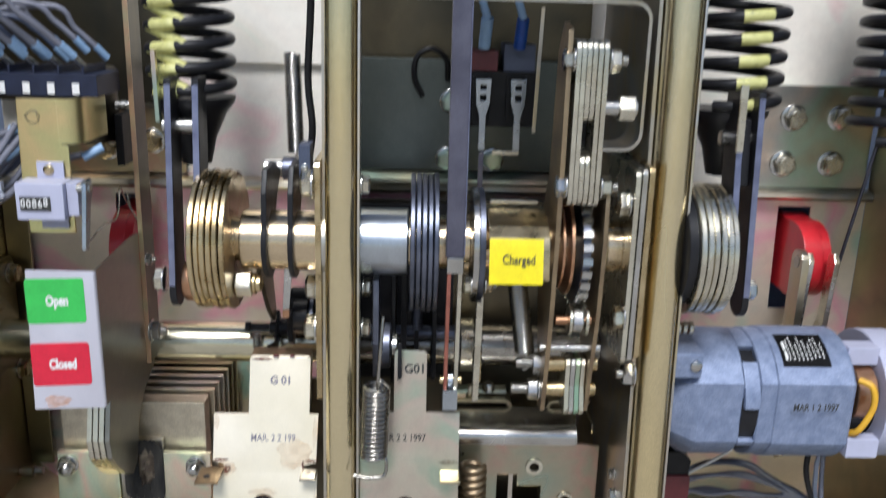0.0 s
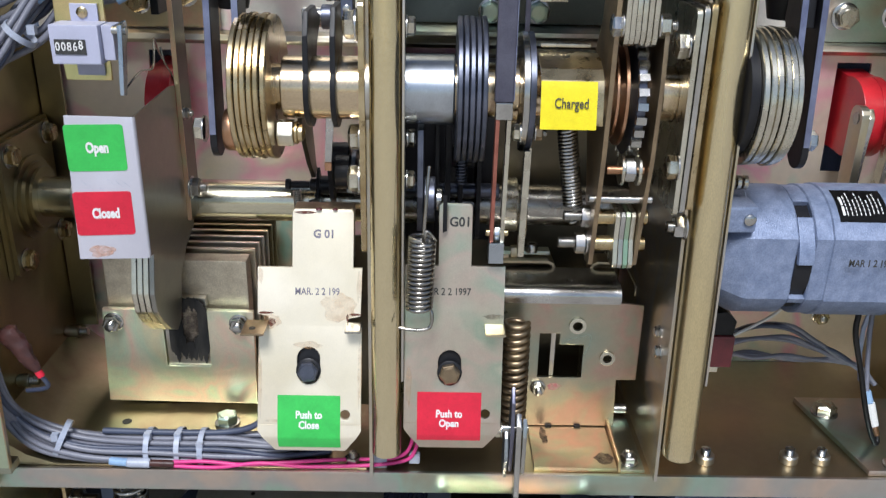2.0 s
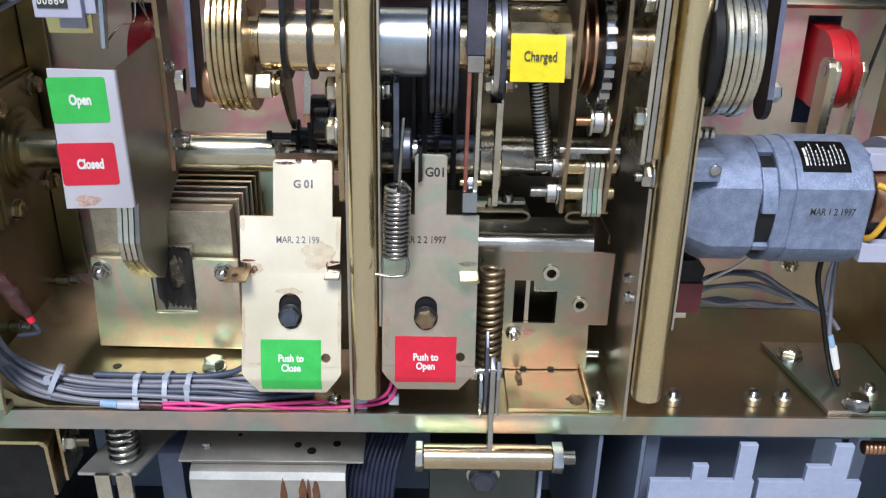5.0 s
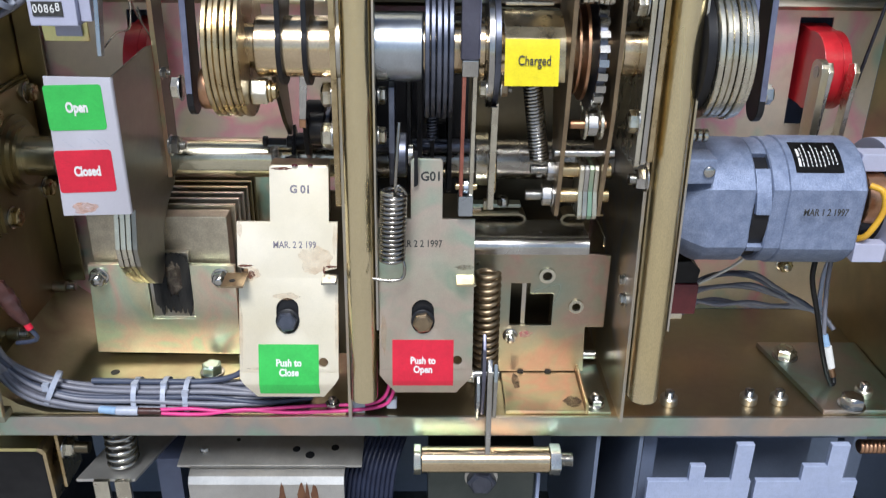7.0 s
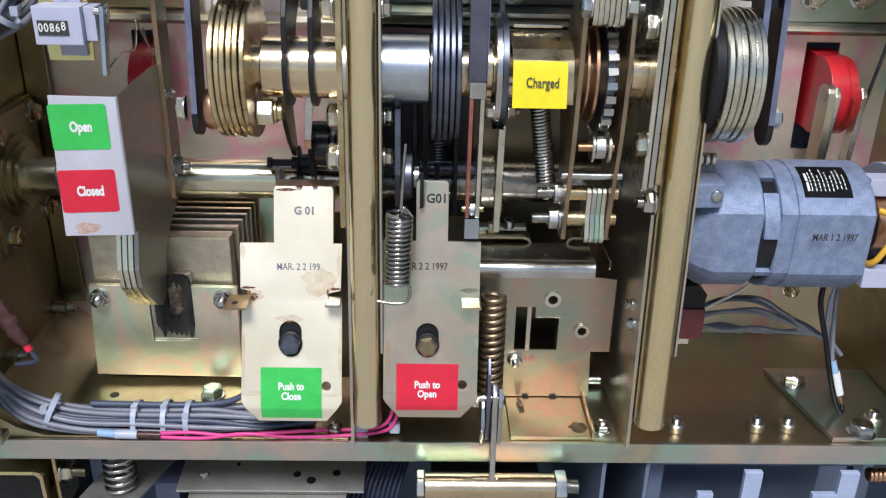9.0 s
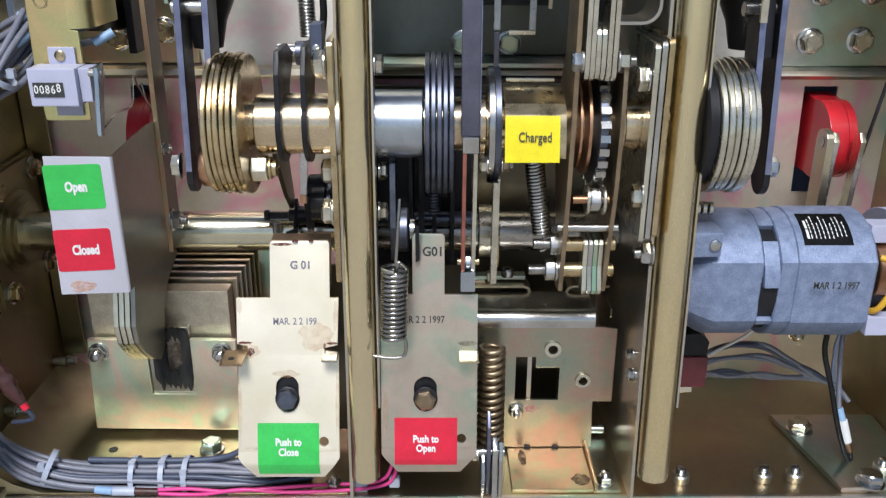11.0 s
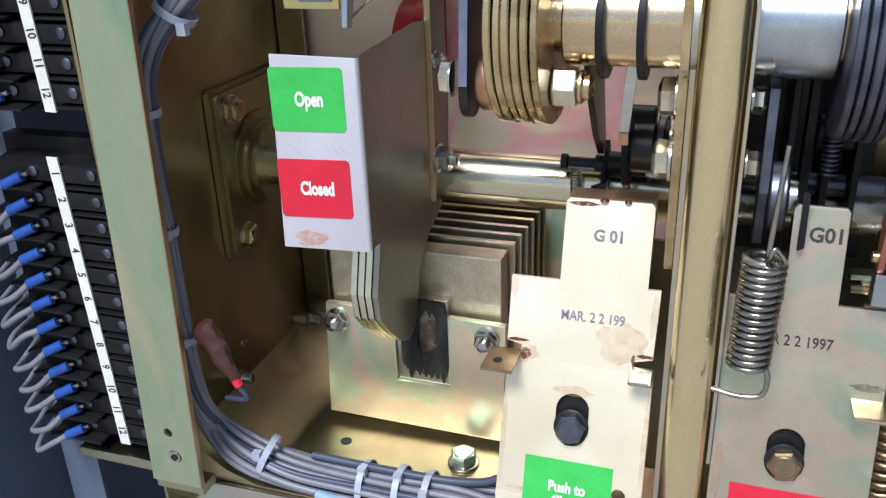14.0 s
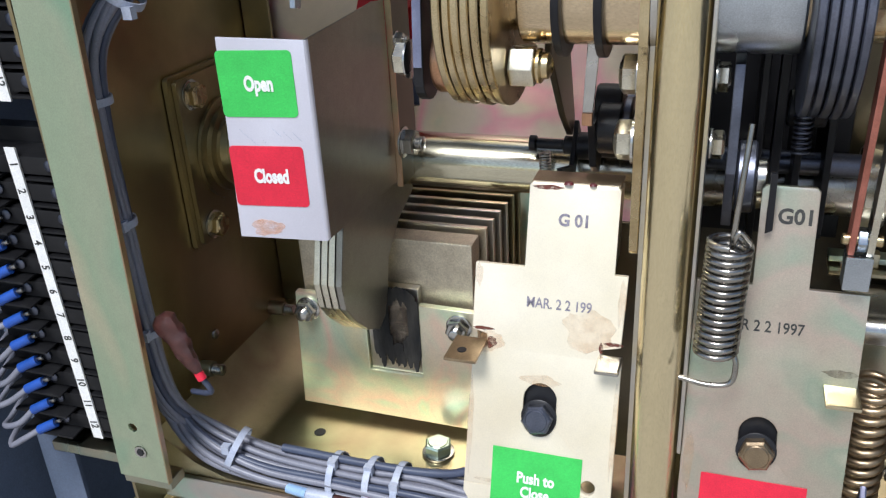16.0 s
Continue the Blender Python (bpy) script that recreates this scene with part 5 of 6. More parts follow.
for z, xn in ((0.2455, 0.112), (0.2225, 0.109)):
    ob = thing("clevis_pin", (0.13, 0.684, z), "golden spacer bolt through the stacked link", "bolt", "clevis pins")
    part("sleeve", rod(N(), (0.1170, 0.684, z), (0.1600, 0.684, z), 0.0062, 24, 0.0006), BRASSY, ob)
    part("thread", lathe(N(), thread(0.0046, 0.0, 0.014), (xn - 0.006, 0.684, z), (-1, 0, 0), 16), STEEL, ob)
    part("nut", prism(N(), "yz", disc(0.684, z, 0.0092, 6), xn - 0.006, xn + 0.002), STEEL, ob, bev=0.0006)
    part("washer", rod(N(), (xn + 0.0022, 0.684, z), (xn + 0.0037, 0.684, z), 0.0105, 28), STEEL, ob)

# bearing plates beside the right post
ob = thing("bearing_plates", (0.18, 0.66, 0.254), "three stacked zinc bearing plates beside the post", "plate")
for i, mt in enumerate((SILVERY, STEEL, BRASSY)):
    part("plate", prism(N(), "yz", rounded(0.662 - 0.002 * i, 0.755, 0.254 + 0.003 * i, 0.412 + 0.002 * i, 0.005), 0.1738 + 0.0046 * i, 0.1779 + 0.0046 * i, [disc(SY, SZ, 0.0225)]), mt, ob, bev=0.0006)
for y, z, s in ((0.676, 0.384, 1.1), (0.664, 0.294, 1.0)):
    fastener("bolt", (0.1736, y, z), (-1, 0, 0), s, SILVERY)
fastener("nut", (0.1885, 0.672, 0.242), (-1, 0, 0), 1.0, STEEL)
fastener("nut", (0.1885, 0.690, 0.262), (-1, 0, 0), 0.8, STEEL)
ob = thing("cross_rod", (0.16, 0.665, 0.459), "thick rod with bright nut above the bearing", "rod")
part("rod", rod(N(), (0.1440, 0.665, 0.459), (0.170, 0.665, 0.459), 0.0060, 24, 0.0006), STEEL, ob)
part("nut", prism(N(), "yz", disc(0.665, 0.459, 0.0100, 6), 0.1560, 0.1680), SILVERY, ob, bev=0.0008)

# bent strap at the top
st = [(0.154, 0.4235), (0.188, 0.4235)] + ring_arc(0.188, 0.4355, 0.012, -90, 0, 6)[1:] + [(0.200, 0.520)] + ring_arc(0.188, 0.522, 0.012, 0, 90, 6) + [(-0.036, 0.534), (-0.036, 0.5365), (0.188, 0.5365)] + ring_arc(0.188, 0.522, 0.0145, 90, 0, 6) + [(0.2025, 0.4355)] + ring_arc(0.188, 0.4355, 0.0145, 0, -90, 6) + [(0.154, 0.421)]
solid("bent_strap", prism(N(), "xz", [(u - 0.017, v) for u, v in st], 0.700, 0.745), ZINC, "bent zinc strap with rounded corners", "strap", bev=0.0005)

# auxiliary switch with terminals above the shaft
ob = thing("auxiliary_switch", (0.08, 0.80, 0.42), "black auxiliary switch with two spade terminals", "switch")
body = part("body", box(N(), 0.0480, 0.1130, 0.800, 0.840, 0.425, 0.474), BLACK_PL, ob, bev=0.001)
for i in range(4):
    part("rib", box(N(), 0.0560 + 0.015 * i, 0.0590 + 0.015 * i, 0.7965, 0.7998, 0.430, 0.470), BLACK_PL, body)
part("cap", box(N(), 0.0500, 0.0780, 0.802, 0.838, 0.4742, 0.492), MAROON, ob, bev=0.001)
part("cap", box(N(), 0.0830, 0.1110, 0.802, 0.838, 0.4742, 0.498), WIRE_DARK, ob, bev=0.001)
for x in (0.0650, 0.0960):
    part("spade_terminal", prism(N(), "xz", [(x - 0.007, 0.468), (x + 0.007, 0.468), (x + 0.006, 0.446), (x + 0.003, 0.436), (x + 0.003, 0.405), (x - 0.003, 0.405), (x - 0.003, 0.436), (x - 0.006, 0.446)], 0.790, 0.7925, [rounded(x - 0.0028, x + 0.0028, 0.4490, 0.4545, 0.0008), rounded(x - 0.0028, x + 0.0028, 0.4585, 0.4630, 0.0008)]), STEEL_BLUE, ob, bev=0.0004)
    part("crimp_sleeve", tube(N(), [(x, 0.80, 0.495), (x + 0.001, 0.79, 0.520)], 0.0055, 12), CRIMP_BLUE if x > 0.08 else PALE_BLUE, ob)
    part("wire", tube(N(), smooth_line([(x + 0.001, 0.79, 0.520), (x - 0.008, 0.785, 0.545), (x - 0.02, 0.80, 0.575), (x - 0.02, 0.82, 0.635)], 6), 0.0035, 8), PALE_BLUE, ob)
part("foot_bar", box(N(), 0.0750, 0.0990, 0.790, 0.793, 0.4010, 0.4048), SILVERY, ob, bev=0.0004)
solid("trip_rod", box(N(), 0.0620, 0.0665, 0.780, 0.7835, 0.355, 0.4045), BAR_STEEL, "flat grey trip rod below the switch", "rod", bev=0.0005)
solid("thin_strip", prism(N(), "xz", [(0.1035, 0.428), (0.1065, 0.428), (0.1090, 0.53), (0.1060, 0.53)], 0.745, 0.747), ZINC, "narrow pale zinc strip", "strip", bev=0.0003)
solid("cable_black", tube(N(), smooth_line([(0.012, 0.862, 0.445), (0.004, 0.855, 0.462), (0.006, 0.85, 0.482), (0.020, 0.85, 0.490), (0.034, 0.855, 0.480), (0.036, 0.862, 0.460)], 6), 0.0026), BLACK_PL, "black cable loop in the upper recess", "cable")

# dark trip mechanism behind the springs
ob = thing("trip_lever", (-0.015, 0.70, 0.25), "dark steel trip lever with rollers under the cam", "lever")
part("lever_plate", prism(N(), "yz", [(0.700, 0.310), (0.720, 0.312), (0.735, 0.260), (0.730, 0.225), (0.705, 0.222), (0.695, 0.255)], -0.0270, -0.0220), OXIDE, ob, bev=0.0006)
part("roller", rod(N(), (-0.0215, 0.712, 0.248), (-0.0120, 0.712, 0.248), 0.0190, 36, 0.001), OXIDE, ob)
part("roller_pin", rod(N(), (-0.0118, 0.712, 0.248), (-0.0060, 0.712, 0.248), 0.0100, 28, 0.001), STEEL, ob)
part("second_plate", prism(N(), "yz", [(0.740, 0.315), (0.760, 0.315), (0.765, 0.22), (0.745, 0.20)], -0.004, 0.001), BLACK, ob, bev=0.0006)
part("second_roller", rod(N(), (0.002, 0.75, 0.275), (0.022, 0.75, 0.275), 0.010, 28, 0.001), BLACK, ob)
for i, x in enumerate((-0.013, 0.008, 0.024)):
    part("side_plate", prism(N(), "yz", rounded(0.742 + 0.004 * i, 0.815, 0.195, 0.325, 0.01), x, x + 0.004), BLACK, ob, bev=0.0006)
part("rear_plate", box(N(), -0.058, 0.046, 0.830, 0.834, 0.165, 0.345), BLACK, ob, bev=0.0006)
part("cross_bar", rod(N(), (-0.058, 0.775, 0.235), (0.046, 0.775, 0.235), 0.007, 20, 0.0006), OXIDE, ob)
solid("trip_hook", prism(N(), "xz", [(-0.0055, 0.262), (-0.0025, 0.262), (-0.0020, 0.232), (-0.0055, 0.230)], 0.680, 0.683), BLACK, "small black hook over the open plate", "hook", bev=0.0004)
solid("trip_spring", tube(N(), helix((0.010, 0.735, 0.255), (0.010, 0.735, 0.30), 0.0045, 16, 12), 0.0009, 6), OXIDE, "small dark coil spring under the cam", "spring")

# ---- bracket on the floor at the right frame ----
STAIN_PINK = stain_material("pink iridescence", (0.80, 0.30, 0.30), 0.8, 90)
ob = thing("floor_bracket", (0.12, 0.745, 0.0), "iridescent zinc bracket with an L shaped window", "bracket")
L = [(0.0880, 0.1070), (0.0880, 0.060), (0.1300, 0.060), (0.1300, 0.0955), (0.1070, 0.0955), (0.1070, 0.1070)]
face = part("face", prism(N(), "xz", [(0.0480, 0.006), (0.1660, 0.006), (0.1640, 0.058), (0.1825, 0.058), (0.1825, 0.137), (0.1660, 0.139), (0.0480, 0.139)], 0.742, 0.745, [L, disc(0.1225, 0.116, 0.0060, 20), disc(0.1530, 0.082, 0.0055, 20)]), ZINC_SHADE, ob, bev=0.0006)
part("window_bar", box(N(), 0.0996, 0.1036, 0.7460, 0.7480, 0.0590, 0.1085), ZINC, face)
part("stain", prism(N(), "xz", blot(0.105, 0.050, 0.006, 0.004, 2.2), 0.7417, 0.7421), STAIN_PINK, face, "pink iridescent stain")
roll = [(0.742, 0.138)] + ring_arc(0.752, 0.143, 0.0105, 190, 90, 8) + [(0.790, 0.1535), (0.790, 0.1505)] + ring_arc(0.752, 0.143, 0.0078, 90, 190, 8)
part("rolled_top", prism(N(), "yz", roll, 0.0480, 0.1610), STEEL, ob, "bright rolled top edge")
part("bush", prism(N(), "xz", disc(0.1225, 0.116, 0.0080), 0.7395, 0.7418, [disc(0.1225, 0.116, 0.0046)]), SILVERY, face, bev=0.0004)
part("bush", prism(N(), "xz", disc(0.1530, 0.082, 0.0074), 0.7395, 0.7418, [disc(0.1530, 0.082, 0.0042)]), SILVERY, face, bev=0.0004)
part("base", box(N(), 0.0820, 0.1580, 0.676, 0.748, 0.0004, 0.0050), ZINC_ORANGE, ob, bev=0.0006)
part("inner_plate", box(N(), 0.085, 0.135, 0.785, 0.788, 0.01, 0.12), ZINC_DEEP, ob, bev=0.0006)
part("grime", prism(N(), "xy", blot(0.096, 0.725, 0.004, 0.012, 4.4), 0.0050, 0.0053), FILM_DARK, ob)
part("grime", prism(N(), "xy", blot(0.148, 0.690, 0.008, 0.008, 6.4), 0.0050, 0.0053), FILM_DARK, ob)
for x in (0.099, 0.127):
    part("bend_relief", box(N(), x, x + 0.006, 0.7395, 0.7415, 0.0051, 0.0075), BLACK, ob)
fastener("nut", (0.0895, 0.742, 0.0485), (0, -1, 0), 0.72, SILVERY)
ob = thing("floor_angle", (0.17, 0.70, 0.0), "zinc angle strip on the floor pan", "angle")
part("upright", prism(N(), "yz", [(0.676, 0.0004), (0.760, 0.0004), (0.760, 0.014), (0.676, 0.012)], 0.1585, 0.1610), ZINC_ORANGE, ob, bev=0.0005)
part("leaf", box(N(), 0.1612, 0.1830, 0.676, 0.760, 0.0004, 0.0030), ZINC_GREEN, ob, bev=0.0006)
part("round_bar", rod(N(), (0.150, 0.764, 0.012), (0.182, 0.764, 0.012), 0.005, 20, 0.0006), STEEL, ob)
ob = thing("cross_bracket", (0.10, 0.80, 0.155), "low zinc cross brackets behind the rolled edge", "bracket")
part("arm", prism(N(), "xz", [(0.040, 0.1600), (0.098, 0.1600), (0.103, 0.1580), (0.1055, 0.1530), (0.1055, 0.1450), (0.1030, 0.1450), (0.1030, 0.1525), (0.1010, 0.1560), (0.097, 0.1575), (0.040, 0.1575)], 0.790, 0.812), ZINC_FLOOR, ob, bev=0.0004)
part("arm", prism(N(), "xz", [(0.182, 0.1600), (0.146, 0.1600), (0.141, 0.1580), (0.1385, 0.1530), (0.1385, 0.1450), (0.1410, 0.1450), (0.1410, 0.1525), (0.1430, 0.1560), (0.147, 0.1575), (0.182, 0.1575)], 0.790, 0.812), ZINC_FLOOR, ob, bev=0.0004)
part("upper_arm", box(N(), 0.040, 0.100, 0.800, 0.812, 0.162, 0.166), ZINC_GREEN, ob, bev=0.0006)
part("screw", lathe(N(), [(0.0062, 0), (0.0062, 0.006), (0.0050, 0.008), (0.0030, 0.008), (0.0028, 0.004)], (0.082, 0.800, 0.166), (0, 0, 1), 18), STEEL, ob)
part("tab", box(N(), 0.0620, 0.0690, 0.798, 0.806, 0.1602, 0.1700), ZINC, ob, bev=0.0008)
part("tab", box(N(), 0.0470, 0.0600, 0.796, 0.808, 0.1602, 0.1625), ZINC_BRIGHT, ob, bev=0.0005)

# front lever and roller below the lip
ob = thing("trip_pedal", (0.062, 0.66, -0.045), "pair of thin steel lever plates carrying a cross tube", "lever")
tall = [(0.668, 0.090), (0.676, 0.070), (0.680, 0.020), (0.672, 0.004), (0.662, 0.006), (0.655, 0.050), (0.660, 0.078)]
part("lever_plate", prism(N(), "yz", [(y, z + 0.004) for y, z in tall], 0.0565, 0.0600), BAR_STEEL, ob, bev=0.0009)
part("lever_plate", prism(N(), "yz", [(y, z * 0.6) for y, z in tall], 0.0520, 0.0555), STEEL_BLUE, ob, bev=0.0009)
part("lever_plate", prism(N(), "yz", [(0.664, 0.070), (0.676, 0.060), (0.667, 0.004), (0.664, -0.020), (0.660, -0.046), (0.650, -0.048), (0.645, -0.030), (0.652, 0.020), (0.655, 0.062)], 0.0612, 0.0662), STEEL, ob, bev=0.0014)
part("lever_plate", prism(N(), "yz", [(0.662, 0.066), (0.672, 0.052), (0.664, 0.008), (0.660, 0.008), (0.656, 0.050)], 0.0672, 0.0712), STEEL, ob, bev=0.0010)
part("lever_pin", rod(N(), (0.0480, 0.668, 0.052), (0.0730, 0.668, 0.052), 0.004, 18, 0.0005), STEEL, ob)
part("tube", rod(N(), (0.002, 0.652, -0.034), (0.1225, 0.652, -0.034), 0.0125, 36, 0.0006), STEEL_SHAFT, ob)
part("bolt_head", prism(N(), "yz", disc(0.652, -0.034, 0.0145, 6), -0.0055, 0.0015), SILVERY, ob, bev=0.001)
part("nut", prism(N(), "yz", disc(0.652, -0.034, 0.0150, 6), 0.1228, 0.1330), STEEL, ob, bev=0.001)
part("thread", lathe(N(), thread(0.0070, 0, 0.012), (0.133, 0.652, -0.034), (1, 0, 0), 20), STEEL, ob)
fastener("bolt", (0.0498, 0.668, 0.050), (-1, 0, 0), 0.7, SILVERY)

# ---- motor ----
MY, MZ = 0.738, 0.199
ob = thing("charging_motor", (0.31, MY, MZ - 0.058), "cast grey spring charging motor with black rating plate", "motor")


def motor_section(r, flat=0.0):
    """Round section whose front is cut to a flat face with a ridge above it."""
    a0, a1 = radians(148), radians(208)
    pts = []
    for i in range(64):
        a = 2 * math.pi * i / 64
        if flat and a0 < a < a1:
            t = (a - a0) / (a1 - a0)
            pts.append((r * ((1 - t) * 1.05 * math.cos(a0) + t * math.cos(a1)), r * ((1 - t) * 1.05 * math.sin(a0) + t * math.sin(a1))))
        else:
            pts.append((r * math.cos(a), r * math.sin(a)))
    return pts


def motor_body(bm, rows):
    rings = [[bm.verts.new((x, MY + y * 1.0, MZ + z)) for y, z in motor_section(r, f)] for x, r, f in rows]
    for a, b in zip(rings, rings[1:]):
        for i in range(64):
            bm.faces.new((a[i], a[(i + 1) % 64], b[(i + 1) % 64], b[i]))
    bm.faces.new(rings[0][::-1])
    bm.faces.new(rings[-1])
    return bm


part("nose", motor_body(N(), [(0.2190, 0.036, 0), (0.2220, 0.040, 0), (0.2480, 0.0555, 1), (0.2520, 0.0570, 1), (0.2880, 0.0570, 1), (0.2895, 0.0560, 1)]), CAST, ob, "cast tapered motor nose")
part("slot_core", rod(N(), (0.2890, MY, MZ), (0.3030, MY, MZ), 0.0520, 40), BLACK, ob, "dark ventilation gap")
for a0, a1 in ((131, 173), (208, 214), (262, 474)):
    part("rib", prism(N(), "yz", ring_arc(MY, MZ, 0.0566, a0, a1, 18) + ring_arc(MY, MZ, 0.0505, a1, a0, 18), 0.2897, 0.3028), CAST, ob, bev=0.0006)
part("body", motor_body(N(), [(0.3030, 0.0560, 1), (0.3040, 0.0575, 1), (0.3175, 0.0572, 1), (0.3185, 0.0586, 1), (0.3835, 0.0586, 1), (0.3855, 0.0570, 1)]), CAST, ob)
for piece in ob.children:
    if piece.name.split(".")[0] in ("nose", "body"):
        piece.data.set_sharp_from_angle(angle=radians(17))
part("end_core", rod(N(), (0.3850, MY, MZ), (0.4150, MY, MZ), 0.0400, 36), BLACK, ob)
part("brush_gear", rod(N(), (0.392, MY - 0.020, MZ + 0.010), (0.410, MY - 0.020, MZ + 0.010), 0.0260, 28, 0.001), COPPER, ob)
part("end_bell", prism(N(), "yz", disc(MY, MZ, 0.0575, 40), 0.4120, 0.4400, [disc(MY - 0.005, MZ - 0.01, 0.020, 20)]), GREY_PL, ob, bev=0.002)
part("end_strut", box(N(), 0.3850, 0.4130, MY - 0.052, MY - 0.040, MZ - 0.040, MZ - 0.022), GREY_PL, ob, bev=0.001)
part("end_strut", box(N(), 0.3850, 0.4130, MY - 0.030, MY - 0.012, MZ + 0.038, MZ + 0.054), GREY_PL, ob, bev=0.001)
part("lead", tube(N(), smooth_line([(0.388, MY - 0.048, MZ + 0.032), (0.397, MY - 0.055, MZ + 0.028), (0.400, MY - 0.056, MZ + 0.010), (0.392, MY - 0.054, MZ - 0.012), (0.388, MY - 0.045, MZ - 0.02)], 6), 0.0028, 8), WIRE_YELLOW, ob, "yellow motor lead")
part("lug", prism(N(), "xz", [(0.212, 0.2325), (0.2500, 0.2335), (0.2500, 0.2560), (0.212, 0.2545)], 0.6835, 0.712), CAST, ob, bev=0.0025)
part("lug_screw", lathe(N(), [(0.0048, 0), (0.0048, 0.0022), (0.003, 0.0034)], (0.2435, 0.6834, 0.2450), (0, -1, 0), 18), STEEL, ob)
# rating plate lies on the upper front of the body
bm = N()
prev = None
for a in range(100, 137, 6):
    ca, sa = math.cos(radians(a)), math.sin(radians(a))
    row = [bm.verts.new((x, MY + 0.0589 * ca, MZ + 0.0589 * sa)) for x in (0.3240, 0.3660)]
    if prev:
        bm.faces.new((*prev, *row[::-1]))
    prev = row
bmesh.ops.solidify(bm, geom=bm.faces[:], thickness=-0.0004)
plate = part("rating_plate", bm, BLACK_PL, ob, "black rating plate with unreadable print")
for i in range(10):
    x = 0.3275 + 0.0037 * i
    a = 130.0 if i < 7 else 128.0
    while a > (108 if i % 3 else 114):
        step = random.uniform(1.6, 4.4) if i else 9.0
        bm = N()
        prev = None
        for k in range(4):
            u = radians(a - step * k / 3)
            row = [bm.verts.new((v, MY + 0.0591 * math.cos(u), MZ + 0.0591 * math.sin(u))) for v in (x, x + (0.0022 if i == 0 else 0.0009))]
            if prev:
                bm.faces.new((*prev, *row[::-1]))
            prev = row
        part("print_bar", bm, WHITE, plate)
        a -= step + 1.2
words(ob, "MAR 1 2 1997", (0.3490, MY - 0.0588, MZ + 0.0105), 0.0064, INK, 90, 0, 0.74, 0.0002, "stamp")
solid("motor_mount", box(N(), 0.1870, 0.470, 0.800, 0.884, 0.120, 0.130), ZINC, "zinc shelf carrying the motor", "bracket", bev=0.001)
solid("motor_saddle", box(N(), 0.250, 0.400, 0.775, 0.815, 0.1305, 0.185), ZINC_FLOOR, "zinc saddle under the motor", "bracket", bev=0.001)
ob = thing("spacer_block", (0.225, 0.70, 0.27), "small ribbed pale block above the motor", "block")
for i in range(4):
    part("ring", rod(N(), (0.2250 + 0.0055 * i, 0.708, 0.2690), (0.2292 + 0.0055 * i, 0.708, 0.2690), 0.0060, 24, 0.0006), SILVERY, ob)

# ---- red links in the slots ----
def red_link(xc, w, label, front):
    ob = thing("red_link", (xc, YB, 0.25), label, "link", "red links")
    out = ring_arc(0.862, 0.290, 0.039, 75, 285, 22) + [(0.900, 0.252), (0.900, 0.330)]
    inner = ring_arc(0.864, 0.286, 0.019, 80, 280, 14) + [(0.888, 0.268), (0.888, 0.304)]
    part("web", prism(N(), "yz", out, xc - w / 2, xc + w / 2 - 0.004), RED_PL, ob, bev=0.001)
    part("rim", prism(N(), "yz", out, xc + w / 2 - 0.0038, xc + w / 2 + 0.004, [inner]), RED_PL, ob, bev=0.001)
    if front:
        for dx in (-0.003, 0.022):
            part("clip_bar", prism(N(), "yz", [(0.800, 0.302), (0.806, 0.310), (0.816, 0.307), (0.820, 0.240), (0.828, 0.225), (0.808, 0.222), (0.804, 0.27)], xc - 0.015 + dx, xc - 0.010 + dx), SILVERY, ob, "pale flat clip bar", bev=0.0006)
        part("pin", rod(N(), (xc - 0.026, 0.811, 0.300), (xc - 0.0165, 0.811, 0.300), 0.0065, 24, 0.0008), STEEL, ob)
        part("clip_plate", prism(N(), "yz", rounded(0.799, 0.823, 0.218, 0.312, 0.0105), xc - 0.0255, xc - 0.0185), ZINC, ob, bev=0.0006)
    return ob


red_link(0.402, 0.022, "red enamelled curved link through the back slot with a pale clip", True)
red_link(-0.276, 0.018, "red enamelled curved link through the back slot", False)
solid("window_clip", box(N(), 0.428, 0.433, 0.878, 0.884, 0.255, 0.298), BLACK_PL, "small black clip on the back plate", "clip", bev=0.001)
ob = thing("side_rod", (0.448, 0.84, 0.2), "thin dark steel rod beside the side wall", "rod")
part("rod", tube(N(), [(0.440, 0.87, 0.225), (0.458, 0.85, 0.41)], 0.0018, 8), OXIDE, ob)
part("foot", rod(N(), (0.4395, 0.8706, 0.218), (0.4400, 0.87, 0.225), 0.0030, 12), OXIDE, ob)

# ---- right floor: plate, studs, relay, wires ----
solid("corner_plate", prism(N(), "xy", [(0.366, 0.800), (0.388, 0.676), (0.474, 0.676), (0.474, 0.800)], 0.0004, 0.0060), ZINC_GREEN, "dull greenish zinc plate bolted on the floor pan", "plate", bev=0.0008)
for x, y in ((0.243, 0.695), (0.322, 0.697), (0.352, 0.697)):
    fastener("stud", (x, y, 0.0), (0, 0, 1), 1.0)
fastener("stud", (0.436, 0.700, 0.006), (0, 0, 1), 1.0)
fastener("nut", (0.170, 0.688, 0.003), (0, 0, 1), 0.85, STEEL)
fastener("nut", (-0.083, 0.684, 0.0), (0, 0, 1), 0.85, STEEL)
fastener("bolt", (0.385, 0.770, 0.006), (0, 0, 1), 1.25, SILVERY)
fastener("bolt", (0.417, 0.683, 0.006), (0, 0, 1), 1.25, STEEL)
ob = thing("relay_plug", (0.26, 0.75, 0.07), "maroon and black plug beside the post", "plug")
part("base", box(N(), 0.2350, 0.2740, 0.748, 0.775, 0.070, 0.103), MAROON, ob, bev=0.0012)
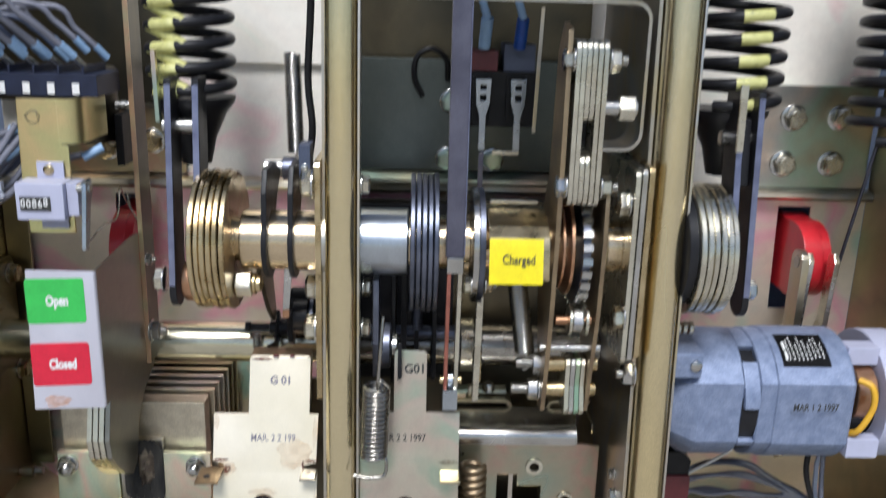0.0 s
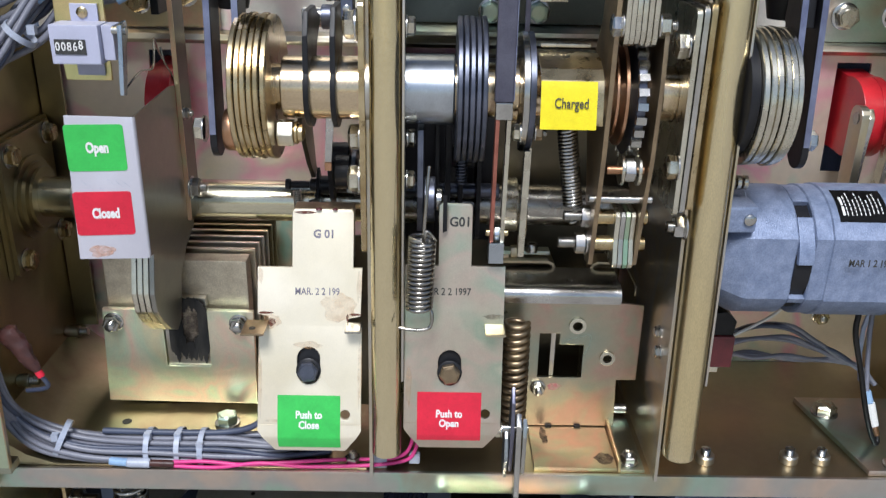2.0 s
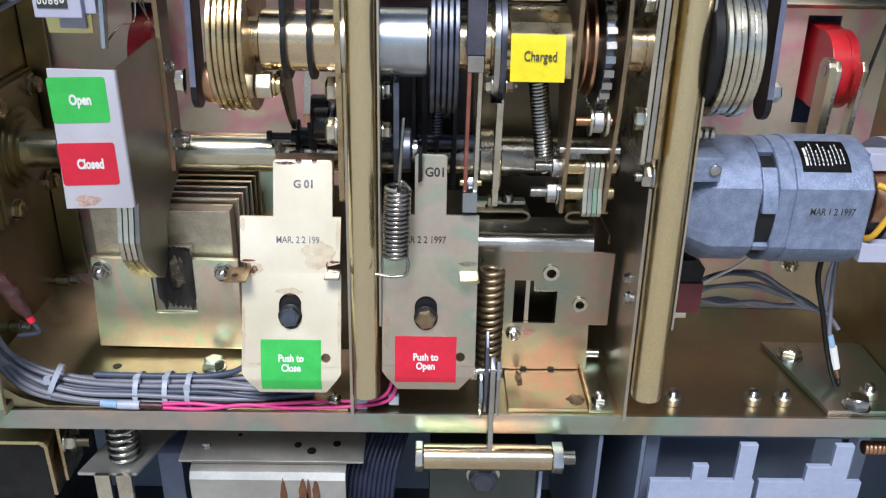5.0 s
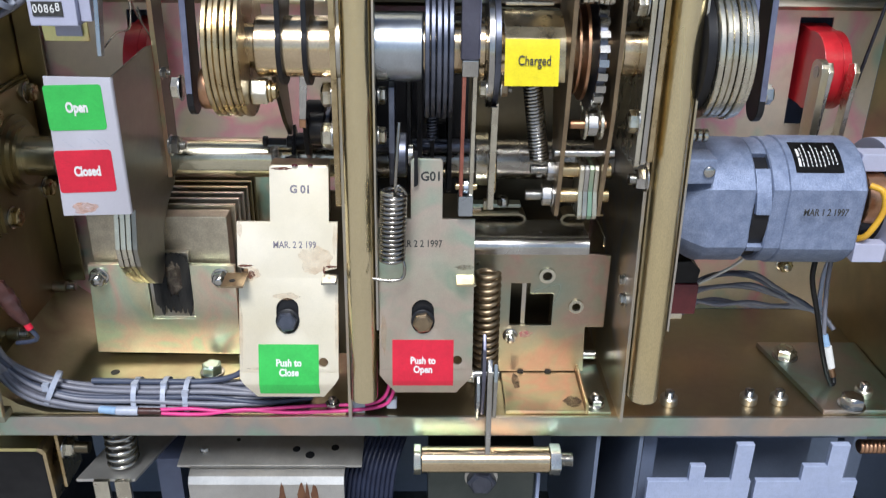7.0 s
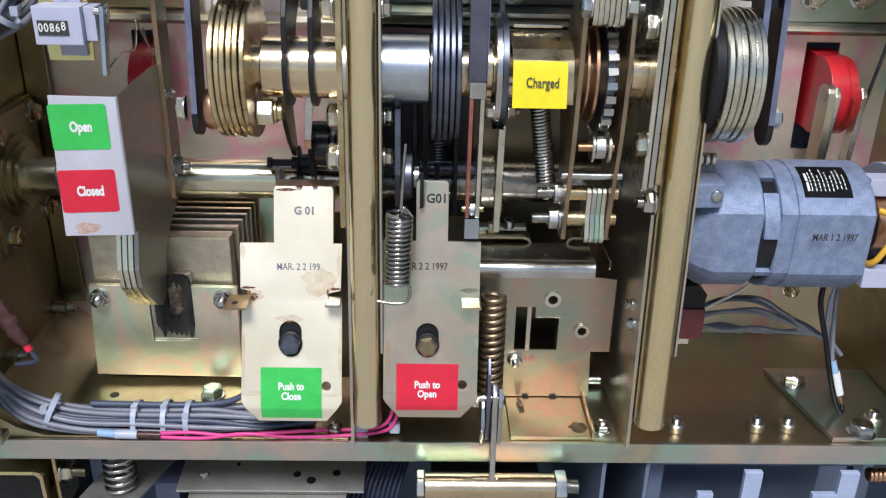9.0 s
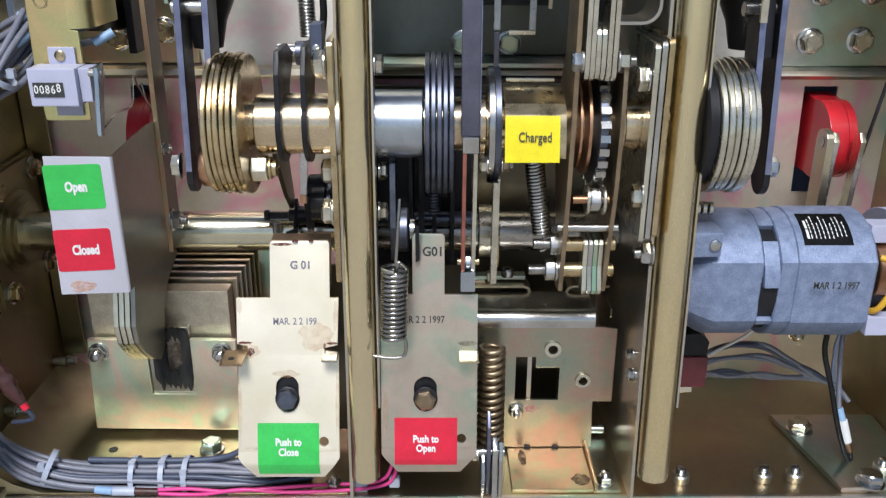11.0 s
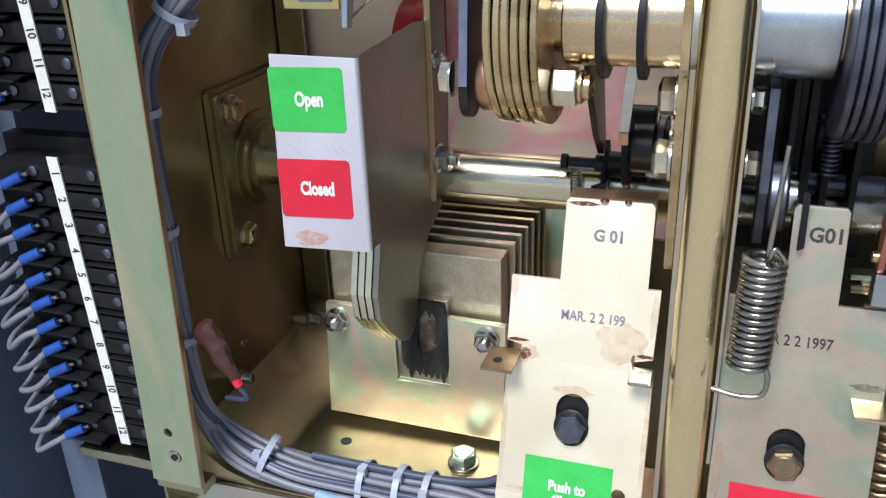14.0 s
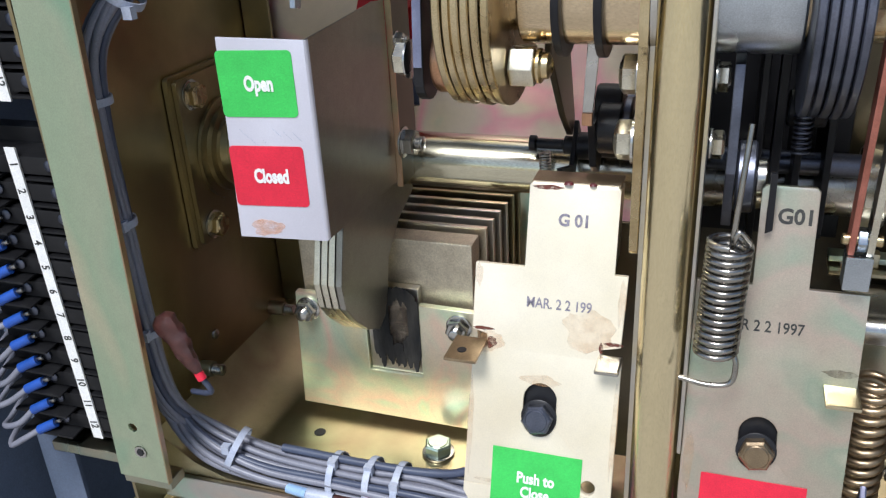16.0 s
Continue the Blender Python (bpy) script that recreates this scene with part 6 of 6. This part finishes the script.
part("cap", prism(N(), "xz", [(0.2420, 0.1035), (0.2720, 0.1035), (0.2740, 0.118), (0.2640, 0.128), (0.2420, 0.126)], 0.750, 0.774), BLACK_PL, ob, bev=0.001)
part("foot", box(N(), 0.2500, 0.2620, 0.749, 0.772, 0.064, 0.0698), SILVERY, ob, bev=0.0006)
wires = thing("motor_wires", (0.35, 0.82, 0.0), "grey wires looping behind the motor", "wires")
for i in range(8):
    g = (0, 0, 0, 1, 1, 2, 2, 2)[i]
    z0, z1, z2 = (0.0775, 0.0665, 0.0533)[g], (0.0870, 0.0735, 0.0530)[g], (0.0720, 0.0640, 0.0500)[g]
    e = random.uniform(-0.0018, 0.0018)
    part("wire", tube(N(), smooth_line([(0.273, 0.782, z0 + e), (0.290, 0.798, z0 + 0.003 + e), (0.316, 0.800 + 0.004 * (i % 3), z1 - e), (0.348, 0.801, z1 + 1.5 * e), (0.375, 0.800 + 0.003 * (i % 2), z2 + e), (0.402, 0.797, 0.052 - e + 0.003 * (2 - g)), (0.424, 0.790, 0.046 + e), (0.436, 0.780, 0.034)], 7), 0.0024, 8), WIRE_GREY if i not in (0, 1) else WIRE_DARK, wires)
solid("pale_strap", prism(N(), "xz", [(0.4255, 0.118), (0.4300, 0.118), (0.4250, 0.085), (0.4270, 0.060), (0.4340, 0.028), (0.4300, 0.026), (0.4225, 0.060), (0.4210, 0.088)], 0.800, 0.803), LILAC_PL, "pale flat strap beside the side wall", "strap", bev=0.0006)
fastener("nut", (0.4175, 0.884, 0.0600), (0, -1, 0), 0.9, BRASSY)
lead = thing("motor_lead", (0.40, 0.73, 0.01), "black lead with a pale connector hanging from the motor", "wire")
part("lead_wire", tube(N(), smooth_line([(0.3660, 0.713, 0.150), (0.3690, 0.716, 0.125), (0.3840, 0.720, 0.084), (0.396, 0.720, 0.046), (0.406, 0.719, 0.019), (0.4130, 0.718, 0.006), (0.4165, 0.722, 0.006), (0.4165, 0.727, 0.014)], 8), 0.0025, 10), BLACK_PL, lead)
part("connector", tube(N(), [(0.4130, 0.729, 0.020), (0.4070, 0.734, 0.042)], 0.0052, 12), WHITE, lead, "pale nylon connector")
part("copper_end", tube(N(), [(0.4165, 0.726, 0.011), (0.4130, 0.729, 0.021)], 0.0036, 10), COPPER, lead)
part("blue_sleeve", tube(N(), [(0.4070, 0.734, 0.042), (0.4040, 0.738, 0.053)], 0.0040, 10), PALE_BLUE, lead)
part("tail_wire", tube(N(), smooth_line([(0.4040, 0.738, 0.053), (0.405, 0.75, 0.08), (0.409, 0.765, 0.108), (0.412, 0.775, 0.15)], 6), 0.0024, 8), WIRE_GREY, lead)
solid("white_tie", tube(N(), smooth_line([(0.272, 0.775, 0.0840), (0.290, 0.795, 0.0800), (0.3235, 0.80, 0.0970), (0.340, 0.80, 0.112)], 5), 0.0018, 6), WHITE, "thin white cord behind the plug", "cord")

# ---- wiring at the left: riser, floor loop, ties ----
har = thing("wire_harness", (-0.33, 0.66, 0.01), "grey wire bundle with nylon ties along the wall and floor", "wire harness")
CENTRE = [(-0.296, 0.738, 0.430), (-0.322, 0.722, 0.402), (-0.345, 0.692, 0.365), (-0.372, 0.672, 0.325), (-0.385, 0.672, 0.280), (-0.387, 0.672, 0.200), (-0.387, 0.672, 0.130), (-0.385, 0.674, 0.070), (-0.369, 0.684, 0.029), (-0.324, 0.686, 0.014), (-0.262, 0.688, 0.012), (-0.200, 0.690, 0.013), (-0.150, 0.694, 0.012), (-0.105, 0.704, 0.012)]
for i in range(19):
    ring = 0 if i == 0 else (1 if i < 7 else 2)
    a = 2 * math.pi * (i / 6 if ring == 1 else (i - 7) / 12)
    rr = (0, 0.0050, 0.0098)[ring]
    pts = []
    for k, c in enumerate(CENTRE):
        a2 = a + 0.35 * k + random.uniform(-0.25, 0.25)
        spread = (2.4, 1.7, 1.0)[k] if k < 3 else (0.70 if k < 8 else 1.3)
        if k < 8:
            pts.append((c[0] - (0.006 if 2 < k < 7 else 0.004) + spread * rr * math.cos(a2), c[1] + spread * rr * math.sin(a2), c[2]))
        else:
            pts.append((c[0], c[1] + 1.12 * spread * rr * math.cos(a2), max(0.003, c[2] + 0.95 * rr * math.sin(a2))))
    if i % 5 > 1:
        pts = [(pts[2][0] - 0.004, pts[2][1] + 0.012, pts[2][2] + 0.012)] + pts[2:]
    part("wire", tube(N(), smooth_line(pts, 6), 0.0026, 7), WIRE_DARK if i in (2, 3, 9, 13, 17) else WIRE_GREY, har)


def tie(at, normal, r, tail):
    q = Vector(normal).to_track_quat("Z", "Y").to_matrix()
    pts = [Vector(at) + q @ Vector((r * math.cos(2 * math.pi * i / 20), r * math.sin(2 * math.pi * i / 20), 0)) for i in range(21)]
    bm = N()
    w = q @ Vector((0, 0, 0.0024))
    rows = []
    for i in range(20):
        o = Vector(at)
        d = (pts[i] - o).normalized() * 0.0010
        rows.append([bm.verts.new(v) for v in (pts[i] - w, pts[i] - w + d, pts[i] + w + d, pts[i] + w)])
    for i in range(20):
        a, b = rows[i], rows[(i + 1) % 20]
        for k in range(4):
            bm.faces.new((a[k], a[(k + 1) % 4], b[(k + 1) % 4], b[k]))
    h = Vector(at) + Vector(tail)
    box(bm, h.x - 0.003, h.x + 0.003, h.y - 0.002, h.y + 0.003, h.z - 0.0035, h.z + 0.0035)
    part("cable_tie", bm, TIE, har, "nylon cable tie")


tie((-0.330, 0.698, 0.380), (0.6, 0.1, 0.7), 0.0125, (0.012, -0.006, 0.004))
tie((-0.362, 0.681, 0.345), (0.5, 0.1, 0.8), 0.0125, (0.010, -0.010, -0.008))
tie((-0.391, 0.672, 0.285), (0, 0, 1), 0.0105, (0.005, -0.009, 0))
tie((-0.393, 0.672, 0.205), (0, 0, 1), 0.0105, (0.007, -0.006, 0))
tie((-0.393, 0.672, 0.125), (0.1, 0.1, 1), 0.0112, (0.007, -0.008, 0.0))
tie((-0.346, 0.686, 0.022), (1, 0.1, -0.45), 0.0165, (0.0, -0.013, 0.010))
tie((-0.268, 0.689, 0.013), (1, 0, 0), 0.0160, (0, -0.006, 0.014))
tie((-0.241, 0.690, 0.013), (1, 0, 0), 0.0160, (0, -0.006, 0.014))
tie((-0.220, 0.690, 0.012), (1, 0, 0), 0.0165, (0, -0.013, 0.010))
ob = thing("pink_wires", (-0.20, 0.68, 0.005), "pink wire pair joined by a pale connector", "wire")
part("wire", tube(N(), smooth_line([(-0.244, 0.6725, 0.0075), (-0.215, 0.6720, 0.0090), (-0.180, 0.6722, 0.0060), (-0.140, 0.674, 0.0080), (-0.09, 0.682, 0.006), (-0.045, 0.680, 0.010), (-0.030, 0.682, 0.024), (-0.030, 0.69, 0.05)], 6), 0.0018, 7), WIRE_PINK, ob)
part("wire", tube(N(), smooth_line([(-0.246, 0.6718, 0.0040), (-0.205, 0.6712, 0.0034), (-0.165, 0.6715, 0.0085), (-0.120, 0.674, 0.0034), (-0.045, 0.678, 0.006), (-0.026, 0.680, 0.02), (-0.026, 0.69, 0.05)], 6), 0.0018, 7), WIRE_PINK, ob)
part("connector", tube(N(), [(-0.284, 0.6710, 0.0075), (-0.264, 0.6715, 0.0068)], 0.0044, 12), TIE, ob)
part("blue_sleeve", tube(N(), [(-0.300, 0.6725, 0.0080), (-0.2842, 0.6710, 0.0075)], 0.0038, 10), PALE_BLUE, ob)
part("copper_end", tube(N(), [(-0.2638, 0.6715, 0.0068), (-0.243, 0.6722, 0.0058)], 0.0034, 10), FUSE_BROWN, ob)
solid("nylon_clip", box(N(), -0.032, -0.022, 0.679, 0.687, 0.004, 0.014), TIE, "clear nylon clip on the pink wires", "clip", bev=0.0015)
solid("white_clip", box(N(), -0.064, -0.052, 0.678, 0.682, -0.0, 0.028), TIE, "clear nylon strip at the post foot", "clip", bev=0.001)
solid("dark_loop", tube(N(), smooth_line([(-0.310, 0.690, 0.028), (-0.25, 0.690, 0.027), (-0.20, 0.692, 0.027), (-0.172, 0.694, 0.034), (-0.160, 0.702, 0.050)], 6), 0.0030, 8), WIRE_DARK, "slate blue wire curving up to the push plate", "wire")
ob = thing("fuse_sleeve", (-0.354, 0.654, 0.13), "brown sleeved inline fuse with a red end", "fuse")
bm = N()
rings = []
for k in range(15):
    t = k / 14
    c = Vector((-0.3625 + 0.0230 * t, 0.6560 - 0.004 * t, 0.1500 - 0.0380 * t))
    r = 0.0092 * (1.0 - 0.60 * t * t) * (0.55 if k == 0 else 1)
    e1, e2 = Vector((0.86, 0, 0.48)), Vector((0, 1, 0))
    ring = []
    for m in range(14):
        a = 2 * math.pi * m / 14
        crease = 1 + 0.36 * noise.noise((2.6 * math.cos(a), 2.6 * math.sin(a), 9.0 * t + 3.0))
        ring.append(bm.verts.new(c + e1 * (r * crease * math.cos(a)) + e2 * (0.7 * r * crease * math.sin(a))))
    rings.append(ring)
for a, b in zip(rings, rings[1:]):
    for m in range(14):
        bm.faces.new((a[m], a[(m + 1) % 14], b[(m + 1) % 14], b[m]))
bm.faces.new(rings[0][::-1])
bm.faces.new(rings[-1])
part("sleeve", bm, FUSE_BROWN, ob, "crumpled brown shrink sleeve")
part("red_end", tube(N(), [(-0.3395, 0.652, 0.1120), (-0.3372, 0.652, 0.1070)], 0.0032, 10), RED_LB, ob)
part("wire", tube(N(), smooth_line([(-0.3372, 0.652, 0.107), (-0.3345, 0.655, 0.097), (-0.342, 0.660, 0.090), (-0.360, 0.668, 0.083)], 6), 0.0020, 7), WIRE_DARK, ob)

# ---- terminal strips left of the enclosure ----
def terminal_strip(z0, z1, first, count, label):
    pitch = 0.0205
    ob = thing("terminal_strip", (-0.52, 0.73, z0), label, "terminal strip", "terminal strips")
    part("base", box(N(), -0.575, -0.455, 0.735, 0.750, z0 - 0.010, z1 + 0.010), BLACK_PL, ob, bev=0.0015)
    nums = part("number_strip", prism(N(), "xz", [(-0.5045, z0 - 0.004), (-0.4950, z0 - 0.004), (-0.5040, z1 + 0.002), (-0.5135, z1 + 0.002)] if first == 1 else [(-0.5045, z0 - 0.002), (-0.4950, z0 - 0.002), (-0.5040, z1), (-0.5135, z1)], 0.7110, 0.7125), WHITE, ob)
    for i in range(count):
        z = z1 - (i + 0.5) * (z1 - z0) / count
        k = (z - z0) / (z1 - z0)
        block = part("block", prism(N(), "yz", [(0.7128, z - 0.0075), (0.7128, z + 0.0055), (0.726, z + 0.0085), (0.7348, z + 0.0085), (0.7348, z - 0.0085), (0.722, z - 0.0085)], -0.565, -0.438), BLACK_PL, ob, bev=0.0008)
        part("barrier", prism(N(), "yz", [(0.7020, z - 0.0125), (0.7345, z - 0.0100), (0.7345, z - 0.0082), (0.7020, z - 0.0108)], -0.57, -0.5170 - 0.0085 * k), BLACK_PL, ob, bev=0.0004)
        part("barrier", prism(N(), "yz", [(0.7108, z - 0.0118), (0.7345, z - 0.0100), (0.7345, z - 0.0082), (0.7108, z - 0.0100)], -0.4935 - 0.0085 * k, -0.436), BLACK_PL, ob, bev=0.0004)
        part("tongue", prism(N(), "yz", [(0.7080, z - 0.0050), (0.7125, z - 0.0065), (0.7125, z + 0.0035), (0.7080, z + 0.0005)], -0.4620, -0.4440), BLACK_PL, ob, bev=0.0008)
        part("screw", lathe(N(), [(0.0042, 0), (0.0042, 0.0012), (0.003, 0.002)], (-0.530, 0.7126, z), (0, -1, 0), 14), OXIDE, block)
        part("screw", lathe(N(), [(0.0042, 0), (0.0042, 0.0012), (0.003, 0.002)], (-0.478, 0.7126, z), (0, -1, 0), 14), OXIDE, block)
        words(nums, str(first + i), (-0.4998 - 0.009 * k, 0.7108, z), 0.0072, INK, 90, 0, 0.8, 0.0002, "number", -82)
        if first + i > (0 if first == 1 else 8):
            sway = random.uniform(-0.004, 0.004)
            part("ring_terminal", tube(N(), [(-0.533, 0.710, z - 0.001), (-0.540, 0.708, z - 0.004)], 0.0022, 8), SPRING_STEEL, block)
            part("crimp_sleeve", tube(N(), [(-0.537, 0.708, z - 0.003), (-0.552, 0.703, z - 0.010)], 0.0042, 10), CRIMP_BLUE, block)
            part("wire", tube(N(), smooth_line([(-0.552, 0.703, z - 0.010), (-0.566, 0.698, z - 0.019 + sway), (-0.585, 0.70, z - 0.030), (-0.600, 0.72, z - 0.034 + sway), (-0.606, 0.75, z - 0.03)], 5), 0.0027, 7), WIRE_GREY, block)
    return ob


terminal_strip(-0.013, 0.233, 1, 12, "black terminal strip numbered one to twelve with grey wires")
terminal_strip(0.273, 0.519, 1, 12, "upper black terminal strip with a numbered white edge")
solid("strip_bracket", box(N(), -0.545, -0.43, 0.705, 0.757, -0.034, -0.0245), ZINC_SHADE, "dull zinc bracket under the terminal strip", "bracket", bev=0.001)

# ---- below the lip ----
ob = thing("steel_channel", (-0.154, 0.70, -0.18), "dull steel channel with rust streaks below the lip", "channel")
part("front_web", prism(N(), "yz", [(0.686, -0.180), (0.684, -0.092), (0.688, -0.085), (0.696, -0.082), (0.700, -0.086), (0.691, -0.089), (0.688, -0.095), (0.690, -0.180)], -0.232, -0.076), ALU, ob, bev=0.0005)
part("top_flange", prism(N(), "yz", [(0.6965, -0.0819), (0.780, -0.070), (0.780, -0.074), (0.7003, -0.0858)], -0.232, -0.076), ALU, ob)
ob = thing("channel_plate", (-0.15, 0.76, -0.08), "dull steel plate with drilled holes over the channel", "plate")
part("plate", prism(N(), "yz", [(0.700, -0.0835), (0.82, -0.066), (0.82, -0.0635), (0.700, -0.081)], -0.246, -0.059), ALU, ob, bev=0.0006)
for x, y, r in ((-0.128, 0.722, 0.0040), (-0.113, 0.714, 0.0048), (-0.088, 0.724, 0.0042), (-0.190, 0.735, 0.0022)):
    part("hole", lathe(N(), [(0.0, 0.0003), (r, 0.0003), (r, 0.0)], (x, y, -0.081 + 0.1458 * (y - 0.700)), (0, -0.144, 1), 16), BLACK_PL, ob)
for x, w in ((-0.142, 0.007), (-0.124, 0.010), (-0.110, 0.008), (-0.116, 0.005)):
    solid("rust_streak", prism(N(), "xz", [(x + w * (0.5 + 0.5 * math.cos(a) * (1 + 0.35 * noise.noise((a * 3, x * 90, 1)))), -0.118 + 0.026 * math.sin(a) * (1 + 0.25 * noise.noise((a * 2, x * 70, 5)))) for a in [2 * math.pi * k / 22 for k in range(22)]], 0.6838, 0.6846), RUST, "brown rust streak on the channel", "stain")
fastener("bolt", (-0.222, 0.720, -0.0780), (0, -0.14, 1), 0.45, ALU)
ob = thing("corner_bracket", (-0.37, 0.68, -0.08), "black box with a golden zinc angle bracket", "bracket")
part("box", box(N(), -0.45, -0.372, 0.690, 0.80, -0.20, -0.052), BLACK_PL, ob, bev=0.002)
part("angle_top", box(N(), -0.45, -0.372, 0.680, 0.72, -0.0480, -0.0440), ZINC_LEAF, ob, bev=0.0008)
part("angle_leg", prism(N(), "xz", [(-0.3718, -0.0440), (-0.3670, -0.0450), (-0.3640, -0.050), (-0.3630, -0.110), (-0.3670, -0.110), (-0.3675, -0.052), (-0.3718, -0.0480)], 0.680, 0.72), BRASSY, ob, bev=0.0004)
part("second_leg", box(N(), -0.358, -0.3545, 0.690, 0.73, -0.100, -0.028), BRASSY, ob, bev=0.0006)
part("bolt_shank", rod(N(), (-0.3540, 0.700, -0.058), (-0.330, 0.700, -0.058), 0.006, 20), ZINC_DEEP, ob)
fastener("bolt", (-0.3540, 0.700, -0.058), (1, 0, 0), 1.15, SILVERY)
ob = thing("fork_lever", (-0.29, 0.70, -0.07), "zinc forked lever with a coil spring", "lever")
part("spring", tube(N(), helix((-0.300, 0.704, -0.080), (-0.298, 0.704, -0.022), 0.0142, 7.0, 18), 0.0020, 8), STEEL, ob)
part("plate", prism(N(), "xy", [(-0.340, 0.680), (-0.282, 0.680), (-0.245, 0.80), (-0.310, 0.80)], -0.0850, -0.0815), ALU, ob, bev=0.0006)
part("tine", box(N(), -0.3215, -0.3065, 0.674, 0.679, -0.145, -0.080), SILVERY, ob, bev=0.001)
part("tine", box(N(), -0.3005, -0.2855, 0.674, 0.679, -0.145, -0.080), SILVERY, ob, bev=0.001)
solid("blue_duct", box(N(), -0.272, -0.248, 0.715, 0.80, -0.20, -0.085), WIRE_DARK, "dark blue duct beside the channel", "duct", bev=0.001)
cab = thing("black_cable_bundle", (-0.03, 0.75, -0.1), "bundle of dark cables below the lip", "cable")
for i in range(11):
    part("cable", tube(N(), smooth_line([(-0.055 + 0.0044 * i, 0.80, -0.04), (-0.062 + 0.0050 * i, 0.76, -0.07), (-0.078 + 0.0050 * i, 0.72, -0.11), (-0.085 + 0.0050 * i, 0.71, -0.20)], 5), 0.0027, 7), NAVY_PL, cab)
solid("pump_block", box(N(), 0.008, 0.118, 0.690, 0.76, -0.25, -0.066), DARK_PANEL, "dark cast block below the cross tube", "block", bev=0.003)
fastener("bolt", (0.062, 0.690, -0.085), (0, -1, 0), 1.6, OXIDE)
solid("strap_blue", box(N(), 0.1180, 0.1215, 0.685, 0.71, -0.25, -0.068), LILAC_PL, "pale strap beside the dark block", "strap", bev=0.0008)
solid("divider_panel", box(N(), 0.172, 0.176, 0.676, 0.92, -0.30, -0.022), PANEL_BLUE, "blue grey divider sheet below the lip", "panel", bev=0.0008)
solid("divider_panel", box(N(), 0.214, 0.218, 0.676, 0.92, -0.30, -0.022), PANEL_BLUE, "blue grey divider sheet below the lip", "panel", bev=0.0008)
ob = thing("grey_frame", (0.32, 0.72, -0.10), "grey moulded frame below the lip", "frame")
part("frame", prism(N(), "xz", [(0.226, -0.30), (0.440, -0.30), (0.440, -0.030), (0.226, -0.030)], 0.700, 0.712, [[(0.240, -0.29), (0.240, -0.046), (0.430, -0.046), (0.430, -0.29)]]), SLATE_PL, ob, bev=0.001)
part("recess", box(N(), 0.240, 0.430, 0.76, 0.765, -0.30, -0.03), PANEL_BLUE, ob)
def castle(xs, label):
    x0, x1, a0, a1, b0, b1, h1, h2 = xs
    return solid("comb_plate", prism(N(), "xz", [(x0, -0.25), (x1, -0.25), (x1, -0.0705)] + ([(b1, -0.0705), (b1, h2), (b0, h2), (b0, h1), (a0, h1), (a0, -0.0705)] if a1 is None else [(b1, -0.0705), (b1, h2), (b0, h2), (b0, -0.0705), (a1, -0.0705), (a1, h1), (a0, h1), (a0, -0.0705)]) + [(x0, -0.0705)], 0.664, 0.670), LILAC_PL, label, "plate", "comb plates", bev=0.0008)


castle((0.2240, 0.3260, 0.2640, 0.2790, 0.3060, 0.3230, -0.0520, -0.0265), "pale grey stepped comb plate")
castle((0.3310, 0.4320, 0.3750, None, 0.3980, 0.4160, -0.0520, -0.0265), "pale grey stepped comb plate")
ob = thing("copper_terminal", (0.45, 0.70, -0.03), "copper stud terminal below the lip", "terminal")
part("stud", lathe(N(), thread(0.0075, 0, 0.03, 0.004), (0.446, 0.700, -0.056), (1, 0, 0), 20), COPPER, ob)
